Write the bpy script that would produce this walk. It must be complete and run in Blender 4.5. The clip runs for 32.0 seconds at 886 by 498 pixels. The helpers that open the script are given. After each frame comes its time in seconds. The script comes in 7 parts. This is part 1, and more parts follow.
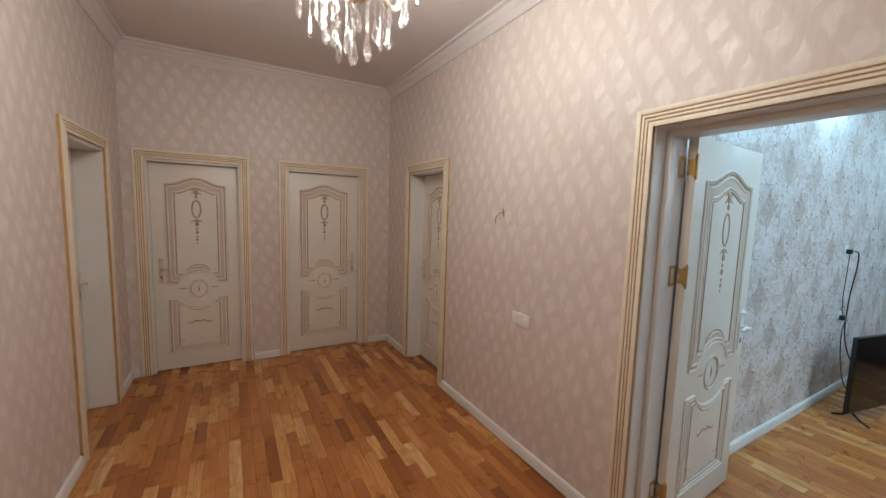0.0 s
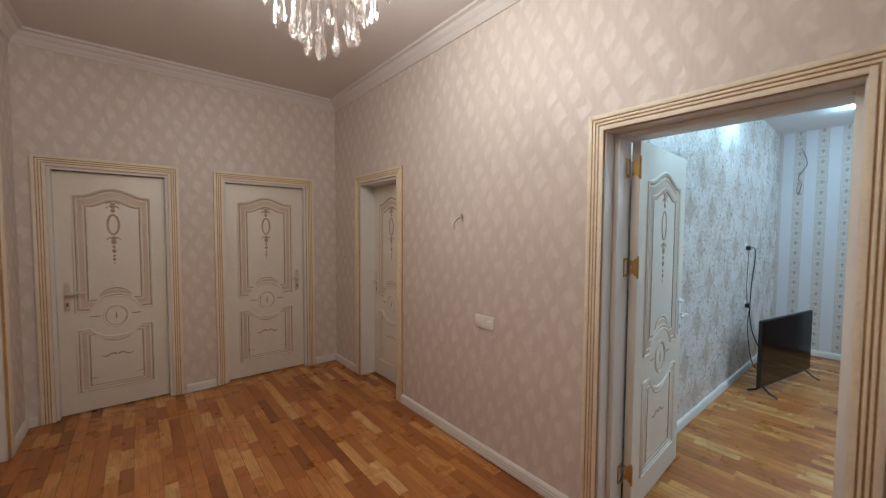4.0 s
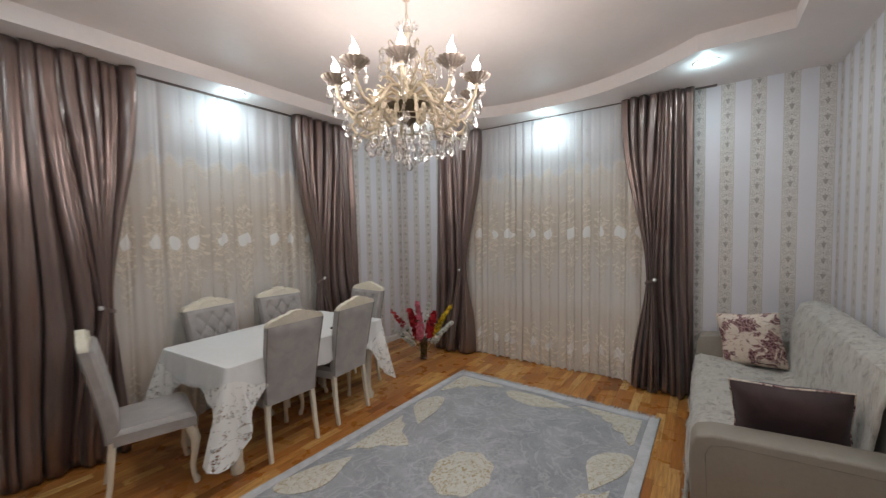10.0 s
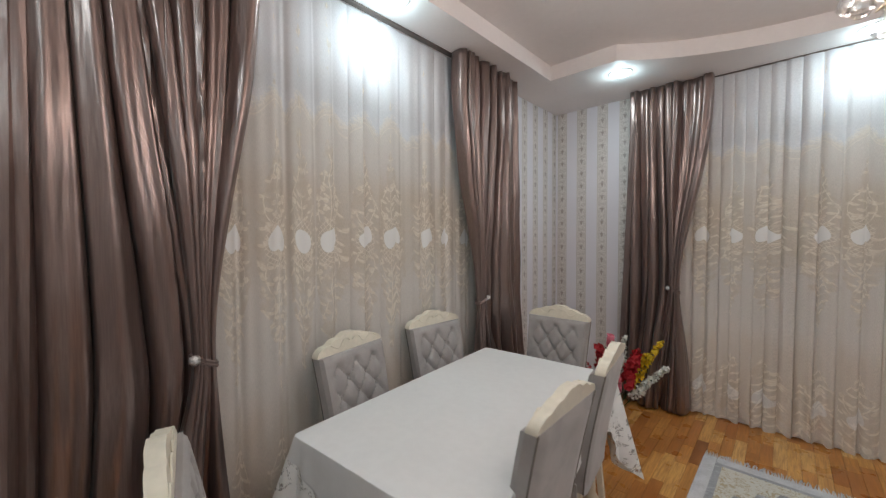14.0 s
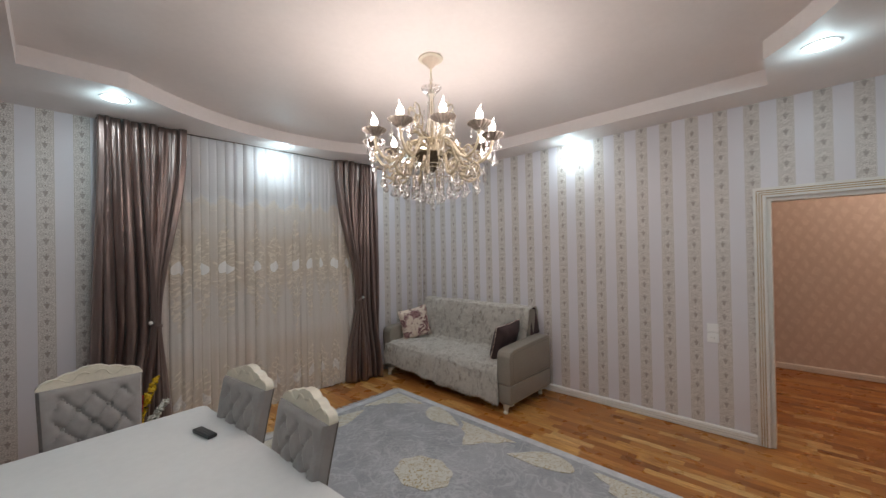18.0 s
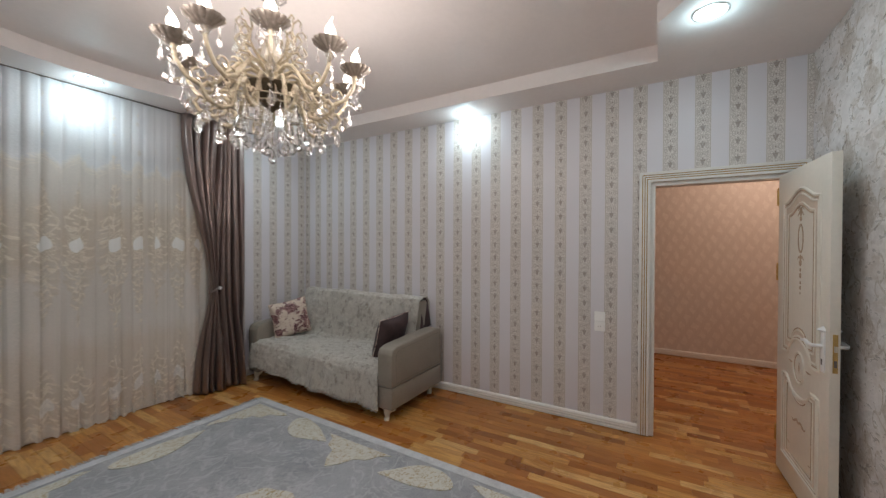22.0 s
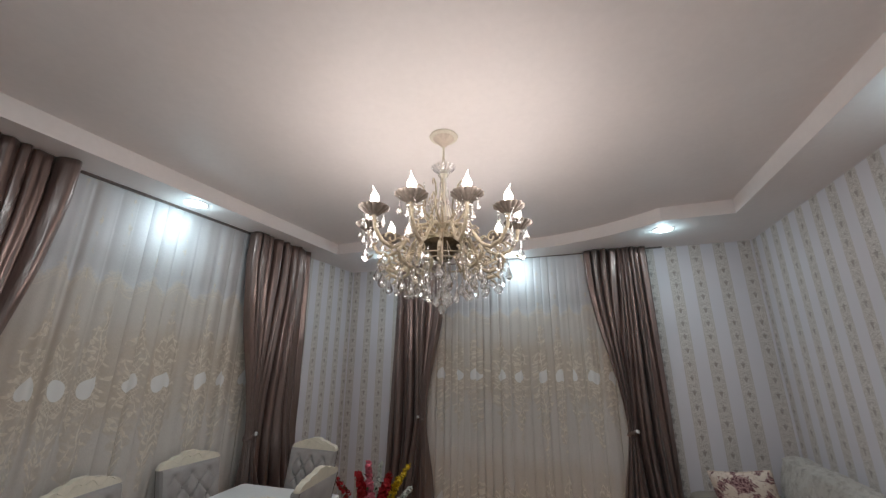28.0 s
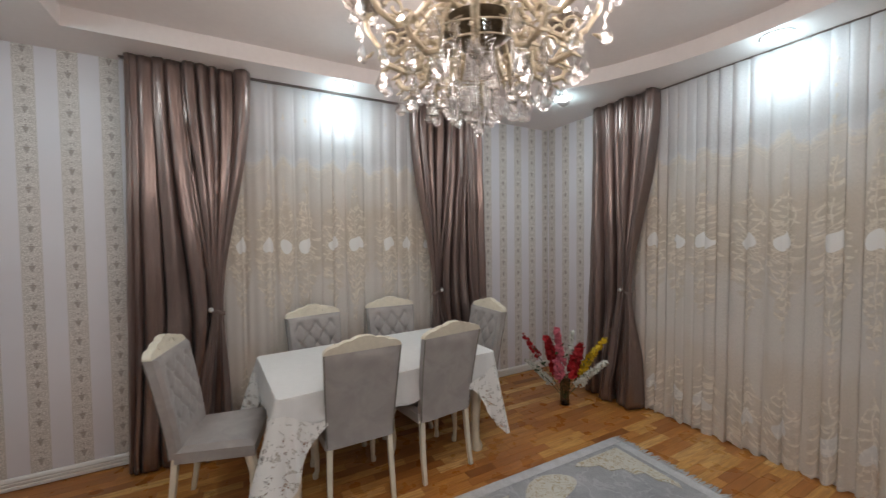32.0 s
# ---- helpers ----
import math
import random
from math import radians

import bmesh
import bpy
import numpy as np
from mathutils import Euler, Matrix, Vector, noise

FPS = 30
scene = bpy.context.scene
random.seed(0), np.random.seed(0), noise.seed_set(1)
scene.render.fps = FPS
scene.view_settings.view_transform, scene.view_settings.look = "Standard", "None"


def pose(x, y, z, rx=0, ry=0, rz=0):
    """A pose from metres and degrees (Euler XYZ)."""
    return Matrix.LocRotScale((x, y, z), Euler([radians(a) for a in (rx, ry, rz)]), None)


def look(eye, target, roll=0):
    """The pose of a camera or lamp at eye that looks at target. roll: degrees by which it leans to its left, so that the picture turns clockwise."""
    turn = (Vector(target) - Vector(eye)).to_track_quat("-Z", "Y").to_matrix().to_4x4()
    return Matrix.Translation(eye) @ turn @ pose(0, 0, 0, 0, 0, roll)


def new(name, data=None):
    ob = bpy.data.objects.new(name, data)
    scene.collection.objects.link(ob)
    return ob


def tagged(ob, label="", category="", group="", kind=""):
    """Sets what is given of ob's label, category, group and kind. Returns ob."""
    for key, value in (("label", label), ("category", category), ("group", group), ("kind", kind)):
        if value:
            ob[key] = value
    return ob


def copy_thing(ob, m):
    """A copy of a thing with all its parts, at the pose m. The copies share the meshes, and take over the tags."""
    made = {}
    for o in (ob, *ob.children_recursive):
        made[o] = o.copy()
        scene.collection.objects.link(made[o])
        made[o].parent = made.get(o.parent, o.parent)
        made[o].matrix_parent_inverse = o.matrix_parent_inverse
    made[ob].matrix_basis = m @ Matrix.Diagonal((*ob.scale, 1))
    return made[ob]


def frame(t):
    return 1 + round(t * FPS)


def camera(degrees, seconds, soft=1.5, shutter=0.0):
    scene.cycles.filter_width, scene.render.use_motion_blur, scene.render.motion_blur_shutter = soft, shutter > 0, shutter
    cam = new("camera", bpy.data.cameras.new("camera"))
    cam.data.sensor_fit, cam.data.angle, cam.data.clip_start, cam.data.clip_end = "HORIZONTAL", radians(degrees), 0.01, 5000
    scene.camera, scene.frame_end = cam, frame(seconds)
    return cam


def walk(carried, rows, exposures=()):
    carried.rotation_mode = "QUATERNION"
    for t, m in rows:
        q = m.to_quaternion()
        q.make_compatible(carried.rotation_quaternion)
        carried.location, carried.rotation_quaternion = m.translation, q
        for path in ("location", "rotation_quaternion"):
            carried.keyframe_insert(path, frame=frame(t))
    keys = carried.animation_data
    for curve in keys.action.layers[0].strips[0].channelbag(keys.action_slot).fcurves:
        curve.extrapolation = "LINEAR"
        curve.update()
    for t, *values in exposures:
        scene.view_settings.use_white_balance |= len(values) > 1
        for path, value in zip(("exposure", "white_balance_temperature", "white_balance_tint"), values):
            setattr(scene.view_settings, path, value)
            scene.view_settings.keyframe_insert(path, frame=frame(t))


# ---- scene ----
cam = camera(99.9, 32.0, 1.25, 0.4)
PATH = [
    (0, (-0.152, 0.027, 1.657), (0.834, 1.755, 1.455), 1.74),
    (0.5, (-0.331, -0.006, 1.686), (0.647, 1.736, 1.595), 1.79),
    (1, (-0.454, -0.061, 1.691), (0.627, 1.622, 1.674), 1.27),
    (1.5, (-0.425, -0.126, 1.655), (0.710, 1.521, 1.665), 0.30),
    (2, (-0.363, -0.231, 1.583), (0.783, 1.408, 1.591), -0.86),
    (2.5, (-0.343, -0.301, 1.552), (0.785, 1.350, 1.533), -1.19),
    (4.5, (-0.199, 0.311, 1.562), (1.102, 1.826, 1.455), 0.47),
    (5, (0.057, 0.457, 1.551), (1.435, 1.902, 1.431), -0.26),
    (5.5, (0.317, 0.599, 1.550), (2.041, 1.602, 1.411), -0.38),
    (6, (0.725, 0.662, 1.552), (2.648, 1.187, 1.393), -0.64),
    (6.5, (1.056, 0.640, 1.532), (3.008, 1.042, 1.386), -1.29),
    (7, (1.322, 0.673, 1.584), (3.312, 0.786, 1.422), -1.37),
    (7.5, (1.570, 0.699, 1.585), (3.533, 0.354, 1.422), -1.36),
    (8, (1.824, 0.639, 1.638), (3.760, 0.166, 1.480), -1.67),
    (8.5, (2.073, 0.549, 1.658), (3.972, -0.062, 1.518), -1.57),
    (9, (2.298, 0.545, 1.673), (3.959, -0.561, 1.538), -0.82),
    (9.5, (2.486, 0.487, 1.610), (3.806, -1.012, 1.504), -0.99),
    (10, (2.628, 0.308, 1.599), (3.774, -1.328, 1.503), -1.04),
    (10.5, (2.777, 0.177, 1.589), (3.744, -1.572, 1.495), -1.11),
    (11, (2.996, 0.201, 1.585), (3.808, -1.624, 1.497), -0.73),
    (11.5, (3.296, 0.213, 1.536), (4.078, -1.626, 1.466), -0.35),
    (12, (3.549, 0.131, 1.505), (4.515, -1.619, 1.442), -0.28),
    (12.5, (3.774, -0.008, 1.522), (5.032, -1.561, 1.461), -0.46),
    (13, (3.991, -0.012, 1.525), (5.364, -1.465, 1.466), -0.21),
    (13.5, (4.228, -0.037, 1.540), (5.618, -1.474, 1.480), -0.32),
    (15.5, (5.246, -0.069, 1.610), (5.990, -1.922, 1.493), -0.60),
    (16, (5.421, -0.162, 1.596), (5.792, -2.124, 1.485), -0.70),
    (16.5, (5.463, -0.152, 1.657), (5.350, -2.144, 1.517), -0.87),
    (17, (5.629, -0.011, 1.622), (4.828, -1.840, 1.511), -1.15),
    (17.5, (5.775, 0.178, 1.651), (4.484, -1.347, 1.571), -1.09),
    (18, (5.832, 0.383, 1.678), (4.381, -0.994, 1.690), -1.10),
    (18.5, (5.910, 0.490, 1.703), (4.412, -0.832, 1.809), -0.78),
    (19, (5.976, 0.520, 1.713), (4.448, -0.749, 1.952), -0.15),
    (19.5, (5.994, 0.538, 1.648), (4.444, -0.694, 1.931), 0.34),
    (20, (5.969, 0.549, 1.566), (4.395, -0.663, 1.800), 0.60),
    (20.5, (5.852, 0.511, 1.555), (4.224, -0.647, 1.633), 0.61),
    (21, (5.621, 0.444, 1.578), (3.943, -0.643, 1.600), 0.29),
    (21.5, (5.446, 0.395, 1.541), (3.751, -0.665, 1.544), 0.12),
    (22, (5.220, 0.283, 1.552), (3.495, -0.729, 1.533), 0.22),
    (22.5, (4.952, 0.211, 1.552), (3.152, -0.661, 1.510), 0.20),
    (23, (4.642, 0.218, 1.554), (2.812, -0.587, 1.496), 0.06),
    (23.5, (4.371, 0.184, 1.572), (2.555, -0.652, 1.517), -0.14),
    (24, (4.108, 0.138, 1.670), (2.414, -0.925, 1.625), -0.14),
    (24.5, (3.819, 0.271, 1.734), (2.672, -1.363, 1.863), -0.40),
    (25, (3.662, 0.483, 1.754), (3.192, -1.423, 2.136), 0.39),
    (25.5, (3.612, 0.667, 1.759), (3.393, -1.244, 2.305), 0.64),
    (26, (3.574, 0.783, 1.732), (3.606, -1.128, 2.320), 1.13),
    (26.5, (3.539, 0.801, 1.726), (3.795, -1.098, 2.300), 1.30),
    (28.5, (3.343, 0.183, 1.750), (4.067, -1.595, 2.312), 0.25),
    (29, (3.342, 0.004, 1.757), (4.075, -1.767, 2.329), 0.24),
    (29.5, (3.358, -0.075, 1.777), (4.191, -1.797, 2.361), -0.37),
    (30, (3.239, -0.186, 1.701), (4.313, -1.755, 2.320), -0.06),
    (30.5, (3.158, -0.165, 1.632), (4.458, -1.588, 2.167), 0.35),
    (31, (3.106, -0.201, 1.597), (4.756, -1.320, 1.747), 0.26),
    (31.5, (3.055, -0.383, 1.606), (4.832, -1.299, 1.553), 0.37),
    (32, (2.957, -0.658, 1.607), (4.717, -1.606, 1.541), -0.64),
]
EXPOSURE = [(0, 0.78, 4900, -9), (1, 0.56, 4900, -9), (2, 0.56, 4900, -9), (5.0, 0.68, 4900, -9), (6.0, 0.52, 4800, -7), (7.0, 0.30, 5850, 3), (8.0, 0.05, 6560, 11), (8.8, 0.12, 6640, 11),
            (10, 0.22, 6600, 10), (11, 0.18, 6600, 10), (12, 0.22, 6640, 11), (13, 0.34, 6640, 11), (14, 0.34, 6680, 11), (16, 0.36, 6850, 14), (17, 0.20, 6850, 14), (18, 0.04, 6650, 11), (19, 0.02, 6560, 9), (21, 0.0, 6560, 9), (22.5, 0.14, 6560, 9), (24, 0.30, 6560, 9), (25.3, -0.31, 6470, 10), (30.2, -0.30, 6450, 9), (31.2, 0.02, 6560, 9), (32, 0.22, 6700, 11)]
walk(cam, [(t, look(eye, target, roll)) for t, eye, target, roll in PATH], EXPOSURE)

# ---- world and lights ----
world = bpy.data.worlds.new("night")
scene.world = world
world.use_nodes = True
world.node_tree.nodes["Background"].inputs["Color"].default_value = (0.012, 0.016, 0.03, 1)
world.node_tree.nodes["Background"].inputs["Strength"].default_value = 0.3

# living room shell
X0, X1, Y0, Y1 = 1.757, 6.353, -3.94, 1.169
SOFFIT, CEIL = 2.868, 2.988
# hall shell
HX0, HX1, HY0, HY1, HCEIL = -1.0, 1.543, -1.7, 4.38, 3.06
CX, CY = 4.046, -1.393          # living room chandelier
HCX, HCY = 0.29, 1.56           # hall chandelier

WARM = (1.0, 0.89, 0.85)
COOL = (0.62, 0.90, 1.0)
HALL_WARM = (1.0, 0.76, 0.595)
SPOT_W, BEAM_W, BULB_W, INNER_W, HALL_W, HALL_CUP_W = 2.3, 8.6, 2.6, 0.55, 0.95, 5.6
SPOTS = [(1.90, -1.42), (6.10, -1.42), (2.63, -3.29), (5.49, -3.29),
         (2.65, 0.51), (5.44, 0.49), (4.06, 0.96), (4.07, -3.70)]


def lamp(name, kind, watts, colour, place, radius):
    data = bpy.data.lights.new(name, kind)
    data.energy, data.color = watts, colour
    ob = new(name, data)
    ob.location = place
    if kind == "AREA":
        data.shape, data.size = "DISK", radius * 2
        data.spread = radians(150)
    else:
        data.shadow_soft_size = radius
    return ob


for sx, sy in SPOTS:
    lamp("spot_light", "POINT", SPOT_W, COOL, (sx, sy, SOFFIT - 0.050), 0.035)
    beam = lamp("spot_beam", "SPOT", BEAM_W, COOL, (sx, sy, SOFFIT - 0.016), 0.05)
    beam.data.spot_size, beam.data.spot_blend = radians(165), 1.0
for k in range(10):
    a = radians(36 * k + 18)
    lamp("candle_light", "POINT", BULB_W, WARM, (CX + 0.60 * math.cos(a), CY + 0.60 * math.sin(a), 2.40), 0.05)
# added fill lamps inside the arms, where no bulb sits, to brighten stem and scrolls
for k in range(5):
    a = radians(72 * k)
    lamp("inner_fill_light", "POINT", INNER_W, WARM, (CX + 0.24 * math.cos(a), CY + 0.24 * math.sin(a), 2.47), 0.04)
for k in range(5):
    a = radians(72 * k + 30)
    lamp("hall_light", "POINT", HALL_W, HALL_WARM, (HCX + 0.275 * math.cos(a), HCY + 0.275 * math.sin(a), 2.872), 0.03)
    lamp("hall_cup_light", "POINT", HALL_CUP_W, HALL_WARM, (HCX + 0.50 * math.cos(a), HCY + 0.50 * math.sin(a), 2.62), 0.05)

# ---- materials ----
class Graph:
    """Small helper round one node tree."""

    def __init__(self, name):
        self.mat = bpy.data.materials.new(name)
        self.mat.use_nodes = True
        self.tree = self.mat.node_tree
        self.bsdf = self.tree.nodes["Principled BSDF"]
        self.out = self.tree.nodes["Material Output"]

    def node(self, kind, **props):
        n = self.tree.nodes.new(kind)
        for key, value in props.items():
            setattr(n, key, value)
        return n

    def put(self, socket, value):
        if isinstance(value, bpy.types.NodeSocket):
            self.tree.links.new(value, socket)
        elif isinstance(value, (tuple, list)) and len(value) == 3 and len(socket.default_value) == 4:
            socket.default_value = (*value, 1)
        else:
            socket.default_value = value

    def math(self, op, a, b=0.0, c=0.0):
        n = self.node("ShaderNodeMath", operation=op)
        for i, v in enumerate((a, b, c)):
            self.put(n.inputs[i], v)
        return n.outputs[0]

    def mix(self, fac, a, b):
        n = self.node("ShaderNodeMix", data_type="RGBA")
        self.put(n.inputs["Factor"], fac)
        self.put(n.inputs[6], a)
        self.put(n.inputs[7], b)
        return n.outputs[2]

    def blend(self, fac, a, b):
        n = self.node("ShaderNodeMix", data_type="FLOAT")
        self.put(n.inputs["Factor"], fac)
        self.put(n.inputs[2], a)
        self.put(n.inputs[3], b)
        return n.outputs[0]

    def step(self, value, low, high, a=0.0, b=1.0):
        n = self.node("ShaderNodeMapRange", interpolation_type="SMOOTHSTEP")
        for i, v in enumerate((value, low, high, a, b)):
            self.put(n.inputs[i], v)
        return n.outputs[0]

    def world(self):
        return self.node("ShaderNodeNewGeometry").outputs["Position"]

    def local(self):
        return self.node("ShaderNodeTexCoord").outputs["Object"]

    def uv(self):
        return self.node("ShaderNodeTexCoord").outputs["UV"]

    def scaled(self, vec, x, y, z):
        n = self.node("ShaderNodeVectorMath", operation="MULTIPLY")
        self.put(n.inputs[0], vec)
        n.inputs[1].default_value = (x, y, z)
        return n.outputs[0]

    def shifted(self, vec, other):
        n = self.node("ShaderNodeVectorMath", operation="ADD")
        self.put(n.inputs[0], vec)
        self.put(n.inputs[1], other)
        return n.outputs[0]

    def axes(self, vec):
        n = self.node("ShaderNodeSeparateXYZ")
        self.put(n.inputs[0], vec)
        return n.outputs

    def vector(self, x, y, z=0.0):
        n = self.node("ShaderNodeCombineXYZ")
        for i, v in enumerate((x, y, z)):
            self.put(n.inputs[i], v)
        return n.outputs[0]

    def noise(self, vec, scale, detail=2.0, rough=0.5, warp=0.0):
        n = self.node("ShaderNodeTexNoise")
        self.put(n.inputs["Vector"], vec)
        n.inputs["Scale"].default_value = scale
        n.inputs["Detail"].default_value = detail
        n.inputs["Roughness"].default_value = rough
        n.inputs["Distortion"].default_value = warp
        return n.outputs[0]

    def cells(self, vec, scale, feature="F1"):
        n = self.node("ShaderNodeTexVoronoi", feature=feature)
        self.put(n.inputs["Vector"], vec)
        n.inputs["Scale"].default_value = scale
        return n.outputs["Distance"]

    def bump(self, height, strength, distance):
        n = self.node("ShaderNodeBump")
        self.put(n.inputs["Height"], height)
        n.inputs["Strength"].default_value = strength
        n.inputs["Distance"].default_value = distance
        return n.outputs[0]

    def done(self, colour=None, rough=0.5, metal=0.0, normal=None, **more):
        if colour is not None:
            self.put(self.bsdf.inputs["Base Color"], colour)
        self.put(self.bsdf.inputs["Roughness"], rough)
        self.put(self.bsdf.inputs["Metallic"], metal)
        if normal is not None:
            self.put(self.bsdf.inputs["Normal"], normal)
        for key, value in more.items():
            self.put(self.bsdf.inputs[key.replace("_", " ")], value)
        return self.mat

    def fold(self, value, period, phase=0.0):
        """Distance of a coordinate from the nearest repeat, signed."""
        a = self.math("DIVIDE", self.math("SUBTRACT", value, phase), period)
        b = self.math("SUBTRACT", self.math("FRACT", self.math("ADD", a, 0.5)), 0.5)
        return self.math("MULTIPLY", b, period)

    def ellipse(self, x, y, rx, ry):
        """Below 1 inside the ellipse."""
        a = self.math("POWER", self.math("DIVIDE", x, rx), 2.0)
        b = self.math("POWER", self.math("DIVIDE", y, ry), 2.0)
        return self.math("SQRT", self.math("ADD", a, b))


def plain(name, colour, rough, grain=60.0, amount=0.06, relief=0.0, metal=0.0, **more):
    """Paint, lacquer or metal with a little mottling at two scales and fine relief."""
    g = Graph(name)
    p = g.local()
    n = g.math("ADD", g.math("MULTIPLY", g.noise(p, grain, 4.0), 0.5), g.math("MULTIPLY", g.noise(p, grain * 0.12, 2.0), 0.5))
    k = g.step(n, 0.3, 0.7, 1.0 - amount, 1.0 + amount * 0.4)
    c = g.node("ShaderNodeVectorMath", operation="SCALE")
    c.inputs[0].default_value = colour
    g.put(c.inputs["Scale"], k)
    normal = g.bump(g.noise(p, grain * 4, 2.0), relief, 0.002) if relief else None
    r = g.step(n, 0.3, 0.7, max(rough - 0.02, 0.02), min(rough + 0.03, 1.0))
    return g.done(c.outputs[0], r, metal, normal, **more)


def stripe_paper(name, axis, phase):
    """White pearl wallpaper with cream stripes of small taupe urns."""
    g = Graph(name)
    w = g.axes(g.world())
    u, v = w[axis], w[2]
    p = g.fold(u, 0.212, phase)
    d = g.math("ABSOLUTE", p)
    stripe = g.step(d, 0.053, 0.051)
    q = g.fold(v, 0.128, 0.02)
    q2 = g.fold(v, 0.128, 0.084)
    span = g.math("ADD", 0.010, g.math("MULTIPLY", q, 0.36))
    urn = g.math("MULTIPLY", g.step(g.math("SUBTRACT", d, span), 0.003, -0.001), g.step(g.math("ABSOLUTE", q), 0.024, 0.020))
    lid = g.step(g.ellipse(p, g.math("SUBTRACT", q, 0.029), 0.006, 0.008), 1.0, 0.7)
    wing = g.step(g.ellipse(g.math("SUBTRACT", d, 0.026), g.math("SUBTRACT", q, 0.016), 0.010, 0.004), 1.0, 0.7)
    bud = g.step(g.ellipse(p, q2, 0.0055, 0.008), 1.0, 0.7)
    side_bud = g.step(g.ellipse(g.math("SUBTRACT", d, 0.015), g.math("ADD", q2, 0.004), 0.004, 0.006), 1.0, 0.7)
    curl = g.step(g.math("ABSOLUTE", g.math("SUBTRACT", g.ellipse(g.math("SUBTRACT", d, 0.030), g.math("ADD", q, 0.012), 0.011, 0.017), 0.82)), 0.22, 0.10)
    curl2 = g.step(g.math("ABSOLUTE", g.math("SUBTRACT", g.ellipse(g.math("SUBTRACT", d, 0.024), q2, 0.012, 0.020), 0.82)), 0.20, 0.10)
    rim = g.step(g.math("ABSOLUTE", g.math("SUBTRACT", d, 0.0475)), 0.0026, 0.0014)
    filigree = g.math("MULTIPLY", g.step(g.cells(g.world(), 75.0, "DISTANCE_TO_EDGE"), 0.16, 0.06), g.step(d, 0.045, 0.043))
    dark = g.math("MAXIMUM", g.math("MAXIMUM", urn, lid), g.math("MAXIMUM", bud, g.math("MULTIPLY", side_bud, 0.8)))
    soft = g.math("MAXIMUM", g.math("MAXIMUM", curl, curl2), g.math("MAXIMUM", wing, g.math("MAXIMUM", g.math("MULTIPLY", filigree, 0.80), g.math("MULTIPLY", rim, 1.1))))
    motif = g.math("MAXIMUM", dark, g.math("MULTIPLY", soft, 0.66))
    wear = g.step(g.noise(g.world(), 110.0, 3.0), 0.25, 0.6, 0.6, 1.0)
    motif = g.math("MULTIPLY", motif, wear)
    ground = g.mix(g.noise(g.world(), 2.2, 3.0), (0.69, 0.665, 0.70), (0.755, 0.73, 0.765))
    band = g.mix(g.noise(g.world(), 30.0, 2.0), (0.70, 0.655, 0.62), (0.76, 0.715, 0.68))
    band = g.mix(g.math("MULTIPLY", motif, 0.86), band, (0.29, 0.24, 0.215))
    colour = g.mix(stripe, ground, band)
    rough = g.blend(stripe, 0.42, g.blend(motif, 0.5, 0.36))
    h = g.math("ADD", g.math("MULTIPLY", g.math("MULTIPLY", motif, stripe), 0.6), g.math("MULTIPLY", g.noise(g.world(), 160.0, 3.0), 0.4))
    return g.done(colour, rough, 0.0, g.bump(h, 0.35, 0.002))


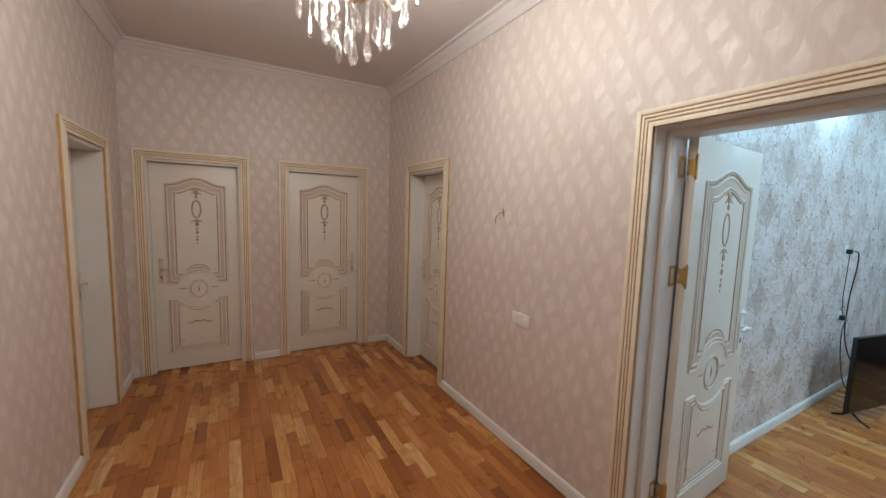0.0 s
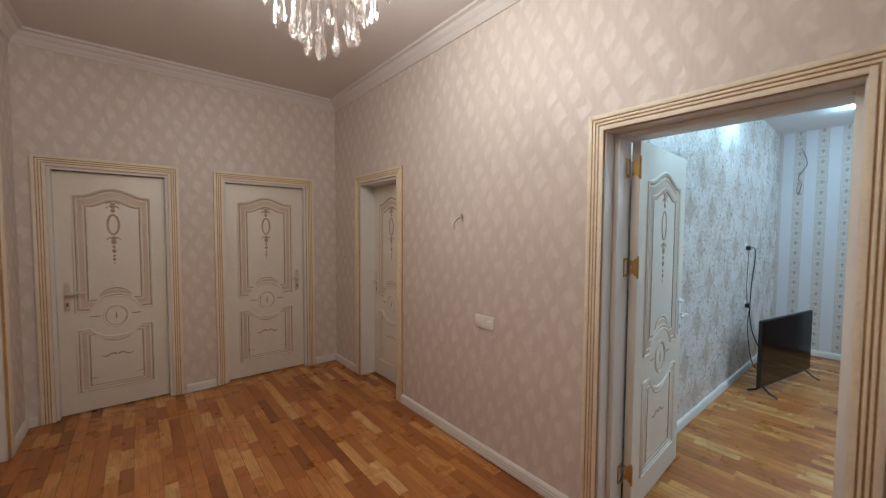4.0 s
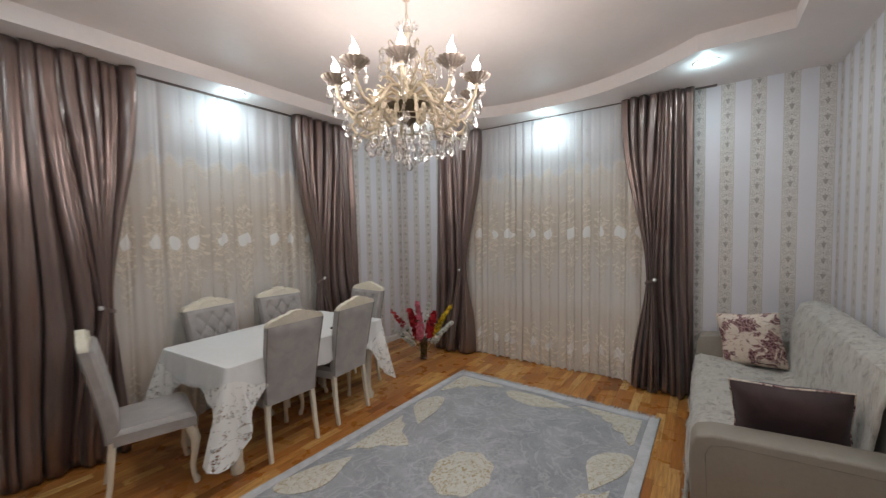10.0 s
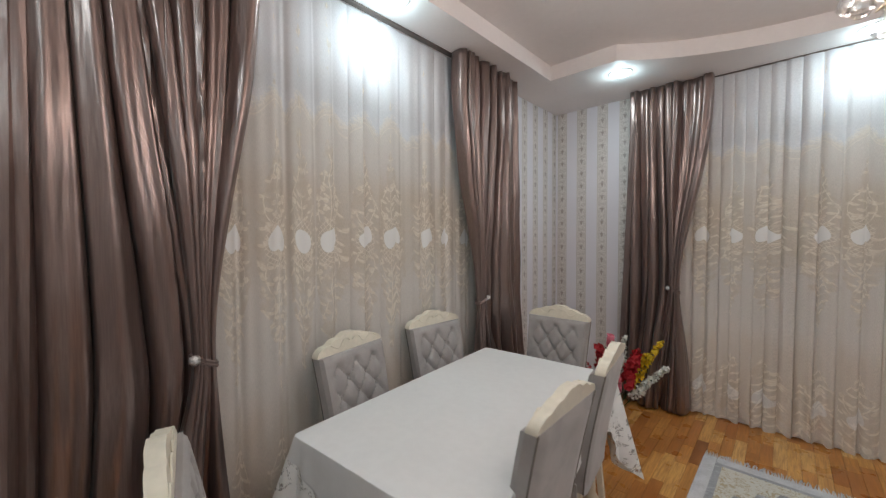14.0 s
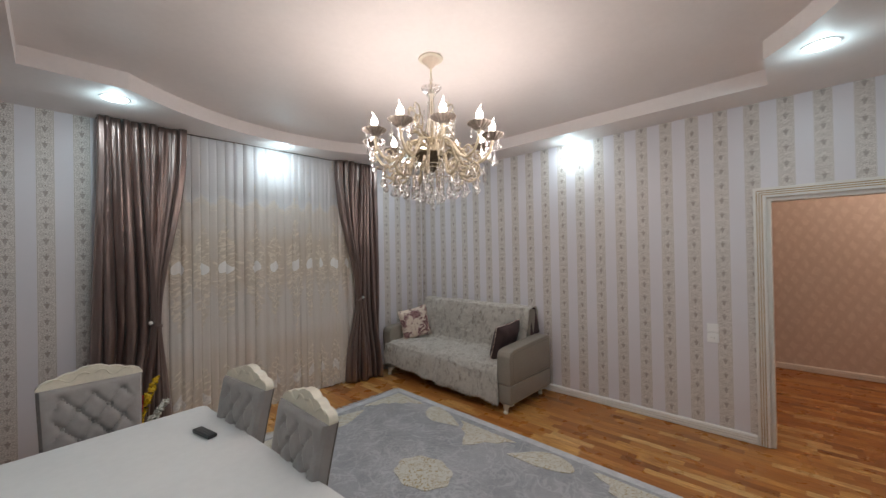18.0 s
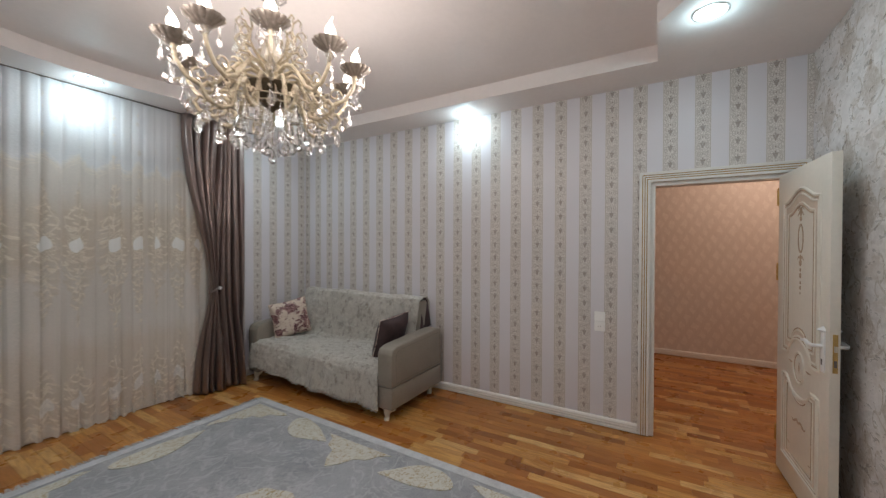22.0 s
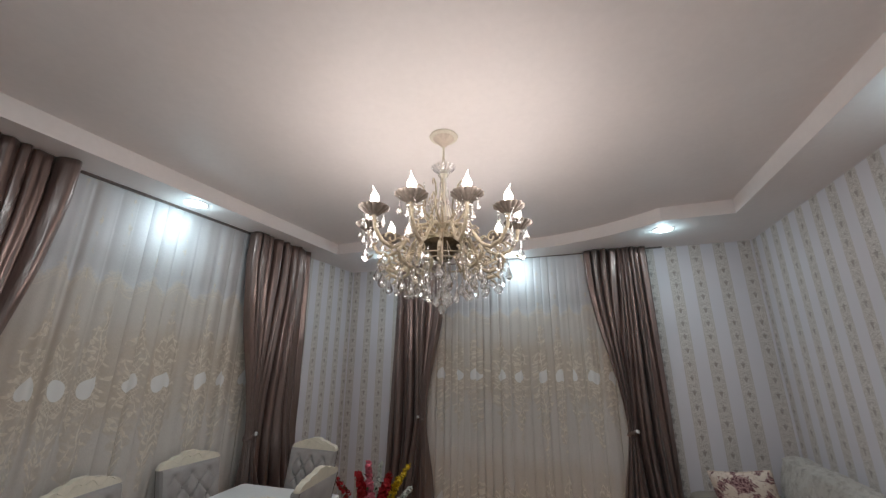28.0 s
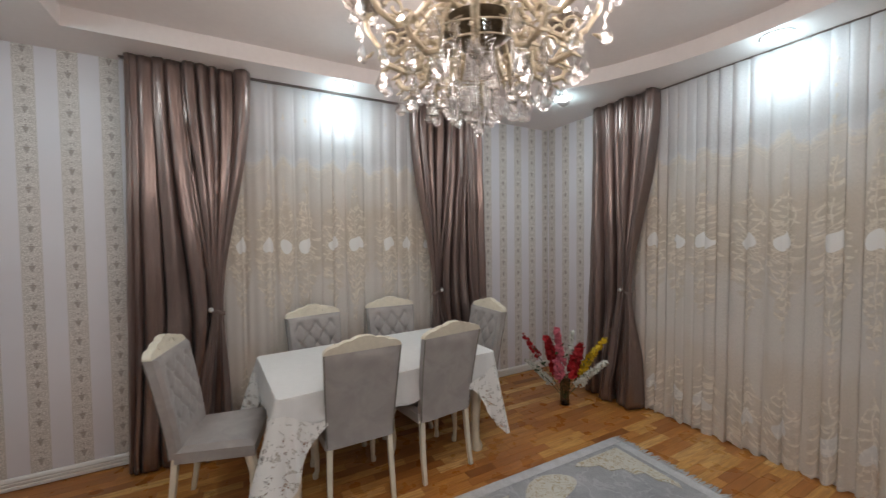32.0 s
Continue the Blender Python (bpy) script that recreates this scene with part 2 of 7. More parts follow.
def damask_paper(name):
    """Pearl-grey mottled wallpaper with slender taupe damask figures in half-drop rows."""
    g = Graph(name)
    pos = g.world()
    w = g.axes(pos)
    warp = g.math("MULTIPLY", g.math("SUBTRACT", g.noise(pos, 12.0, 2.0), 0.5), 0.035)
    u, v = g.math("ADD", w[0], warp), g.math("ADD", w[2], warp)

    def figure(pu, pv):
        p, q = g.fold(u, 0.53, pu), g.fold(v, 0.62, pv)
        d = g.math("ABSOLUTE", p)

        def blob(cx, cz, rx, rz):
            return g.step(g.ellipse(g.math("SUBTRACT", d, cx), g.math("SUBTRACT", q, cz), rx, rz), 1.0, 0.75)

        def loop(cx, cz, rx, rz, wide):
            e = g.ellipse(g.math("SUBTRACT", d, cx), g.math("SUBTRACT", q, cz), rx, rz)
            return g.step(g.math("ABSOLUTE", g.math("SUBTRACT", e, 0.9)), wide, wide * 0.5)

        dark = g.math("MAXIMUM", blob(0.0, 0.105, 0.017, 0.050), g.math("MAXIMUM", blob(0.0, -0.125, 0.013, 0.024), blob(0.0, -0.175, 0.010, 0.020)))
        curls = g.math("MAXIMUM", loop(0.036, 0.035, 0.034, 0.045, 0.26), g.math("MAXIMUM", loop(0.026, -0.050, 0.024, 0.040, 0.30), loop(0.0, 0.105, 0.032, 0.075, 0.12)))
        arms = g.math("MAXIMUM", g.math("MULTIPLY", loop(0.135, 0.030, 0.038, 0.070, 0.16), g.step(d, 0.15, 0.13)), g.math("MULTIPLY", loop(0.165, -0.075, 0.030, 0.042, 0.2), g.step(d, 0.14, 0.16)))
        link = g.math("MULTIPLY", loop(0.0, 0.115, 0.235, 0.245, 0.035), g.step(q, 0.02, -0.05))
        wash = g.math("MULTIPLY", g.step(g.math("ADD", g.math("DIVIDE", d, 0.125), g.math("DIVIDE", g.math("ABSOLUTE", q), 0.160)), 1.0, 0.75), 0.62)
        a = g.math("MAXIMUM", dark, g.math("MULTIPLY", g.math("MAXIMUM", curls, arms), 0.7))
        return g.math("MAXIMUM", a, g.math("MAXIMUM", wash, g.math("MULTIPLY", link, 0.5)))

    fig = g.math("MAXIMUM", figure(2.55, 1.735), figure(2.55 + 0.265, 1.735 + 0.31))
    crackle = g.step(g.noise(pos, 60.0, 4.0, 0.7), 0.34, 0.58)
    fig = g.math("MULTIPLY", fig, g.blend(crackle, 0.45, 1.0))
    cloud = g.step(g.noise(pos, 5.0, 4.0, 0.6, 0.5), 0.35, 0.65)
    fine = g.step(g.noise(g.scaled(pos, 0.55, 1, 1.15), 23.0, 3.0, 0.6, 0.4), 0.34, 0.66)
    dab = g.step(g.noise(g.scaled(pos, 0.50, 1, 0.9), 8.0, 3.0, 0.6, 0.9), 0.46, 0.58)
    swirl = g.step(g.noise(g.scaled(pos, 0.6, 1, 1.0), 12.5, 2.0, 0.5, 1.6), 0.52, 0.62)
    ground = g.mix(cloud, (0.63, 0.60, 0.59), (0.79, 0.765, 0.765))
    ground = g.mix(g.math("MULTIPLY", fine, 0.5), ground, (0.87, 0.85, 0.845))
    ground = g.mix(g.math("MULTIPLY", dab, g.blend(crackle, 0.24, 0.42)), ground, (0.47, 0.40, 0.335))
    ground = g.mix(g.math("MULTIPLY", swirl, 0.55), ground, (0.86, 0.835, 0.83))
    colour = g.mix(g.math("MULTIPLY", fig, 0.86), ground, (0.345, 0.27, 0.20))
    rough = g.blend(fine, 0.50, 0.25)
    h = g.math("ADD", g.math("MULTIPLY", fine, 0.5), g.math("ADD", g.math("MULTIPLY", fig, 0.6), g.math("MULTIPLY", swirl, 0.6)))
    return g.done(colour, rough, 0.08, g.bump(h, 0.45, 0.004))


def hall_paper(name, axis):
    """Cream-rose satin wallpaper with brushed lozenges in half-drop rows."""
    g = Graph(name)
    pos = g.world()
    w = g.axes(pos)
    warp = g.math("MULTIPLY", g.math("SUBTRACT", g.noise(pos, 9.0, 2.0), 0.5), 0.10)
    u = g.math("ADD", g.math("ADD", w[axis], g.math("MULTIPLY", w[2], 0.14)), warp)
    v = g.math("ADD", w[2], warp)

    def lozenge(pu, pv):
        p, q = g.math("ABSOLUTE", g.fold(u, 0.15, pu)), g.math("ABSOLUTE", g.fold(v, 0.22, pv))
        s = g.math("ADD", g.math("DIVIDE", p, 0.046), g.math("DIVIDE", q, 0.078))
        return g.step(s, 1.10, 0.66)

    loz = g.math("MAXIMUM", lozenge(0.0, 0.0), lozenge(0.075, 0.11))
    brush = g.noise(g.scaled(pos, 1, 1, 0.22), 55.0, 4.0, 0.6)
    strokes = g.step(brush, 0.30, 0.62)
    patch = g.step(g.noise(pos, 16.0, 2.0), 0.36, 0.58, 0.45, 1.0)
    loz = g.math("MULTIPLY", g.math("MULTIPLY", loz, patch), g.blend(strokes, 0.45, 1.0))
    ground = g.mix(g.noise(pos, 5.0, 3.0), (0.64, 0.555, 0.505), (0.71, 0.625, 0.575))
    ground = g.mix(g.math("MULTIPLY", g.step(brush, 0.35, 0.75), 0.35), ground, (0.56, 0.48, 0.43))
    colour = g.mix(g.math("MULTIPLY", loz, 0.50), ground, (0.86, 0.79, 0.73))
    rough = g.blend(loz, 0.48, 0.30)
    return g.done(colour, rough, 0.0, g.bump(g.math("ADD", loz, g.math("MULTIPLY", brush, 0.3)), 0.22, 0.003))


def parquet(name, island):
    """Oiled oak staves; each piece takes its own tone."""
    g = Graph(name)
    pos = g.world()
    rnd = g.node("ShaderNodeNewGeometry").outputs["Random Per Island"] if island else g.node("ShaderNodeObjectInfo").outputs["Random"]
    move = g.vector(g.math("MULTIPLY", rnd, 37.0), g.math("MULTIPLY", rnd, 91.0), 0.0)
    grain = g.noise(g.shifted(g.scaled(pos, 1, 0.06, 1), move), 95.0, 5.0, 0.6, 0.4)
    flame = g.noise(g.shifted(g.scaled(pos, 1, 0.18, 1), move), 16.0, 3.0, 0.5, 1.2)
    tone = g.node("ShaderNodeValToRGB")
    g.put(tone.inputs[0], rnd)
    ramp = tone.color_ramp
    ramp.elements[0].color = (0.20, 0.066, 0.016, 1)
    ramp.elements[1].color = (0.76, 0.47, 0.19, 1)
    for at, c in ((0.10, (0.36, 0.125, 0.028, 1)), (0.42, (0.47, 0.185, 0.042, 1)), (0.68, (0.56, 0.25, 0.062, 1)), (0.88, (0.68, 0.37, 0.115, 1))):
        e = ramp.elements.new(at)
        e.color = c
    dark = g.mix(g.step(grain, 0.35, 0.7), tone.outputs[0], (0.25, 0.088, 0.02))
    colour = g.mix(g.math("MULTIPLY", g.step(flame, 0.45, 0.7), 0.45), g.mix(0.55, tone.outputs[0], dark), (0.31, 0.115, 0.026))
    rough = g.step(g.noise(pos, 6.0, 4.0), 0.3, 0.7, 0.25, 0.40)
    return g.done(colour, rough, 0.0, g.bump(grain, 0.08, 0.001), Specular_IOR_Level=0.45)


def velvet(name, colour, rough=0.65, sheen=0.6, nap=0.25, scale=7.0):
    g = Graph(name)
    p = g.local()
    n = g.step(g.noise(p, scale, 4.0, 0.6, 0.5), 0.3, 0.7)
    dark = tuple(c * (1 - nap) for c in colour)
    light = tuple(min(1, c * (1 + nap * 0.6)) for c in colour)
    fine = g.noise(p, 500.0, 2.0)
    return g.done(g.mix(n, dark, light), rough, 0.0, g.bump(fine, 0.15, 0.001), Sheen_Weight=sheen, Sheen_Roughness=0.35)


def satin_drape(name):
    g = Graph(name)
    p = g.local()
    slub = g.noise(g.scaled(p, 1, 1, 0.03), 220.0, 3.0)
    wide = g.step(g.noise(g.scaled(p, 1, 1, 0.25), 4.0, 3.0), 0.3, 0.7)
    c = g.mix(g.step(slub, 0.3, 0.7), (0.255, 0.191, 0.174), (0.300, 0.228, 0.208))
    c = g.mix(g.math("MULTIPLY", wide, 0.3), c, (0.19, 0.150, 0.142))
    g.put(g.bsdf.inputs["Specular Tint"], (1.0, 0.87, 0.82))
    g.bsdf.inputs["Specular IOR Level"].default_value = 0.8
    crease = g.math("ADD", g.noise(g.scaled(p, 1, 1, 0.12), 17.0, 2.0, 0.5, 0.3), g.math("MULTIPLY", g.noise(g.scaled(p, 1, 1, 0.5), 9.0, 2.0), 0.5))
    return g.done(c, 0.31, 0.82, g.bump(g.math("ADD", crease, g.math("MULTIPLY", slub, 0.02)), 0.36, 0.030), Sheen_Weight=0.15, Sheen_Roughness=0.35)


def sheer_cloth(name):
    """Voile with champagne embroidery in tall sprays; UV is metres along the cloth and metres of height."""
    g = Graph(name)
    w = g.axes(g.uv())
    flat = g.vector(w[0], w[1], 0.0)
    sway = g.math("MULTIPLY", g.math("SUBTRACT", g.noise(flat, 6.0, 2.0), 0.5), 0.045)
    u, v = g.math("ADD", w[0], sway), g.math("ADD", w[1], g.math("MULTIPLY", sway, 0.8))
    vec = g.vector(u, v, 0.0)
    P = 0.27
    p = g.fold(u, P, 0.1)
    ap = g.math("ABSOLUTE", p)
    p0 = g.fold(w[0], P, 0.1)
    oval = g.step(g.ellipse(p0, g.math("SUBTRACT", w[1], 1.555), 0.064, 0.062), 1.0, 0.93)
    low_oval = g.math("MULTIPLY", g.step(g.ellipse(p0, g.math("SUBTRACT", w[1], 0.27), 0.062, 0.060), 1.0, 0.90), 0.75)

    def leaf_row(reach, period, shift, long, thin, lean):
        """Slanted leaves in a column on both sides of the stem."""
        a, q = g.math("SUBTRACT", ap, reach), g.fold(v, period, shift)
        c, d = math.cos(lean), math.sin(lean)
        x = g.math("ADD", g.math("MULTIPLY", a, c), g.math("MULTIPLY", q, d))
        y = g.math("SUBTRACT", g.math("MULTIPLY", q, c), g.math("MULTIPLY", a, d))
        return g.step(g.ellipse(x, y, long, thin), 1.0, 0.65)

    wide = g.math("MULTIPLY", g.step(v, 0.90, 1.40, 0.15, 1.0), g.step(v, 2.08, 1.62, 0.12, 1.0))
    low_wide = g.math("MULTIPLY", g.step(v, 0.66, 0.36), 0.95)
    half = g.math("MULTIPLY", g.math("MAXIMUM", g.math("MULTIPLY", wide, g.step(v, 0.86, 0.95)), g.math("MULTIPLY", low_wide, g.step(v, 0.64, 0.58))), 0.118)
    half = g.math("MULTIPLY", half, g.step(v, 2.12, 2.06))
    half = g.math("ADD", half, g.math("MULTIPLY", g.math("SUBTRACT", g.noise(flat, 14.0, 3.0), 0.5), 0.11))
    inside = g.step(g.math("SUBTRACT", ap, half), 0.004, -0.010)
    leaves = g.math("MAXIMUM", leaf_row(0.022, 0.062, 0.0, 0.026, 0.0095, 0.75), g.math("MAXIMUM", leaf_row(0.055, 0.070, 0.03, 0.029, 0.0105, 0.35), leaf_row(0.090, 0.078, 0.055, 0.027, 0.010, -0.45)))
    vine = g.math("ABSOLUTE", g.math("SUBTRACT", ap, g.math("ADD", 0.052, g.math("MULTIPLY", g.math("SINE", g.math("MULTIPLY", v, 19.0)), 0.028))))
    leaves = g.math("MAXIMUM", leaves, g.step(vine, 0.0045, 0.0025))
    leaves = g.math("MAXIMUM", leaves, g.step(ap, 0.0035, 0.002))
    blossom = g.step(g.cells(vec, 17.0), 0.34, 0.26)
    leaves = g.math("MAXIMUM", leaves, blossom)
    gaps = g.step(g.noise(vec, 9.0, 2.0), 0.36, 0.52)
    lat1 = g.step(g.math("ABSOLUTE", g.fold(g.math("ADD", u, v), 0.030)), 0.0042, 0.002)
    lat2 = g.step(g.math("ABSOLUTE", g.fold(g.math("SUBTRACT", u, v), 0.030)), 0.0042, 0.002)
    net = g.math("MULTIPLY", g.math("MAXIMUM", lat1, lat2), g.step(g.ellipse(p, g.math("SUBTRACT", v, 1.54), 0.085, 0.15), 1.0, 0.85))
    swag = g.math("SUBTRACT", g.math("SUBTRACT", v, 2.23), g.math("MULTIPLY", g.math("COSINE", g.math("MULTIPLY", p, 23.3)), 0.050))
    crown = g.math("MULTIPLY", g.step(g.math("ABSOLUTE", swag), 0.042, 0.022), g.step(g.noise(vec, 36.0, 2.0, 0.5, 1.2), 0.44, 0.52))
    rope = g.step(g.math("ABSOLUTE", g.math("ADD", swag, 0.048)), 0.006, 0.003)
    hem = g.math("MULTIPLY", g.step(v, 0.13, 0.10), 0.6)
    spray = g.math("MULTIPLY", g.math("MULTIPLY", leaves, gaps), inside)
    stitch = g.math("MAXIMUM", spray, g.math("MAXIMUM", g.math("MULTIPLY", net, inside), g.math("MULTIPLY", g.math("MAXIMUM", crown, rope), 0.50)))
    weave = g.noise(g.scaled(vec, 1, 0.1, 1), 600.0, 1.0)
    body = g.step(swag, 0.03, -0.03, 0.0, 0.88)
    cloth = g.mix(body, (0.88, 0.88, 0.90), (0.865, 0.805, 0.74))
    tan = g.math("MAXIMUM", g.math("MULTIPLY", g.step(v, 1.22, 1.50), g.step(v, 2.02, 1.78)), g.math("MULTIPLY", g.step(v, 0.86, 0.62), 0.8))
    tan = g.math("MULTIPLY", tan, g.step(g.noise(g.vector(w[0], g.math("MULTIPLY", w[1], 0.4)), 5.0, 3.0), 0.30, 0.65, 0.45, 0.85))
    cloth = g.mix(tan, cloth, (0.79, 0.69, 0.575))
    field = g.math("MULTIPLY", inside, g.step(g.noise(vec, 24.0, 3.0), 0.35, 0.6, 0.15, 0.55))
    cloth = g.mix(field, cloth, (0.70, 0.61, 0.50))
    thread = g.mix(g.step(g.noise(vec, 70.0, 2.0), 0.40, 0.60), (0.88, 0.825, 0.735), (0.75, 0.67, 0.565))
    colour = g.mix(g.math("MULTIPLY", stitch, 0.68), cloth, thread)
    colour = g.mix(hem, colour, (0.82, 0.77, 0.71))
    solid = g.math("MAXIMUM", oval, low_oval)
    colour = g.mix(solid, colour, (0.95, 0.94, 0.92))
    diff = g.node("ShaderNodeBsdfDiffuse")
    g.put(diff.inputs["Color"], colour)
    through_light = g.node("ShaderNodeBsdfTranslucent")
    g.put(through_light.inputs["Color"], colour)
    a = g.node("ShaderNodeMixShader")
    a.inputs[0].default_value = 0.20
    g.tree.links.new(diff.outputs[0], a.inputs[1])
    g.tree.links.new(through_light.outputs[0], a.inputs[2])
    gloss = g.node("ShaderNodeBsdfGlossy")
    gloss.inputs["Roughness"].default_value = 0.4
    g.put(gloss.inputs["Color"], (0.8, 0.74, 0.62))
    b = g.node("ShaderNodeMixShader")
    g.put(b.inputs[0], g.math("MULTIPLY", stitch, 0.10))
    g.tree.links.new(a.outputs[0], b.inputs[1])
    g.tree.links.new(gloss.outputs[0], b.inputs[2])
    clear = g.node("ShaderNodeBsdfTransparent")
    c = g.node("ShaderNodeMixShader")
    dense = g.math("MAXIMUM", g.blend(stitch, g.math("ADD", g.step(weave, 0.2, 0.8, 0.74, 0.86), g.math("MULTIPLY", field, 0.08)), 0.99), g.math("MULTIPLY", solid, 0.97))
    dense = g.math("MULTIPLY", dense, g.step(v, 2.22, 2.34, 1.0, 0.90))
    g.put(c.inputs[0], dense)
    g.tree.links.new(clear.outputs[0], c.inputs[1])
    g.tree.links.new(b.outputs[0], c.inputs[2])
    g.tree.links.new(c.outputs[0], g.out.inputs["Surface"])
    return g.mat


def lace_cloth(name):
    g = Graph(name)
    w = g.axes(g.uv())
    vec = g.vector(w[0], w[1], 0.0)
    net = g.step(g.cells(vec, 95.0, "DISTANCE_TO_EDGE"), 0.12, 0.07)
    flower = g.step(g.cells(vec, 15.0), 0.42, 0.36)
    hole = g.math("MULTIPLY", g.step(g.noise(vec, 34.0, 2.0, 0.5, 0.8), 0.54, 0.57), 1.0)
    keep = g.math("MAXIMUM", g.math("MAXIMUM", net, flower), g.math("SUBTRACT", 1.0, g.math("MULTIPLY", hole, 0.72)))
    m = g.done((0.80, 0.79, 0.77), 0.8, 0.0, g.bump(flower, 0.3, 0.002))
    g.put(g.bsdf.inputs["Alpha"], keep)
    return m


def rug_pile(name):
    g = Graph(name)
    p = g.local()
    big = g.step(g.noise(p, 3.2, 5.0, 0.6, 0.4), 0.32, 0.68)
    small = g.step(g.noise(p, 26.0, 4.0, 0.7), 0.3, 0.7)
    c = g.mix(big, (0.250, 0.258, 0.280), (0.360, 0.367, 0.390))
    c = g.mix(g.math("MULTIPLY", small, 0.35), c, (0.43, 0.435, 0.455))
    vein = g.step(g.math("ABSOLUTE", g.math("SUBTRACT", g.noise(p, 4.5, 3.0, 0.6, 0.8), 0.5)), 0.03, 0.006)
    c = g.mix(g.math("MULTIPLY", vein, 0.35), c, (0.60, 0.605, 0.62))
    xy = g.axes(p)
    r = g.ellipse(xy[0], xy[1], 0.42, 0.58)
    ang = g.math("ARCTAN2", xy[1], xy[0])
    wavy = g.math("ADD", r, g.math("MULTIPLY", g.math("ABSOLUTE", g.math("SINE", g.math("MULTIPLY", ang, 7.0))), 0.22))
    veil = g.math("MULTIPLY", g.step(wavy, 1.15, 0.95), g.step(g.noise(p, 45.0, 3.0, 0.7), 0.42, 0.6))
    c = g.mix(g.math("MULTIPLY", veil, 0.45), c, (0.52, 0.52, 0.54))
    for k in (1.30, 1.62, 1.74):
        line = g.step(g.math("ABSOLUTE", g.math("SUBTRACT", wavy, k)), 0.03, 0.012)
        c = g.mix(g.math("MULTIPLY", g.math("MULTIPLY", line, 0.28), g.step(g.noise(p, 9.0, 2.0), 0.40, 0.6)), c, (0.58, 0.58, 0.60))
    fine = g.noise(p, 420.0, 2.0)
    return g.done(c, 0.9, 0.0, g.bump(fine, 0.5, 0.004), Sheen_Weight=0.3)


def rug_scroll(name, gold):
    """Cream raised pile with golden scrolls."""
    g = Graph(name)
    p = g.world()
    bent = g.shifted(p, g.scaled(g.vector(g.noise(p, 18.0, 1.0), g.noise(g.shifted(p, (3.0, 1.0, 0.0)), 18.0, 1.0)), 0.05, 0.05, 0.0))
    r = g.cells(bent, 31.0)
    ring = g.step(g.math("ABSOLUTE", g.math("SUBTRACT", r, 0.36)), 0.085, 0.04)
    eye_dot = g.step(r, 0.14, 0.09)
    vine = g.step(g.math("ABSOLUTE", g.math("SUBTRACT", g.noise(p, 16.0, 0.0, 0.5, 1.5), 0.5)), 0.028, 0.012)
    open_ring = g.math("MULTIPLY", ring, g.step(g.noise(p, 40.0, 0.0), 0.40, 0.46))
    line = g.math("MAXIMUM", g.math("MAXIMUM", open_ring, eye_dot), vine)
    base = g.mix(g.noise(p, 40.0, 3.0), (0.58, 0.565, 0.50), (0.67, 0.655, 0.59))
    c = g.mix(g.math("MULTIPLY", line, gold), base, (0.42, 0.33, 0.18))
    return g.done(c, 0.85, 0.0, g.bump(g.math("ADD", g.math("MULTIPLY", line, -1.0), g.noise(p, 300.0, 2.0)), 0.5, 0.004))


def fur_throw(name):
    g = Graph(name)
    p = g.local()
    patch = g.step(g.noise(g.scaled(p, 1.5, 1.0, 0.7), 17.0, 5.0, 0.65, 0.7), 0.45, 0.70)
    tuft = g.noise(g.scaled(p, 1, 0.6, 0.6), 55.0, 4.0, 0.7, 0.8)
    c = g.mix(patch, (0.53, 0.495, 0.44), (0.25, 0.21, 0.172))
    c = g.mix(g.math("MULTIPLY", g.step(tuft, 0.4, 0.7), 0.4), c, (0.61, 0.565, 0.51))
    return g.done(c, 0.95, 0.0, g.bump(g.math("ADD", tuft, g.math("MULTIPLY", g.noise(p, 220.0, 3.0), 0.5)), 0.9, 0.014), Sheen_Weight=0.5)


def floral(name):
    g = Graph(name)
    p = g.local()
    rose = g.step(g.noise(p, 10.5, 3.0, 0.6, 0.9), 0.51, 0.555)
    edge = g.cells(g.shifted(p, g.scaled(g.vector(g.noise(p, 25.0), g.noise(p, 31.0)), 0.03, 0.03, 0.0)), 42.0, "DISTANCE_TO_EDGE")
    petal = g.math("MAXIMUM", g.step(edge, 0.10, 0.03), g.step(g.noise(p, 60.0, 2.0), 0.52, 0.66))
    twig = g.step(g.noise(p, 46.0, 3.0, 0.6, 1.2), 0.575, 0.62)
    c = g.mix(g.math("MULTIPLY", twig, 0.75), (0.69, 0.58, 0.49), (0.40, 0.24, 0.19))
    red = g.mix(petal, (0.105, 0.030, 0.038), (0.42, 0.25, 0.235))
    return g.done(g.mix(rose, c, red), 0.6, 0.0, g.bump(g.noise(p, 300.0, 2.0), 0.2, 0.001))


def glow(name, colour, strength):
    g = Graph(name)
    g.put(g.bsdf.inputs["Emission Color"], colour)
    g.bsdf.inputs["Emission Strength"].default_value = strength
    return g.done((0.9, 0.9, 0.9), 0.4)


M_STRIPE_Y = stripe_paper("striped_wallpaper_y", 1, 0.125)
M_STRIPE_X = stripe_paper("striped_wallpaper_x", 0, 2.04)
M_DAMASK = damask_paper("damask_wallpaper")
M_HALL_Y = hall_paper("hall_wallpaper_y", 1)
M_HALL_X = hall_paper("hall_wallpaper_x", 0)
M_WOOD_I = parquet("oak_staves_joined", True)
M_WOOD_O = parquet("oak_staves", False)
M_CEIL = plain("ceiling_paint", (0.87, 0.815, 0.80), 0.55, 30.0, 0.03, 0.05)
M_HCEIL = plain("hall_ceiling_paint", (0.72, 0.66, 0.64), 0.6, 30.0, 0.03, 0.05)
M_WHITE = plain("white_lacquer", (0.78, 0.755, 0.72), 0.32, 40.0, 0.04)
M_SKIRT = plain("skirting_paint", (0.78, 0.74, 0.70), 0.4, 40.0, 0.05)
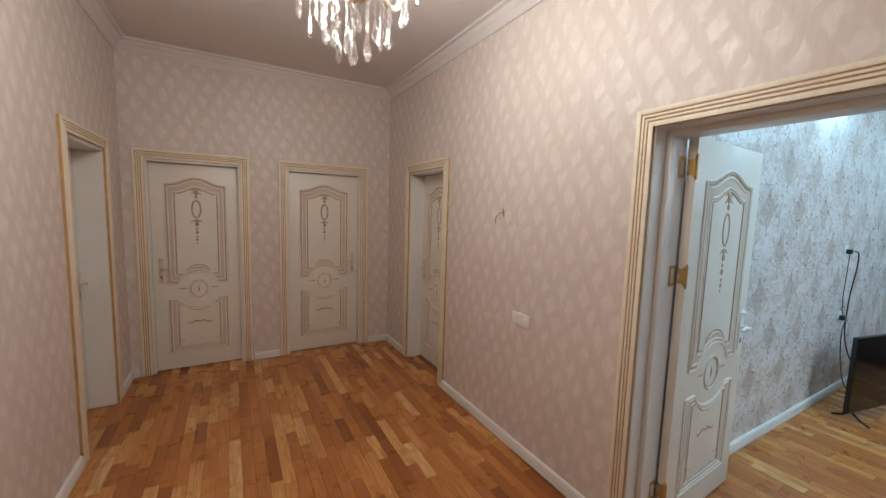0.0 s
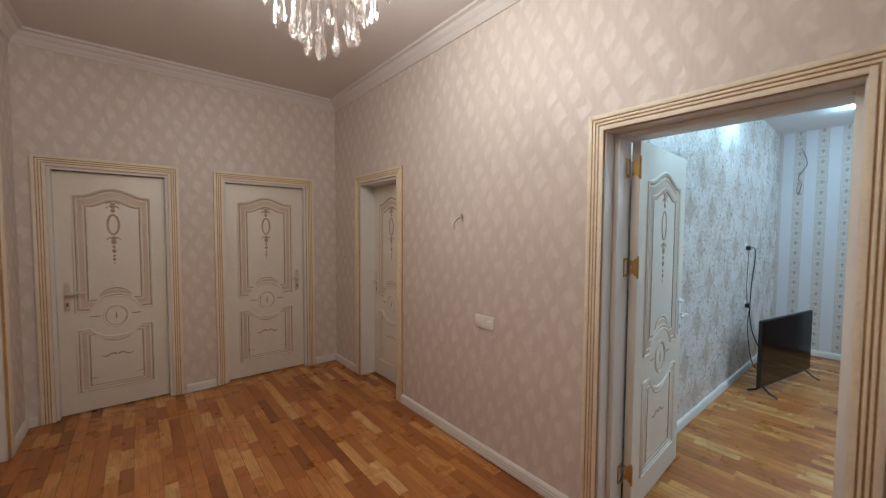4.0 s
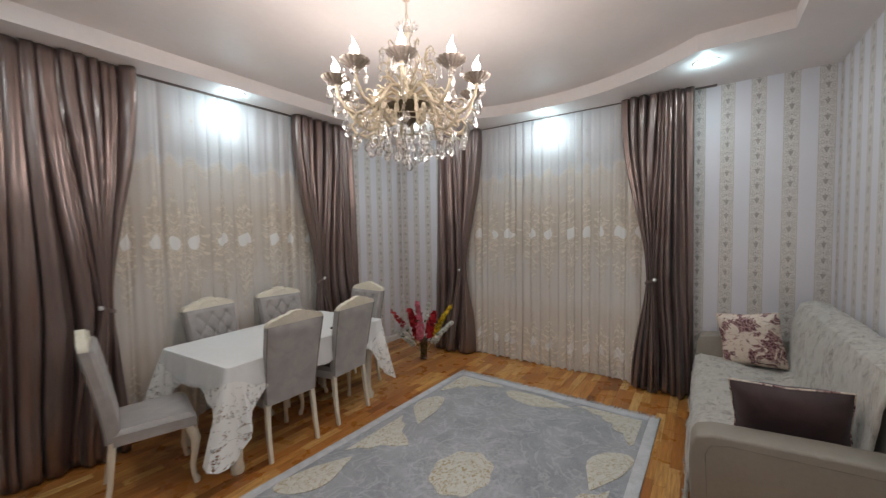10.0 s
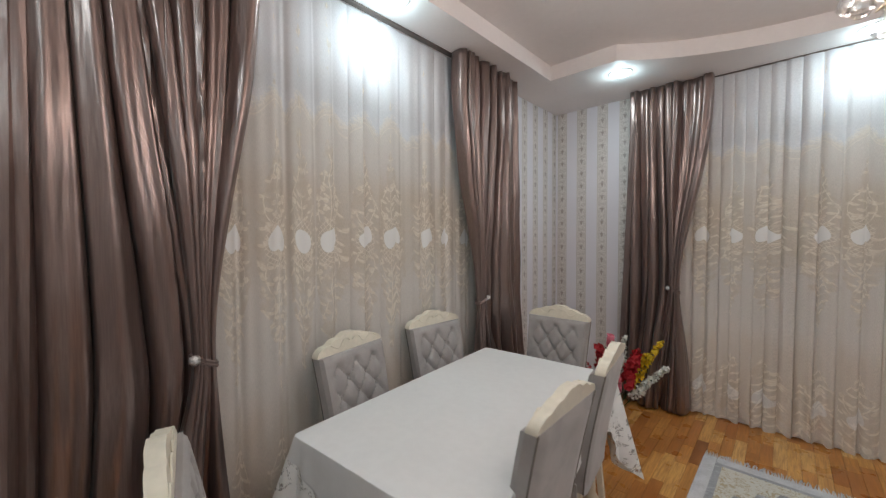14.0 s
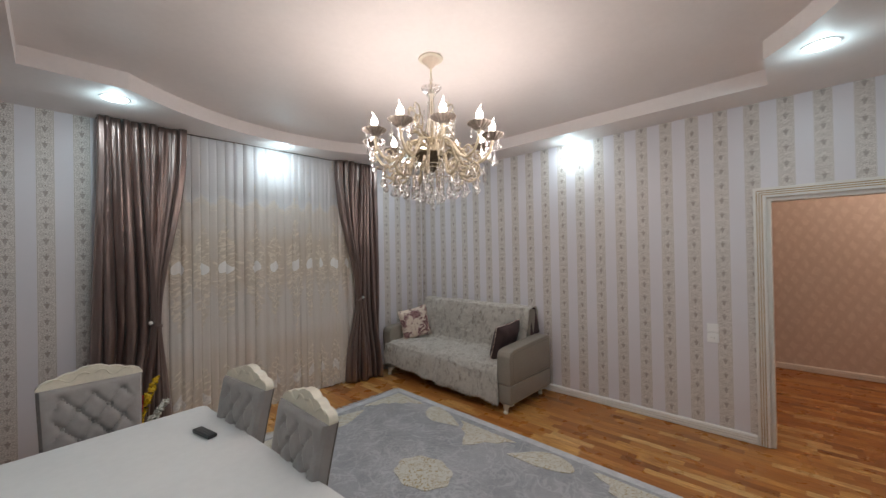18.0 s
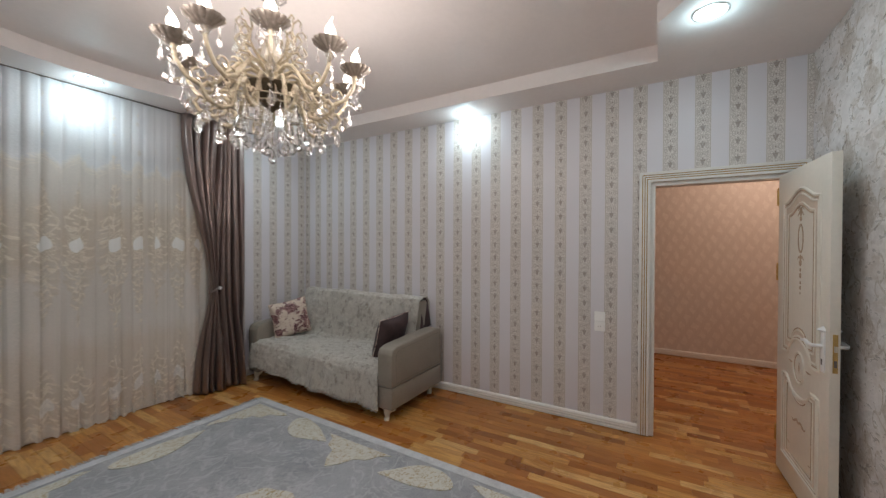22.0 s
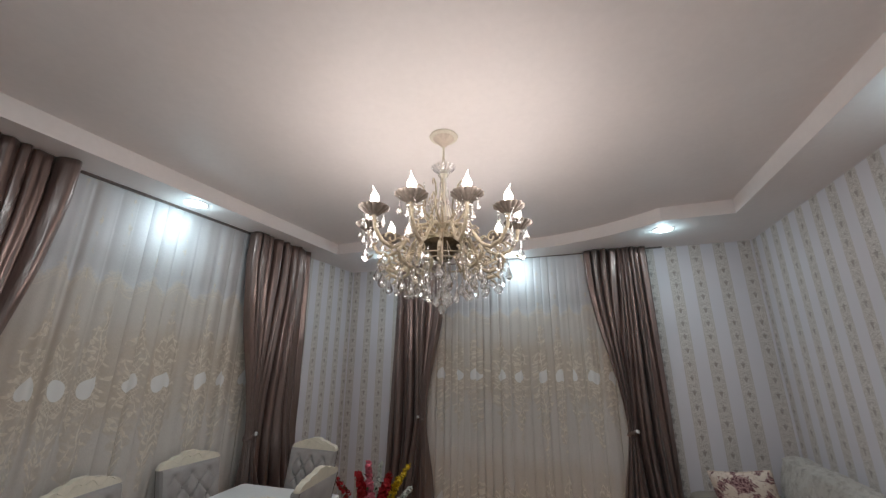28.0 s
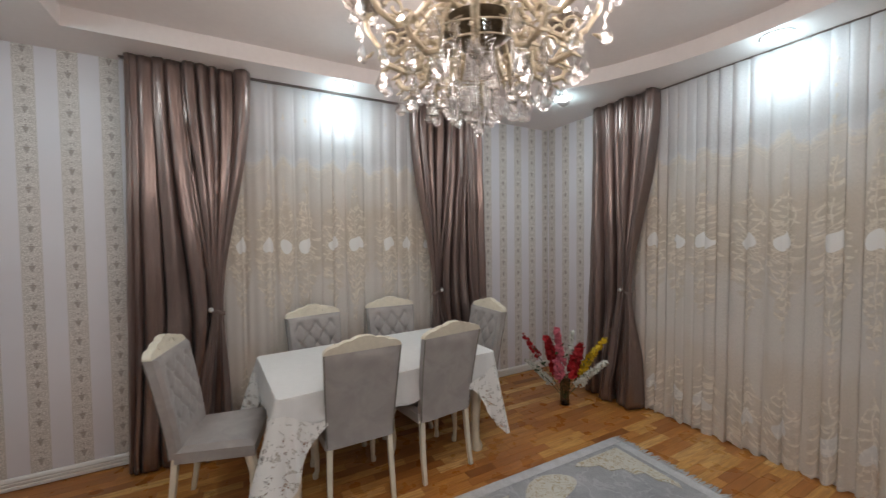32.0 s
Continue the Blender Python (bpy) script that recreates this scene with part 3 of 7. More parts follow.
M_DOOR = plain("door_lacquer", (0.81, 0.76, 0.675), 0.34, 35.0, 0.05, 0.04)
M_DISH = plain("satin_gold_dish", (0.60, 0.42, 0.26), 0.38, 30.0, 0.08, 0.0, 0.35)
M_PATINA = plain("gold_brown_patina", (0.50, 0.365, 0.255), 0.5, 90.0, 0.3)
M_GROOVE = plain("tan_groove_patina", (0.50, 0.31, 0.115), 0.5, 80.0, 0.25)
M_TAN = plain("tan_wash", (0.66, 0.555, 0.455), 0.45, 40.0, 0.10)
M_RIB = plain("cream_gold_rib", (0.83, 0.735, 0.58), 0.42, 50.0, 0.12)
M_BRASS = plain("worn_brass", (0.62, 0.42, 0.16), 0.35, 60.0, 0.2, metal=1.0)
M_CHROME = plain("champagne_steel", (0.74, 0.67, 0.56), 0.38, 60.0, 0.1, metal=0.55)
M_CREAM = plain("cream_lacquer", (0.74, 0.68, 0.56), 0.34, 45.0, 0.10, 0.04)
M_CHANDELIER = plain("cream_gold_metal", (0.56, 0.48, 0.35), 0.36, 70.0, 0.40, 0.1, metal=0.30)
# drip pans: the shade of their backlit undersides is put into this dark colour
M_PLATE = plain("backlit_bobeche_metal", (0.225, 0.19, 0.16), 0.40, 80.0, 0.4, metal=0.40)
M_BOWL = plain("bronze_dish_metal", (0.15, 0.115, 0.075), 0.34, 60.0, 0.4, metal=0.6)
M_VELVET = velvet("grey_velvet", (0.365, 0.338, 0.325), 0.65, 0.3, 0.13)
M_DRAPE = satin_drape("mauve_satin")
M_SHEER = sheer_cloth("embroidered_voile")
M_CLOTH = plain("white_tablecloth", (0.72, 0.718, 0.71), 0.75, 25.0, 0.04, 0.1)
M_LACE = lace_cloth("white_lace")
M_RUG = rug_pile("grey_rug_pile")
M_SCROLL = rug_scroll("cream_gold_pile", 0.8)
M_GOLD_PILE = rug_scroll("golden_pile", 1.0)
M_FRINGE = plain("rug_fringe", (0.58, 0.585, 0.60), 0.9, 120.0, 0.2)
M_LEATHER = plain("greige_leatherette", (0.275, 0.24, 0.20), 0.42, 50.0, 0.08, 0.25)
M_JOINT = plain("brown_joint", (0.24, 0.10, 0.035), 0.7)
M_STITCH = plain("leather_stitch", (0.20, 0.175, 0.145), 0.6)
M_SEAM = plain("dark_seam", (0.16, 0.14, 0.12), 0.6)
M_FUR = fur_throw("furry_throw")
M_FLORAL = floral("floral_print")
M_PLUM = velvet("plum_brown_velvet", (0.060, 0.033, 0.034), 0.65, 0.12)
M_BLACK = plain("black_plastic", (0.012, 0.012, 0.013), 0.35, 80.0, 0.2)
M_SCREEN = plain("black_glass_screen", (0.006, 0.006, 0.007), 0.12, 20.0, 0.1)
M_RUBBER = plain("grey_rubber_key", (0.12, 0.12, 0.125), 0.6)
M_PLASTIC = plain("white_plastic", (0.91, 0.91, 0.905), 0.35, 40.0, 0.03)
M_IVORY = plain("ivory_plate", (0.82, 0.77, 0.71), 0.4, 40.0, 0.03)
M_DARK = plain("dark_door_backing", (0.01, 0.01, 0.012), 0.8)
M_SHUTTER = plain("pale_shutter", (0.55, 0.50, 0.43), 0.6, 40.0, 0.08)
M_ROD = plain("bronze_rod", (0.16, 0.12, 0.105), 0.4, 60.0, 0.2, metal=0.4)
M_GREEN = plain("artificial_leaf", (0.05, 0.10, 0.035), 0.5, 60.0, 0.3)
M_RED = plain("red_petal", (0.45, 0.012, 0.02), 0.6, 90.0, 0.3)
M_PINK = plain("pink_petal", (0.75, 0.19, 0.26), 0.6, 90.0, 0.2)
M_YELLOW = plain("yellow_petal", (0.75, 0.50, 0.015), 0.6, 90.0, 0.2)
M_PALE = plain("white_petal", (0.72, 0.72, 0.66), 0.6, 90.0, 0.15)
M_BULB = glow("lit_flame_bulb", (1.0, 0.92, 0.80), 14.0)
M_SPOT = glow("lit_spot_lens", (0.84, 0.94, 1.0), 30.0)
M_HALL_BULB = glow("lit_hall_bulb", (1.0, 0.80, 0.55), 6.0)
M_HSHADE = glow("frosted_lit_cup", (1.0, 0.86, 0.68), 0.22)
M_FROST = plain("frosted_cup_glass", (0.85, 0.78, 0.66), 0.4, 40.0, 0.1, Transmission_Weight=0.6)


def glass(name, tint, rough=0.0):
    g = Graph(name)
    return g.done(tint, rough, 0.0, None, Transmission_Weight=1.0, IOR=1.5)



def crystal(name):
    """Leaded glass: clear, with bright facets."""
    g = Graph(name)
    g.done((0.98, 0.97, 0.96), 0.0, 0.0, None, Transmission_Weight=1.0, IOR=1.52)
    clear = g.node("ShaderNodeBsdfTransparent")
    shine = g.node("ShaderNodeBsdfGlossy")
    shine.inputs["Roughness"].default_value = 0.06
    g.put(shine.inputs["Color"], (1.0, 0.99, 0.97))
    a, b = g.node("ShaderNodeMixShader"), g.node("ShaderNodeMixShader")
    a.inputs[0].default_value, b.inputs[0].default_value = 0.48, 0.08
    g.tree.links.new(g.bsdf.outputs[0], a.inputs[1])
    g.tree.links.new(clear.outputs[0], a.inputs[2])
    g.tree.links.new(a.outputs[0], b.inputs[1])
    g.tree.links.new(shine.outputs[0], b.inputs[2])
    g.tree.links.new(b.outputs[0], g.out.inputs["Surface"])
    return g.mat


M_CRYSTAL = crystal("cut_crystal")
M_VASE = glass("smoky_vase_glass", (0.62, 0.60, 0.58), 0.03)
M_GLASS = glass("window_glass", (0.9, 0.92, 0.92))

# ---- mesh helpers ----
def mesh_of(name, bm, material, smooth=True):
    me = bpy.data.meshes.new(name)
    bm.normal_update()
    bm.to_mesh(me)
    bm.free()
    for m in material if isinstance(material, (list, tuple)) else (material,):
        me.materials.append(m)
    if smooth:
        me.polygons.foreach_set("use_smooth", [True] * len(me.polygons))
        me.set_sharp_from_angle(angle=radians(38))
    return me


def part(name, bm, material, parent=None, label="", smooth=True):
    ob = new(name, mesh_of(name, bm, material, smooth))
    if parent is not None:
        ob.parent = parent
    if label:
        ob["label"] = label
    return ob


def thing(name, place=(0, 0, 0), turn=0.0):
    ob = new(name)
    ob.empty_display_size = 0.1
    ob.matrix_basis = pose(*place, 0, 0, turn)
    return ob


def box(bm, x0, x1, y0, y1, z0, z1, bevel=0.0, m=None):
    """A box with softened edges."""
    r = bmesh.ops.create_cube(bm, size=1.0)
    vs = r["verts"]
    for v in vs:
        v.co = Vector(((x0 + x1) / 2 + v.co.x * (x1 - x0), (y0 + y1) / 2 + v.co.y * (y1 - y0), (z0 + z1) / 2 + v.co.z * (z1 - z0)))
    if bevel:
        es = list({e for v in vs for e in v.link_edges})
        vs = [v for v in bmesh.ops.bevel(bm, geom=es, offset=bevel, segments=2, profile=0.6, affect="EDGES")["verts"]]
    if m is not None:
        bmesh.ops.transform(bm, matrix=m, verts=vs)
    return vs


def boxes(*rows, bevel=0.0):
    bm = bmesh.new()
    for r in rows:
        box(bm, *r, bevel=bevel)
    return bm


def tube(bm, pts, r, seg=8, closed=False, cap=True):
    """A round tube along points; r is one radius or one for each point."""
    pts = [Vector(p) for p in pts]
    n = len(pts)
    rs = r if isinstance(r, (list, tuple)) else [r] * n
    rings, up = [], None
    for i, p in enumerate(pts):
        a, b = pts[(i - 1) % n] if closed or i else p, pts[(i + 1) % n] if closed or i < n - 1 else p
        d = (b - a).normalized() if (b - a).length > 1e-9 else Vector((0, 0, 1))
        if up is None:
            up = d.orthogonal().normalized()
        up = (up - d * up.dot(d))
        up = up.normalized() if up.length > 1e-6 else d.orthogonal().normalized()
        side = d.cross(up)
        rings.append([bm.verts.new(p + rs[i] * (math.cos(2 * math.pi * k / seg) * up + math.sin(2 * math.pi * k / seg) * side)) for k in range(seg)])
    for i in range(n if closed else n - 1):
        a, b = rings[i], rings[(i + 1) % n]
        for k in range(seg):
            bm.faces.new((a[k], a[(k + 1) % seg], b[(k + 1) % seg], b[k]))
    if cap and not closed:
        bm.faces.new(rings[0][::-1])
        bm.faces.new(rings[-1])


def lathe(bm, profile, seg=16, at=(0, 0, 0), wave=None):
    """Turn a profile of (radius, height) round z. wave(angle, radius) scales the radius."""
    c, rings = Vector(at), []
    for r, z in profile:
        ring = []
        for k in range(seg):
            a = 2 * math.pi * k / seg
            rr = r * (wave(a, r) if wave else 1)
            ring.append(bm.verts.new(c + Vector((rr * math.cos(a), rr * math.sin(a), z))))
        rings.append(ring)
    for a, b in zip(rings, rings[1:]):
        for k in range(seg):
            bm.faces.new((a[k], a[(k + 1) % seg], b[(k + 1) % seg], b[k]))
    if profile[0][0] > 1e-5:
        bm.faces.new(rings[0][::-1])
    if profile[-1][0] > 1e-5:
        bm.faces.new(rings[-1])
    return rings


def sheet(bm, fn, nu, nv, uv=None):
    """A grid of nu x nv faces from fn(s, t), with s and t from 0 to 1. uv(s, t) gives texture metres."""
    vs = [[bm.verts.new(fn(i / nu, j / nv)) for j in range(nv + 1)] for i in range(nu + 1)]
    layer = bm.loops.layers.uv.verify() if uv else None
    for i in range(nu):
        for j in range(nv):
            f = bm.faces.new((vs[i][j], vs[i + 1][j], vs[i + 1][j + 1], vs[i][j + 1]))
            if uv:
                for l, (a, b) in zip(f.loops, ((i, j), (i + 1, j), (i + 1, j + 1), (i, j + 1))):
                    l[layer].uv = uv(a / nu, b / nv)
    return vs


def prism(bm, outline, z0, z1):
    """A flat piece of any outline, from z0 to z1."""
    low = [bm.verts.new((x, y, z0)) for x, y in outline]
    top = [bm.verts.new((x, y, z1)) for x, y in outline]
    n = len(outline)
    bm.faces.new(low[::-1])
    bm.faces.new(top)
    for i in range(n):
        bm.faces.new((low[i], low[(i + 1) % n], top[(i + 1) % n], top[i]))


def extrude_profile(bm, profile, start, end, out, up=(0, 0, 1)):
    """A moulding: profile points (out, up) swept straight from start to end."""
    s, e, o, u = Vector(start), Vector(end), Vector(out), Vector(up)
    a = [bm.verts.new(s + o * p + u * q) for p, q in profile]
    b = [bm.verts.new(e + o * p + u * q) for p, q in profile]
    n = len(profile)
    for i in range(n):
        bm.faces.new((a[i], a[(i + 1) % n], b[(i + 1) % n], b[i]))
    bm.faces.new(a[::-1])
    bm.faces.new(b)
    bmesh.ops.recalc_face_normals(bm, faces=bm.faces[:])


def struct(ob, label, category):
    return tagged(ob, label, category, kind="structure")


# ---- shell ----
DOOR_Y0, DOOR_Y1, DOOR_Z, LIVING_Z = 0.205, 1.075, 2.058, 2.068


def wall_with_opening(name, along, fixed0, fixed1, a0, a1, z1, openings, faces, label):
    """A wall of real thickness, in pieces round its openings. along: 0 for x, 1 for y. faces: materials of the low side, high side."""
    bm = bmesh.new()
    cuts = sorted(openings)
    spans, at = [], a0
    for o0, o1, zl, zh in cuts:
        spans.append((at, o0, 0, z1))
        spans.append((o0, o1, zh, z1))
        if zl > 0:
            spans.append((o0, o1, 0, zl))
        at = o1
    spans.append((at, a1, 0, z1))
    for s0, s1, zl, zh in spans:
        if along == 0:
            box(bm, s0, s1, fixed0, fixed1, zl, zh)
        else:
            box(bm, fixed0, fixed1, s0, s1, zl, zh)
    bm.normal_update()
    axis = 1 if along == 0 else 0
    for f in bm.faces:
        f.material_index = 1 if f.normal[axis] > 0.5 else 0
    return struct(part(name, bm, list(faces), None, smooth=False), label, "wall")


WIN_A = (-2.35, -0.55, 0.85, 2.45)
WIN_B = (3.25, 5.05, 0.85, 2.45)
wall_with_opening("wall_between_hall_and_living_room", 1, HX1, X0, Y0 - 0.3, HY1 + 0.3, 3.1,
                  [(DOOR_Y0, DOOR_Y1, 0, LIVING_Z), (3.002, 3.753, 0, DOOR_Z)], (M_HALL_Y, M_STRIPE_Y), "rose satin wallpaper on the hall side, beige striped paper inside")
wall_with_opening("wall_east", 1, X1, X1 + 0.3, Y0 - 0.3, Y1 + 0.3, 3.1, [WIN_A], (M_STRIPE_Y, M_WHITE), "white wallpaper with beige damask stripes round a window")
wall_with_opening("wall_south", 0, Y0 - 0.3, Y0, X0, X1, 3.1, [WIN_B], (M_WHITE, M_STRIPE_X), "white wallpaper with beige damask stripes round a window")
wall_with_opening("wall_north", 0, Y1, Y1 + 0.2, X0, X1, 3.1, [], (M_DAMASK, M_WHITE), "silver-grey mottled damask feature wallpaper")
wall_with_opening("wall_hall_far", 0, HY1, HY1 + 0.22, HX0 - 0.22, HX1, 3.1,
                  [(-0.833, -0.063, 0, DOOR_Z), (0.378, 1.189, 0, DOOR_Z)], (M_HALL_X, M_HALL_X), "rose satin wallpaper with lozenges, two white doors")
wall_with_opening("wall_hall_west", 1, HX0 - 0.22, HX0, HY0, HY1, 3.1, [(3.082, 3.868, 0, DOOR_Z)], (M_HALL_Y, M_HALL_Y), "rose satin wallpaper with brushed lozenges")
wall_with_opening("wall_hall_south", 0, HY0 - 0.2, HY0, HX0 - 0.22, HX1, 3.1, [], (M_HALL_X, M_HALL_X), "rose satin wallpaper at the hall's end")

# ceilings


def arc(x0, x1, y, bulge, n=22):
    half, sag = (x1 - x0) / 2, abs(bulge)
    r = (half * half + sag * sag) / (2 * sag)
    pts = []
    for i in range(n + 1):
        dx = -half + 2 * half * i / n
        pts.append(((x0 + x1) / 2 + dx, y + math.copysign(math.sqrt(r * r - dx * dx) - (r - sag), bulge)))
    return pts


RX0, RX1, RY0, RY1 = 2.155, 5.968, -3.035, 0.25
outline = [(RX0, RY0)] + arc(2.68, 5.44, RY0, -0.53) + [(RX1, RY0), (RX1, RY1)] + arc(2.67, 5.44, RY1, 0.50)[::-1] + [(RX0, RY1)]


def to_rim(x, y):
    dx, dy = x - CX, y - (RY0 + RY1) / 2
    k = min((X1 - CX) / dx if dx > 0 else (X0 - CX) / dx if dx < 0 else 1e9,
            (Y1 - (RY0 + RY1) / 2) / dy if dy > 0 else (Y0 - (RY0 + RY1) / 2) / dy if dy < 0 else 1e9)
    return (CX + dx * k, (RY0 + RY1) / 2 + dy * k)


bm = bmesh.new()
inner = [bm.verts.new((x, y, SOFFIT)) for x, y in outline]
lip = [bm.verts.new((x, y, CEIL)) for x, y in outline]
rim = [to_rim(*p) for p in outline]
outer = [bm.verts.new((x, y, SOFFIT)) for x, y in rim]
corner_of = lambda p: (abs(p[0] - X1) < 1e-4, abs(p[0] - X0) < 1e-4, abs(p[1] - Y1) < 1e-4, abs(p[1] - Y0) < 1e-4)
n = len(outline)
for i in range(n):
    j = (i + 1) % n
    loop = [inner[i], inner[j], outer[j], outer[i]]
    if corner_of(rim[i]) != corner_of(rim[j]) and abs(rim[i][0] - rim[j][0]) > 1e-3 and abs(rim[i][1] - rim[j][1]) > 1e-3:
        cx = X1 if max(rim[i][0], rim[j][0]) > X1 - 1e-3 else X0
        cy = Y1 if max(rim[i][1], rim[j][1]) > Y1 - 1e-3 else Y0
        loop = [inner[i], inner[j], outer[j], bm.verts.new((cx, cy, SOFFIT)), outer[i]]
    bm.faces.new(loop)
    bm.faces.new((inner[j], inner[i], lip[i], lip[j]))
bm.faces.new(lip)
box(bm, X0, X1, Y0, Y1, CEIL + 0.004, 3.1)
bmesh.ops.recalc_face_normals(bm, faces=bm.faces[:])
struct(part("ceiling", bm, M_CEIL, None, smooth=False), "white plasterboard ceiling with a curved recessed tray", "ceiling")
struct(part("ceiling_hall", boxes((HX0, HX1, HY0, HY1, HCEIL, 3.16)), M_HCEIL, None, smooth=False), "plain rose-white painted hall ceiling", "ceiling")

# hall cornice
CROWN = [(0, 0), (0, -0.105), (0.012, -0.105), (0.016, -0.09), (0.030, -0.078), (0.034, -0.060), (0.060, -0.040), (0.066, -0.022), (0.092, -0.016), (0.095, 0)]
for name, s, e, o in (("trim_cornice_far", (HX0, HY1, HCEIL), (HX1, HY1, HCEIL), (0, -1, 0)),
                      ("trim_cornice_east", (HX1, HY0, HCEIL), (HX1, HY1, HCEIL), (-1, 0, 0)),
                      ("trim_cornice_west", (HX0, HY0, HCEIL), (HX0, HY1, HCEIL), (1, 0, 0))):
    bm = bmesh.new()
    extrude_profile(bm, CROWN, s, e, o)
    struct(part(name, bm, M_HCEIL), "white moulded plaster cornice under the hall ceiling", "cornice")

# skirting boards
SKIRT = [(0.001, 0.0060), (0.020, 0.0060), (0.020, 0.0262), (0.017, 0.0295), (0.017, 0.0346), (0.020, 0.0379), (0.020, 0.0497), (0.017, 0.0530), (0.017, 0.0581), (0.019, 0.0614), (0.016, 0.0749), (0.008, 0.0816), (0.001, 0.0833)]


def skirt(name, s, e, out, label="white grooved skirting board along the parquet"):
    bm = bmesh.new()
    extrude_profile(bm, SKIRT, (*s, 0), (*e, 0), out)
    struct(part(name, bm, M_SKIRT), label, "skirting")


skirt("baseboard_west", (X0, Y0), (X0, DOOR_Y0 - 0.084), (1, 0, 0))
skirt("baseboard_east", (X1, Y0), (X1, Y1), (-1, 0, 0))
skirt("baseboard_south", (X0 + 0.02, Y0), (X1 - 0.02, Y0), (0, 1, 0))
skirt("baseboard_north", (X0 + 0.02, Y1), (X1 - 0.02, Y1), (0, -1, 0))
HS = "cream grooved skirting board in the hall"
skirt("baseboard_hall_east_a", (HX1, HY0), (HX1, DOOR_Y0 - 0.084), (-1, 0, 0), HS)
skirt("baseboard_hall_east_b", (HX1, DOOR_Y1 + 0.084), (HX1, 2.925), (-1, 0, 0), HS)
skirt("baseboard_hall_east_c", (HX1, 3.855), (HX1, HY1), (-1, 0, 0), HS)
skirt("baseboard_hall_far_a", (HX0 + 0.02, HY1), (-0.935, HY1), (0, -1, 0), HS)
skirt("baseboard_hall_far_b", (0.04, HY1), (0.28, HY1), (0, -1, 0), HS)
skirt("baseboard_hall_far_c", (1.285, HY1), (HX1 - 0.02, HY1), (0, -1, 0), HS)
skirt("baseboard_hall_west_a", (HX0, HY0), (HX0, 2.995), (1, 0, 0), HS)
skirt("baseboard_hall_west_b", (HX0, 3.965), (HX0, HY1), (1, 0, 0), HS)


# ---- doors ----
def casing(name, w, h, frame_m, label, rib_material, depth, stop_at=None):
    """Ribbed casing round an opening w x h: x across, -y out of the wall towards the viewer, with a jamb lining of that depth."""
    root = thing(name)
    root.matrix_basis = frame_m
    CW = 0.082
    ribs = [(0.000, 0.021), (0.0275, 0.0375), (0.0440, 0.0540), (0.0605, 0.082)]
    for nm, x0, x1, z0, z1 in (("casing_side", -w / 2 - CW, -w / 2, 0.006, h + CW), ("casing_side", w / 2, w / 2 + CW, 0.006, h + CW), ("casing_head", -w / 2, w / 2, h, h + CW)):
        part(nm, boxes((x0, x1, -0.016, 0.002, z0, z1), bevel=0.002), M_GROOVE, root, "tan patina in the grooves between cream ribs")
    for r0, r1 in ribs:
        for nm, rows in (("rib", (-w / 2 - r1, -w / 2 - r0, -0.0205, -0.0155, 0.006, h + r1)), ("rib", (w / 2 + r0, w / 2 + r1, -0.0205, -0.0155, 0.006, h + r1)), ("rib", (-w / 2 - r0, w / 2 + r0, -0.0205, -0.0155, h + r0, h + r1))):
            part(nm, boxes(rows, bevel=0.0018), rib_material, root)
    if not depth:
        return tagged(root, label, "door casing", kind="structure")
    if stop_at:
        for a, b, thick, nm in ((0.0, stop_at, 0.006, "lining"), (stop_at, depth, 0.032, "rebate")):
            part("jamb_" + nm, boxes((-w / 2 - 0.001, -w / 2 + thick, a, b, 0.006, h), bevel=0.001), M_WHITE, root, "white lacquered jamb")
            part("jamb_" + nm, boxes((w / 2 - thick, w / 2 + 0.001, a, b, 0.006, h), bevel=0.001), M_WHITE, root)
            part("head_" + nm, boxes((-w / 2 + thick, w / 2 - thick, a, b, h - thick, h + 0.001), bevel=0.001), M_WHITE, root)
        return tagged(root, label, "door casing", kind="structure")
    part("jamb_lining", boxes((-w / 2 - 0.001, -w / 2 + 0.022, 0.0, depth, 0.006, h)), M_WHITE, root, "white lacquered jamb lining")
    part("jamb_lining", boxes((w / 2 - 0.022, w / 2 + 0.001, 0.0, depth, 0.006, h)), M_WHITE, root)
    part("head_lining", boxes((-w / 2 + 0.022, w / 2 - 0.022, 0.0, depth, h - 0.022, h + 0.001)), M_WHITE, root)
    return tagged(root, label, "door casing", kind="structure")


def panel_outline(w, z0, z1, arch, dip, n=18):
    """Panel outline: arched head that rises by arch in the middle, and a foot that swings up or head that swings down by dip round the medallion."""
    pts = []
    for i in range(n + 1):
        s = -1 + 2 * i / n
        c = 0.5 + 0.5 * math.cos(math.pi * max(-1, min(1, s * 1.12)))
        pts.append((s * w / 2, z1 + arch * c))
    for i in range(n + 1):
        s = 1 - 2 * i / n
        c = max(0.0, 1 - (s / 0.62) ** 2) ** 0.5
        pts.append((s * w / 2, z0 + dip * c))
    return pts


def moulding_ring(pts, r, y):
    bm = bmesh.new()
    tube(bm, [(x, y, z) for x, z in pts], r, 6, closed=True)
    return bm


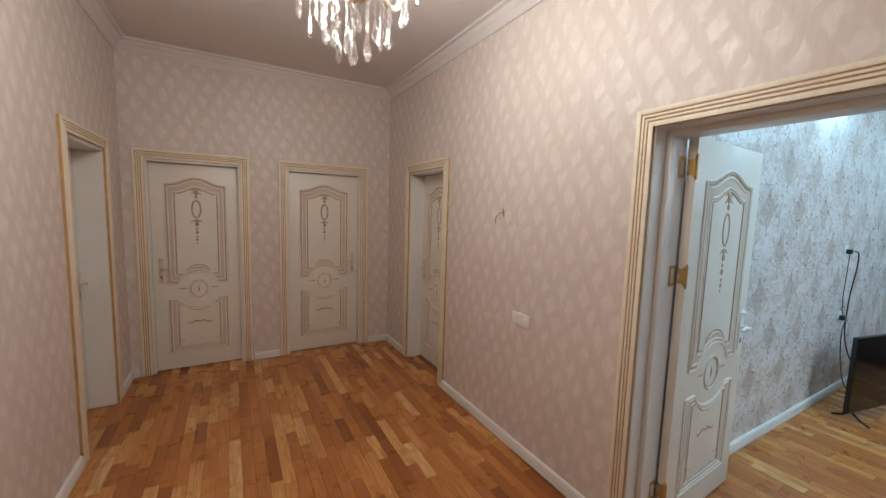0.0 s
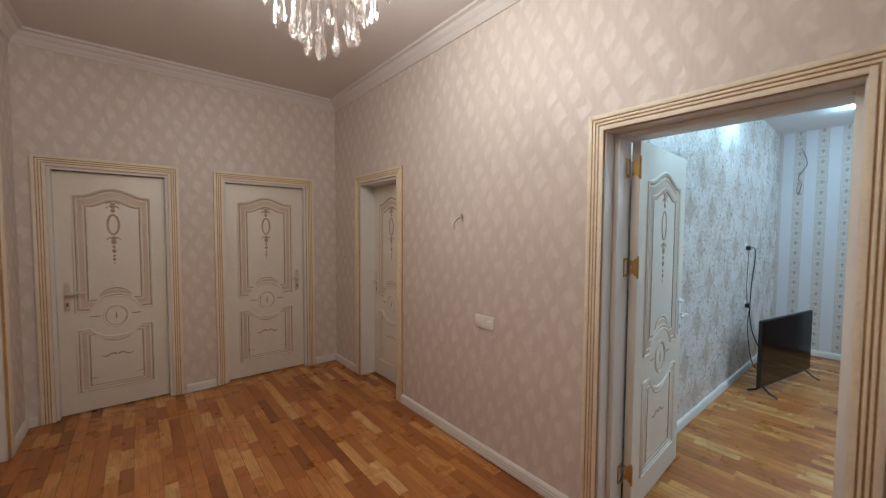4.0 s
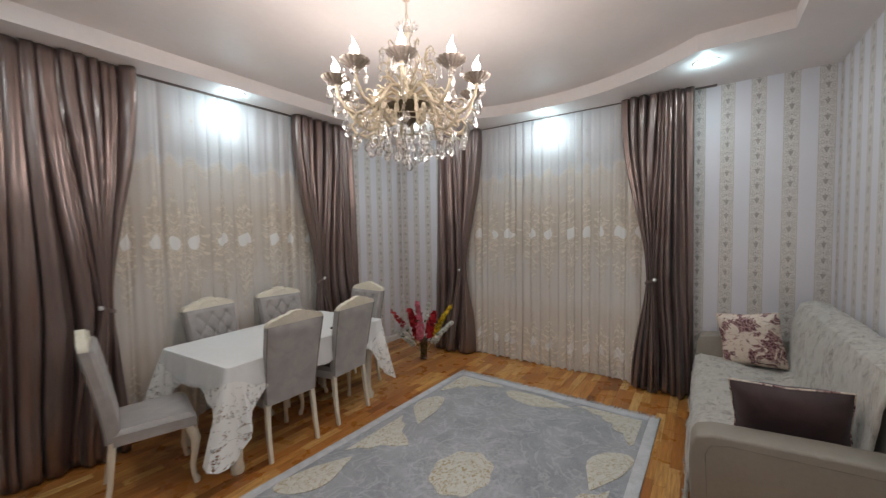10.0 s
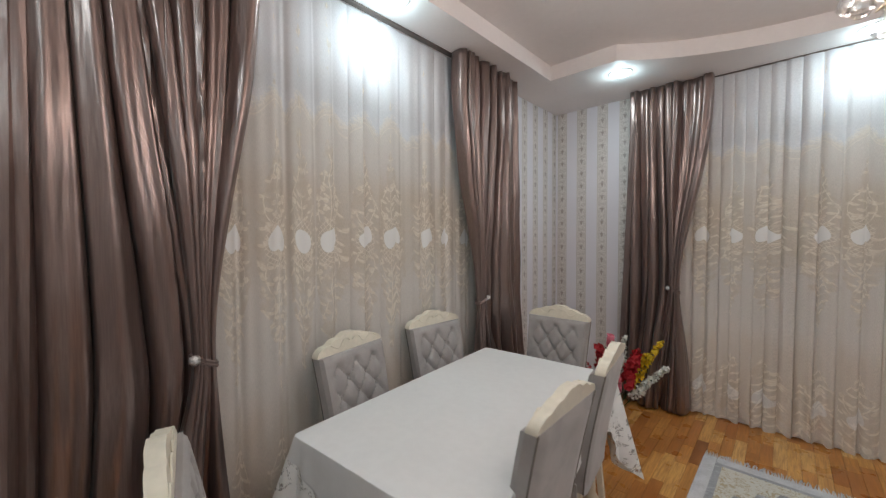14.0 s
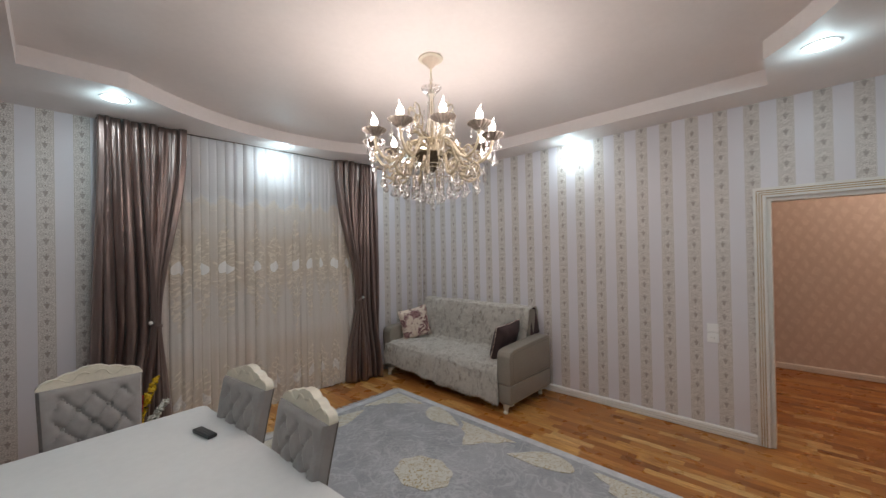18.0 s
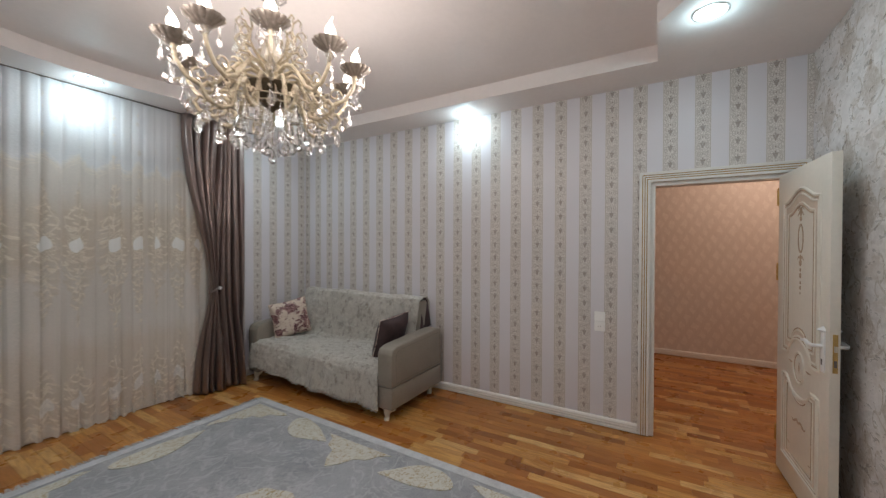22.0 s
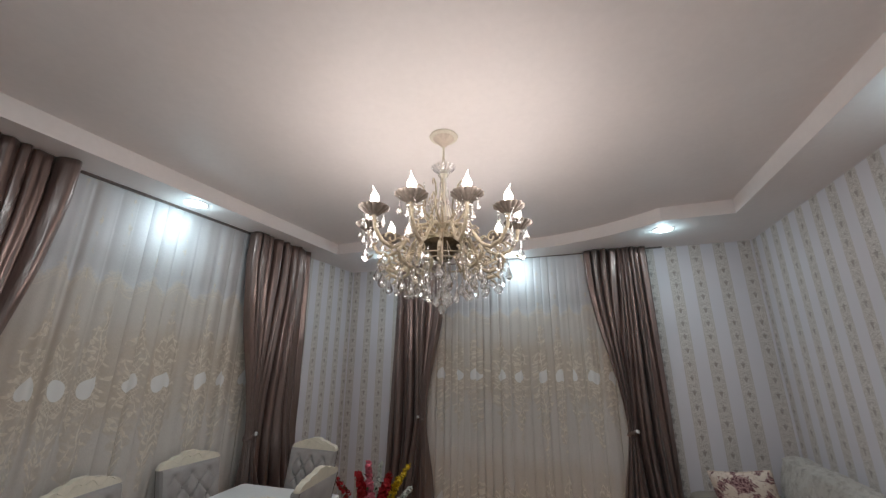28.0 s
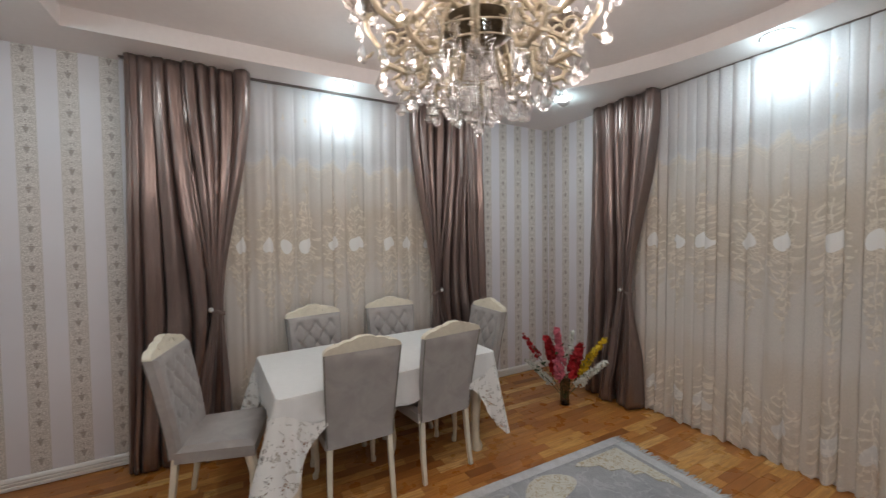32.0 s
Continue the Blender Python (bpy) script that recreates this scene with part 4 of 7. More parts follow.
def ornament(bm, x, z, y, size):
    """Carved spray: bud, oval loop, tail of small bells."""
    tube(bm, [(x + 0.026 * size * math.cos(a), y, z - 0.10 * size + 0.06 * size * math.sin(a)) for a in np.linspace(0, 2 * math.pi, 15)[:-1]], 0.006 * size, 6, closed=True)
    for dz, r in ((0.02, 0.017), (-0.015, 0.013), (-0.18, 0.012), (-0.205, 0.016), (-0.235, 0.009), (-0.26, 0.013), (-0.29, 0.008), (-0.312, 0.010), (-0.335, 0.006)):
        lathe(bm, [(0.0005, -r * size), (r * size * 0.8, -r * 0.5 * size), (r * size * 0.8, r * 0.5 * size), (0.0005, r * size)], 7, (x, y, z + dz * size))
    for s in (-1, 1):
        for dz in (0.0, 0.024, -0.19):
            tube(bm, [(x, y, z + dz * size), (x + s * 0.018 * size, y, z + (dz + 0.012) * size), (x + s * 0.032 * size, y, z + (dz - 0.002) * size)], [0.006 * size, 0.005 * size, 0.003 * size], 5)


def door_leaf(parent, w, h, handle_side, y_face=0.0, both=False, thick=0.042, name="door_leaf"):
    """A white lacquered leaf: x from -w/2 to w/2, face at y_face looking to -y."""
    leaf = part(name, boxes((-w / 2, w / 2, y_face, y_face + thick, 0.012, h), bevel=0.002), M_DOOR, parent, "white lacquered leaf with routed panels")
    faces = [(y_face, -1)] + ([(y_face + thick, 1)] if both else [])
    pw = w * 0.70
    mz = 0.81
    for yf, s in faces:
        up = panel_outline(pw, 0.865, 1.842, 0.068, 0.115)
        n = 18
        head = [(pw / 2 * (-1 + 2 * i / n), mz - 0.095 - 0.085 * max(0.0, 1 - ((-1 + 2 * i / n) / 0.62) ** 2) ** 0.5) for i in range(n + 1)]
        low = head + [(pw / 2, 0.175), (-pw / 2, 0.175)]
        for pts, mid in ((up, 1.36), (low, 0.44)):
            scale = lambda k: [(x * k, mid + (z - mid) * (1 - (1 - k) * 0.62)) for x, z in pts]
            a, b = scale(0.985), scale(0.70)
            bm = bmesh.new()
            va, vb = [bm.verts.new((x, yf + s * 0.0012, z)) for x, z in a], [bm.verts.new((x, yf + s * 0.0012, z)) for x, z in b]
            for i in range(len(a)):
                j = (i + 1) % len(a)
                bm.faces.new((va[i], va[j], vb[j], vb[i]))
            part("panel_band", bm, M_TAN, leaf, "tan-washed panel border")
            for k, r, m in ((1.0, 0.010, M_DOOR), (0.955, 0.0045, M_PATINA), (0.90, 0.007, M_DOOR), (0.745, 0.006, M_DOOR), (0.69, 0.0045, M_PATINA)):
                part("moulding", moulding_ring([(x * k, mid + (z - mid) * (1 - (1 - k) * 0.62)) for x, z in pts], r, yf + s * (0.0 if m is M_PATINA else -0.001)), m, leaf, "tan patina line" if m is M_PATINA else "")
        ring = [(0.082 * math.cos(a), mz + 0.095 * math.sin(a)) for a in np.linspace(0, 2 * math.pi, 29)[:-1]]
        part("medallion_ring", moulding_ring(ring, 0.008, yf), M_DOOR, leaf)
        part("medallion_line", moulding_ring([(x * 0.86, mz + (z - mz) * 0.86) for x, z in ring], 0.003, yf), M_PATINA, leaf, "tan patina line")
        bm = bmesh.new()
        ornament(bm, 0, 1.745, yf, 1.42)
        for v in bm.verts:
            v.co.y = yf + (v.co.y - yf) * 0.35
        part("carved_spray", bm, M_PATINA, leaf, "gold-brown carved spray")
        bm = bmesh.new()
        for a in (-1, 1):
            tube(bm, [(a * (0.005 + 0.02 * i), yf, 0.47 + 0.012 * math.sin(i * 1.25)) for i in range(6)], [0.008, 0.009, 0.007, 0.008, 0.006, 0.003], 6)
            tube(bm, [(a * 0.10, yf, mz + 0.010), (a * 0.13, yf, mz + 0.007), (a * 0.175, yf, mz + 0.010)], [0.002, 0.007, 0.002], 6)
            tube(bm, [(a * pw * 0.37, yf, 0.345), (a * pw * 0.355, yf, 0.29), (a * pw * 0.25, yf, 0.285)], [0.002, 0.005, 0.002], 6)
        tube(bm, [(0, yf, mz - 0.035), (0, yf, mz), (0, yf, mz + 0.035)], [0.002, 0.008, 0.002], 6)
        for v in bm.verts:
            v.co.y = yf + (v.co.y - yf) * 0.5
        part("carved_garland", bm, M_PATINA, leaf, "gold-brown carved garland")
        hx = handle_side * (w / 2 - 0.062)
        bm = bmesh.new()
        box(bm, hx - 0.021, hx + 0.021, min(yf, yf + s * 0.009), max(yf, yf + s * 0.009), 0.885, 1.105, bevel=0.004)
        lathe(bm, [(0.012, 0.0), (0.024, 0.012), (0.0005, 0.034)], 10, (hx, yf + s * 0.005, 1.098))
        plate = part("handle_plate", bm, M_PLASTIC if both else M_CHROME, leaf, "white handle plate" if both else "steel handle plate")
        bm = bmesh.new()
        tube(bm, [(hx, yf + s * 0.006, 1.025), (hx, yf + s * 0.048, 1.025), (hx - handle_side * 0.02, yf + s * 0.056, 1.027), (hx - handle_side * 0.075, yf + s * 0.054, 1.036), (hx - handle_side * 0.125, yf + s * 0.053, 1.026)], [0.010, 0.009, 0.010, 0.009, 0.007], 8)
        part("lever", bm, M_PLASTIC if both else M_CHROME, plate)
        bm = bmesh.new()
        box(bm, hx - 0.006, hx + 0.006, min(yf + s * 0.008, yf + s * 0.011), max(yf + s * 0.008, yf + s * 0.011), 0.925, 0.955)
        part("keyhole", bm, M_SEAM, plate)
    return leaf


def closed_door(name, m, w, h, handle_side, label, recess=0.06, backing=True):
    c = casing(name, w, h, m, label, M_RIB, 0.20)
    door_leaf(c, w - 0.046, h - 0.026, handle_side, recess)
    if backing:
        # added near-black sheet closing the opening, so gaps round the leaf stay dark
        part("rebate", boxes((-w / 2 + 0.02, w / 2 - 0.02, 0.19, 0.2, 0.006, h - 0.02)), M_DARK, c)
    c["category"] = "door"
    return c


far = lambda x: pose(x, HY1, 0, 0, 0, 0)
closed_door("door_1", far((-0.833 - 0.063) / 2), 0.770, DOOR_Z, -1, "closed white panelled door with tan patina in a ribbed casing")
closed_door("door_2", far((0.378 + 1.189) / 2), 0.811, DOOR_Z, 1, "closed white panelled door with tan patina and steel handle")
closed_door("door_3", pose(HX1, 3.3775, 0, 0, 0, -90), 0.751, DOOR_Z, -1, "closed white panelled door deep in its ribbed casing", 0.16)
closed_door("door_4", pose(HX0, 3.475, 0, 0, 0, 90), 0.786, DOOR_Z, 1, "closed white panelled door deep in its ribbed casing", 0.17)
# the living room's doorway: casing on both sides, and its open leaf
yd = (DOOR_Y0 + DOOR_Y1) / 2
casing("door_frame_hall_side", DOOR_Y1 - DOOR_Y0, LIVING_Z, pose(HX1, yd, 0, 0, 0, -90), "cream and gold ribbed casing round the open doorway", M_RIB, X0 - HX1, 0.088)
casing("door_frame_room_side", DOOR_Y1 - DOOR_Y0, LIVING_Z, pose(X0, yd, 0, 0, 0, 90), "white ribbed casing with gold grooves round the open doorway", M_WHITE, 0.0)
leaf_root = thing("door_5", (1.760, 1.037, 0), 3.1)
lw = 0.79
leaf = door_leaf(leaf_root, lw, 2.045, 1, -0.043, both=True)
leaf.matrix_basis = pose(lw / 2, 0, 0)
tagged(leaf_root, "open white panelled door with gold-brown carving and brass lock", "door", kind="structure")
part("lock_plate", boxes((lw - 0.001, lw + 0.003, -0.031, -0.011, 0.90, 1.10), bevel=0.001), M_BRASS, leaf_root, "brass lock plate in the edge")
part("latch", boxes((lw + 0.0025, lw + 0.012, -0.027, -0.015, 1.01, 1.04)), M_CHROME, leaf_root)
part("bolt", boxes((lw + 0.0025, lw + 0.005, -0.027, -0.015, 0.93, 0.965)), M_SEAM, leaf_root)
for hz in (0.24, 1.375, 1.90):
    bm = bmesh.new()
    tube(bm, [(-0.006, -0.046, hz - 0.050), (-0.006, -0.046, hz + 0.050)], 0.0065, 8)
    for s in (-1, 1):
        lathe(bm, [(0.0005, -0.006), (0.008, 0.0), (0.0005, 0.010)], 8, (-0.006, -0.046, hz + s * 0.055))
    hinge = part("hinge", bm, M_BRASS, leaf_root, "butterfly brass hinge")
    wing = [(-0.044, -0.05), (-0.030, -0.046), (-0.020, -0.034), (-0.006, -0.040), (-0.004, -0.022), (-0.014, 0.0), (-0.004, 0.022), (-0.006, 0.040), (-0.020, 0.034), (-0.030, 0.046), (-0.044, 0.05)]
    bm = bmesh.new()
    prism(bm, wing, 0.0, 0.002)
    bmesh.ops.transform(bm, matrix=Matrix(((0, 0, -1, -0.0004), (1, 0, 0, 0), (0, 1, 0, hz), (0, 0, 0, 1))), verts=bm.verts[:])
    bmesh.ops.recalc_face_normals(bm, faces=bm.faces[:])
    part("hinge_wing", bm, M_BRASS, hinge)
    part("frame_plate", boxes((-0.058, -0.052, 0.0030, 0.0068, hz - 0.05, hz + 0.05), (-0.052, -0.014, 0.0030, 0.0068, hz + 0.036, hz + 0.05), (-0.052, -0.014, 0.0030, 0.0068, hz - 0.05, hz - 0.036), (-0.014, -0.006, 0.0030, 0.0068, hz - 0.05, hz + 0.05)), M_BRASS, hinge)

# ---- windows behind the curtains ----
def window(name, m, w, z0, z1, label):
    root = thing(name)
    root.matrix_basis = m
    t = 0.06
    for nm, r in (("window_frame", (-w / 2, -w / 2 + t, 0.10, 0.16, z0, z1)), ("window_frame", (w / 2 - t, w / 2, 0.10, 0.16, z0, z1)), ("window_frame", (-w / 2 + t, w / 2 - t, 0.10, 0.16, z0, z0 + t)), ("window_frame", (-w / 2 + t, w / 2 - t, 0.10, 0.16, z1 - t, z1)), ("mullion", (-0.035, 0.035, 0.10, 0.16, z0 + t, z1 - t))):
        part(nm, boxes(r, bevel=0.004), M_WHITE, root)
    for s in (-1, 1):
        part("pane", boxes((min(s * 0.035, s * (w / 2 - t)), max(s * 0.035, s * (w / 2 - t)), 0.126, 0.134, z0 + t, z1 - t)), M_GLASS, root)
    part("shutter", boxes((-w / 2, w / 2, 0.20, 0.225, z0, z1)), M_SHUTTER, root, "closed pale roller shutter")
    part("window_sill", boxes((-w / 2, w / 2, 0.0, 0.10, z0 - 0.03, z0 + 0.002), bevel=0.004), M_WHITE, root)
    tagged(root, label, "window", kind="structure")


window("window_1", pose(X1, (WIN_A[0] + WIN_A[1]) / 2, 0, 0, 0, -90), WIN_A[1] - WIN_A[0], WIN_A[2], WIN_A[3], "white framed window, shutter down, behind a sheer curtain")
window("window_2", pose((WIN_B[0] + WIN_B[1]) / 2, Y0, 0, 0, 0, 180), WIN_B[1] - WIN_B[0], WIN_B[2], WIN_B[3], "white framed window, shutter down, behind a sheer curtain")

# ---- curtains ----
def smooth01(v):
    v = max(0.0, min(1.0, v))
    return v * v * (3 - 2 * v)


A_MAP = lambda along, depth, z: (6.275 - depth, along, z)
B_MAP = lambda along, depth, z: (along, -3.900 + depth, z)
A_SHEER = lambda along, depth, z: (6.338 - depth, along, z)
B_SHEER = lambda along, depth, z: (along, -3.922 + depth, z)
TIE_Z = 1.08


def drape(name, to, out_top, in_top, jewel, tie_in, foot_in, foot_out, seed, label):
    """A lined satin drape: its outer half hangs straight, its inner half is gathered into a tied bundle."""
    rnd = random.Random(seed)
    ph = [rnd.uniform(0, 6.28) for _ in range(8)]
    width = in_top - out_top
    share = 0.50
    middle = out_top + width * 0.50
    foot_mid = jewel + (foot_out - jewel) * 0.30

    def edges(count):
        w = [rnd.uniform(0.32, 2.5) for _ in range(count)]
        run = [0.0]
        for v in w:
            run.append(run[-1] + v / sum(w))
        return run

    FOLDS = 11
    top_edges, low_edges = edges(FOLDS), edges(FOLDS)
    height = [rnd.uniform(0.42, 1.0) for _ in range(FOLDS + 1)]
    skew = [rnd.uniform(-0.7, 0.7) for _ in range(FOLDS + 1)]

    def phase(s, run):
        i = min(FOLDS - 1, max(k for k in range(FOLDS) if run[k] <= s + 1e-9))
        return i + (s - run[i]) / (run[i + 1] - run[i])

    def wave(s, t):
        """Folds of uneven width, depth and lean that drift a little on their way down."""
        f = phase(s, top_edges) * (1 - t) + phase(s, low_edges) * t + 0.06 * math.sin(4 * t + ph[0])
        i = int(math.floor(f)) % (FOLDS + 1)
        a = f - math.floor(f)
        j = (i + 1) % (FOLDS + 1) if a > 0.5 else (i - 1) % (FOLDS + 1)
        b = smooth01(abs(a - 0.5) * 2) * 0.5
        h, k = height[i] * (1 - b) + height[j] * b, skew[i] * (1 - b) + skew[j] * b
        p = 2 * math.pi * a
        rise = math.sin((p + k * math.sin(p)) / 2)
        fine = 0.09 * math.sin(2.6 * 2 * math.pi * f + ph[2] + 3 * t) * rise
        return p, h * (2 * rise ** 1.1) - 1.0 + fine

    pinch = 0.036
    knot_mid = (jewel + tie_in) / 2
    side = math.copysign(1, width)

    def where(s, t, gathered):
        z = 2.863 - t * 2.85
        above = z > TIE_Z
        pull = smooth01((2.80 - z) / (2.80 - TIE_Z)) ** 1.15 if above else 1.0
        fall = smooth01((TIE_Z - z) / TIE_Z) ** 0.75 if not above else 0.0
        knot = pull ** 2.4 if above else 1 - smooth01((TIE_Z - z) / 0.60) * 0.75
        p, lift = wave(s, t)
        low = smooth01((0.75 - z) / 0.75)
        broad = math.sin(2 * math.pi * 2.3 * s + 2.2 * t + ph[5]) + 0.5 * math.sin(2 * math.pi * 4.1 * s - 3.0 * t + ph[6])
        lift += 0.42 * broad * smooth01((TIE_Z + 0.25 - z) / 0.9)
        lift += 0.10 * math.sin(23 * s + 11 * t + ph[3]) * math.sin(19 * t - 13 * s + ph[4])
        if not gathered:
            g = s / share
            a = out_top + (foot_out - out_top) * smooth01(t)
            b = middle + (knot_mid - middle) * pull + (foot_mid - knot_mid) * fall * 0.6
            deep = 0.066 * (0.85 + 0.30 * t + 0.20 * low)
            depth = 0.082 + 0.035 * low + deep * lift
            close = 1.0
        else:
            g = (s - share) / (1 - share)
            a = middle + (knot_mid - side * pinch - middle) * pull + (knot_mid + (foot_out - knot_mid) * 0.42 - knot_mid + side * pinch) * fall
            b = in_top + (knot_mid + side * pinch - in_top) * pull + (foot_in - knot_mid - side * pinch) * fall
            deep = 0.068 * (1 - 0.72 * knot) * (1 + 0.5 * low)
            depth = 0.080 + deep * lift + (0.022 + 0.026 * math.sin(math.pi * g)) * knot + 0.045 * fall * math.sin(math.pi * g)
            close = 1 - 0.85 * knot
        along = a + (b - a) * g - side * 0.016 * math.sin(p) * close
        crush = 0.018 * math.sin(17 * s + 14 * t + ph[7]) * smooth01((0.40 - z) / 0.4)
        return to(along, max(0.010, depth + crush), max(z, 0.008 + 0.010 * abs(math.sin(9 * s + ph[1]))))

    bm = bmesh.new()
    sheet(bm, lambda s, t: where(s * share, t, False), 150, 52)
    sheet(bm, lambda s, t: where(share + s * (1 - share), t, True), 150, 60)
    root = part(name, bm, M_DRAPE, None)
    mod = root.modifiers.new("thickness", "SOLIDIFY")
    mod.thickness = 0.004
    half, mid = pinch + 0.008, knot_mid
    for dz in (-0.006, 0.006):
        bm = bmesh.new()
        tube(bm, [to(mid + half * math.cos(a), 0.104 + 0.036 * math.sin(a), TIE_Z - 0.005 + dz - math.copysign(0.022, width) * math.cos(a)) for a in np.linspace(0, 2 * math.pi, 25)[:-1]], 0.008, 6, closed=True)
        part("tieback", bm, M_DRAPE, root, "satin tieback cord")
    bm = bmesh.new()
    c = Vector(to(mid - side * (half - 0.004), 0.139, TIE_Z + 0.012))
    bmesh.ops.create_icosphere(bm, subdivisions=2, radius=0.024, matrix=Matrix.Translation(c))
    ball = part("tieback_jewel", bm, M_CRYSTAL, root, "cut crystal ball on the tieback", smooth=False)
    bm = bmesh.new()
    bmesh.ops.create_icosphere(bm, subdivisions=1, radius=0.016, matrix=Matrix.Translation(c))
    part("jewel_core", bm, M_PLASTIC, ball, "white core", smooth=False)
    return tagged(root, label, "curtain", group="mauve satin drapes")


def voile(name, to, a0, a1, folds, seed, label):
    rnd = random.Random(seed)
    ph = [rnd.uniform(0, 6.28) for _ in range(5)]

    span = abs(a1 - a0)

    def turn(s, t):
        return 2 * math.pi * folds * s + 3.6 * math.sin(5 * s + ph[0]) + 2.2 * math.sin(17 * s + ph[3]) + 0.5 * math.sin(2 * t + ph[1])

    def where(s, t):
        z = 2.864 - t * (2.800 + 0.070 * abs(math.sin(math.pi * span * 11.0 * s + 2 * math.sin(9 * s))) + 0.012 * math.sin(11 * s + ph[2]))
        low = smooth01((t - 0.8) / 0.2)
        x = turn(s, t)
        w = math.sin(x + 0.6 * math.sin(x))
        tall = 0.55 + 0.45 * math.sin(7.3 * s + ph[1]) * math.sin(19.0 * s + ph[4])
        depth = 0.012 + (0.011 + 0.006 * t) * tall * (1 + w) + 0.0025 * math.sin(2 * math.pi * folds * 2.7 * s + ph[2] + t) * (0.4 + t) + 0.010 * low * (1 + math.sin(2 * math.pi * folds * 1.5 * s + ph[2]))
        return to(a0 + (a1 - a0) * s + 0.014 * math.cos(x), max(0.004, depth), z)

    bm = bmesh.new()
    sheet(bm, where, 340, 30, lambda s, t: (s * span * 1.35 + 0.10 * math.sin(8 * s + ph[4]) + 0.03 * math.sin(29 * s + ph[1]) + 0.010 * math.sin(turn(s, t)), 2.864 - t * 2.83))
    return tagged(part(name, bm, M_SHEER, None), label, "curtain", group="embroidered sheers")


LABEL_D = "mauve-brown satin drape gathered by a crystal tieback"
drape("drape", A_MAP, 0.0, -0.745, -0.43, -0.54, -0.56, 0.055, 1, LABEL_D + ", the widest one")
drape("drape", A_MAP, -2.885, -2.085, -2.37, -2.26, -2.24, -2.945, 2, LABEL_D + " by the far chairs")
drape("drape", B_MAP, 5.545, 4.935, 5.25, 5.125, 5.07, 5.64, 3, LABEL_D + " behind the flowers")
drape("drape", B_MAP, 2.715, 3.325, 2.995, 3.10, 3.215, 2.70, 4, LABEL_D + " beside the sofa")
voile("sheer_curtain", A_SHEER, -0.35, -2.65, 15, 5, "sheer cream curtain with champagne embroidery behind the dining table")
voile("sheer_curtain", B_SHEER, 5.40, 2.85, 26, 6, "sheer cream curtain with champagne embroidery and scalloped hem")
for nm, to, a0, a1 in (("curtain_track", A_MAP, 0.055, -2.95), ("curtain_track", B_MAP, 5.56, 2.545)):
    bm = bmesh.new()
    p, q = Vector(to(a0, -0.030, 2.860)), Vector(to(a1, 0.012, SOFFIT))
    box(bm, min(p.x, q.x), max(p.x, q.x), min(p.y, q.y), max(p.y, q.y), 2.860, SOFFIT - 0.0005, bevel=0.001)
    tagged(part(nm, bm, M_ROD, None), "dark bronze curtain track fixed under the soffit", "curtain track", group="curtain tracks")

# ---- rug ----
rug = thing("rug", (3.912, -1.692, 0.0), -0.9)
RW, RL = 1.97, 2.98
bm = bmesh.new()
box(bm, -RW / 2, RW / 2, -RL / 2, RL / 2, 0.001, 0.012, bevel=0.004)
part("rug_body", bm, M_RUG, rug, "mottled grey-blue pile")
for s in (-1, 1):
    part("side_band", boxes((min(s * (RW / 2 - 0.075), s * (RW / 2 - 0.004)), max(s * (RW / 2 - 0.075), s * (RW / 2 - 0.004)), -RL / 2 + 0.01, RL / 2 - 0.01, 0.010, 0.0135), bevel=0.001), M_FRINGE, rug, "paler plain border band")
    part("end_band", boxes((-RW / 2 + 0.08, RW / 2 - 0.08, min(s * (RL / 2 - 0.075), s * (RL / 2 - 0.004)), max(s * (RL / 2 - 0.075), s * (RL / 2 - 0.004)), 0.010, 0.0135), bevel=0.001), M_FRINGE, rug)
    rnd = random.Random(5 + s)
    bm = bmesh.new()
    for i in range(230):
        x = -RW / 2 + RW * (i + 0.5) / 230
        dx, l = rnd.uniform(-0.016, 0.016), rnd.uniform(0.05, 0.085)
        tube(bm, [(x, s * (RL / 2 - 0.004), 0.008), (x + dx * 0.4, s * (RL / 2 + l * 0.5), 0.006), (x + dx, s * (RL / 2 + l), 0.003)], [0.004, 0.0035, 0.0018], 4, cap=False)
    tagged(part("fringe", bm, M_FRINGE, rug, "white knotted fringe"), kind="stuff")


def leaf_shape(l, w, bend, tip, n=22):
    """A plump leaf: pointed at one end, with a curled tip."""
    pts = []
    for i in range(n):
        a = 2 * math.pi * i / n
        x = math.cos(a) * l / 2
        y = math.sin(a) * w / 2 * (1 - 0.55 * max(0.0, math.cos(a)) ** 2)
        pts.append((x + tip * max(0.0, math.cos(a)) ** 6, y + bend * (x / l) ** 2 * 4))
    return pts


def rug_motif(name, pts, m, material, label):
    bm = bmesh.new()
    prism(bm, pts, 0.0, 0.0065)
    bmesh.ops.transform(bm, matrix=m, verts=bm.verts[:])
    part(name, bm, material, rug, label)


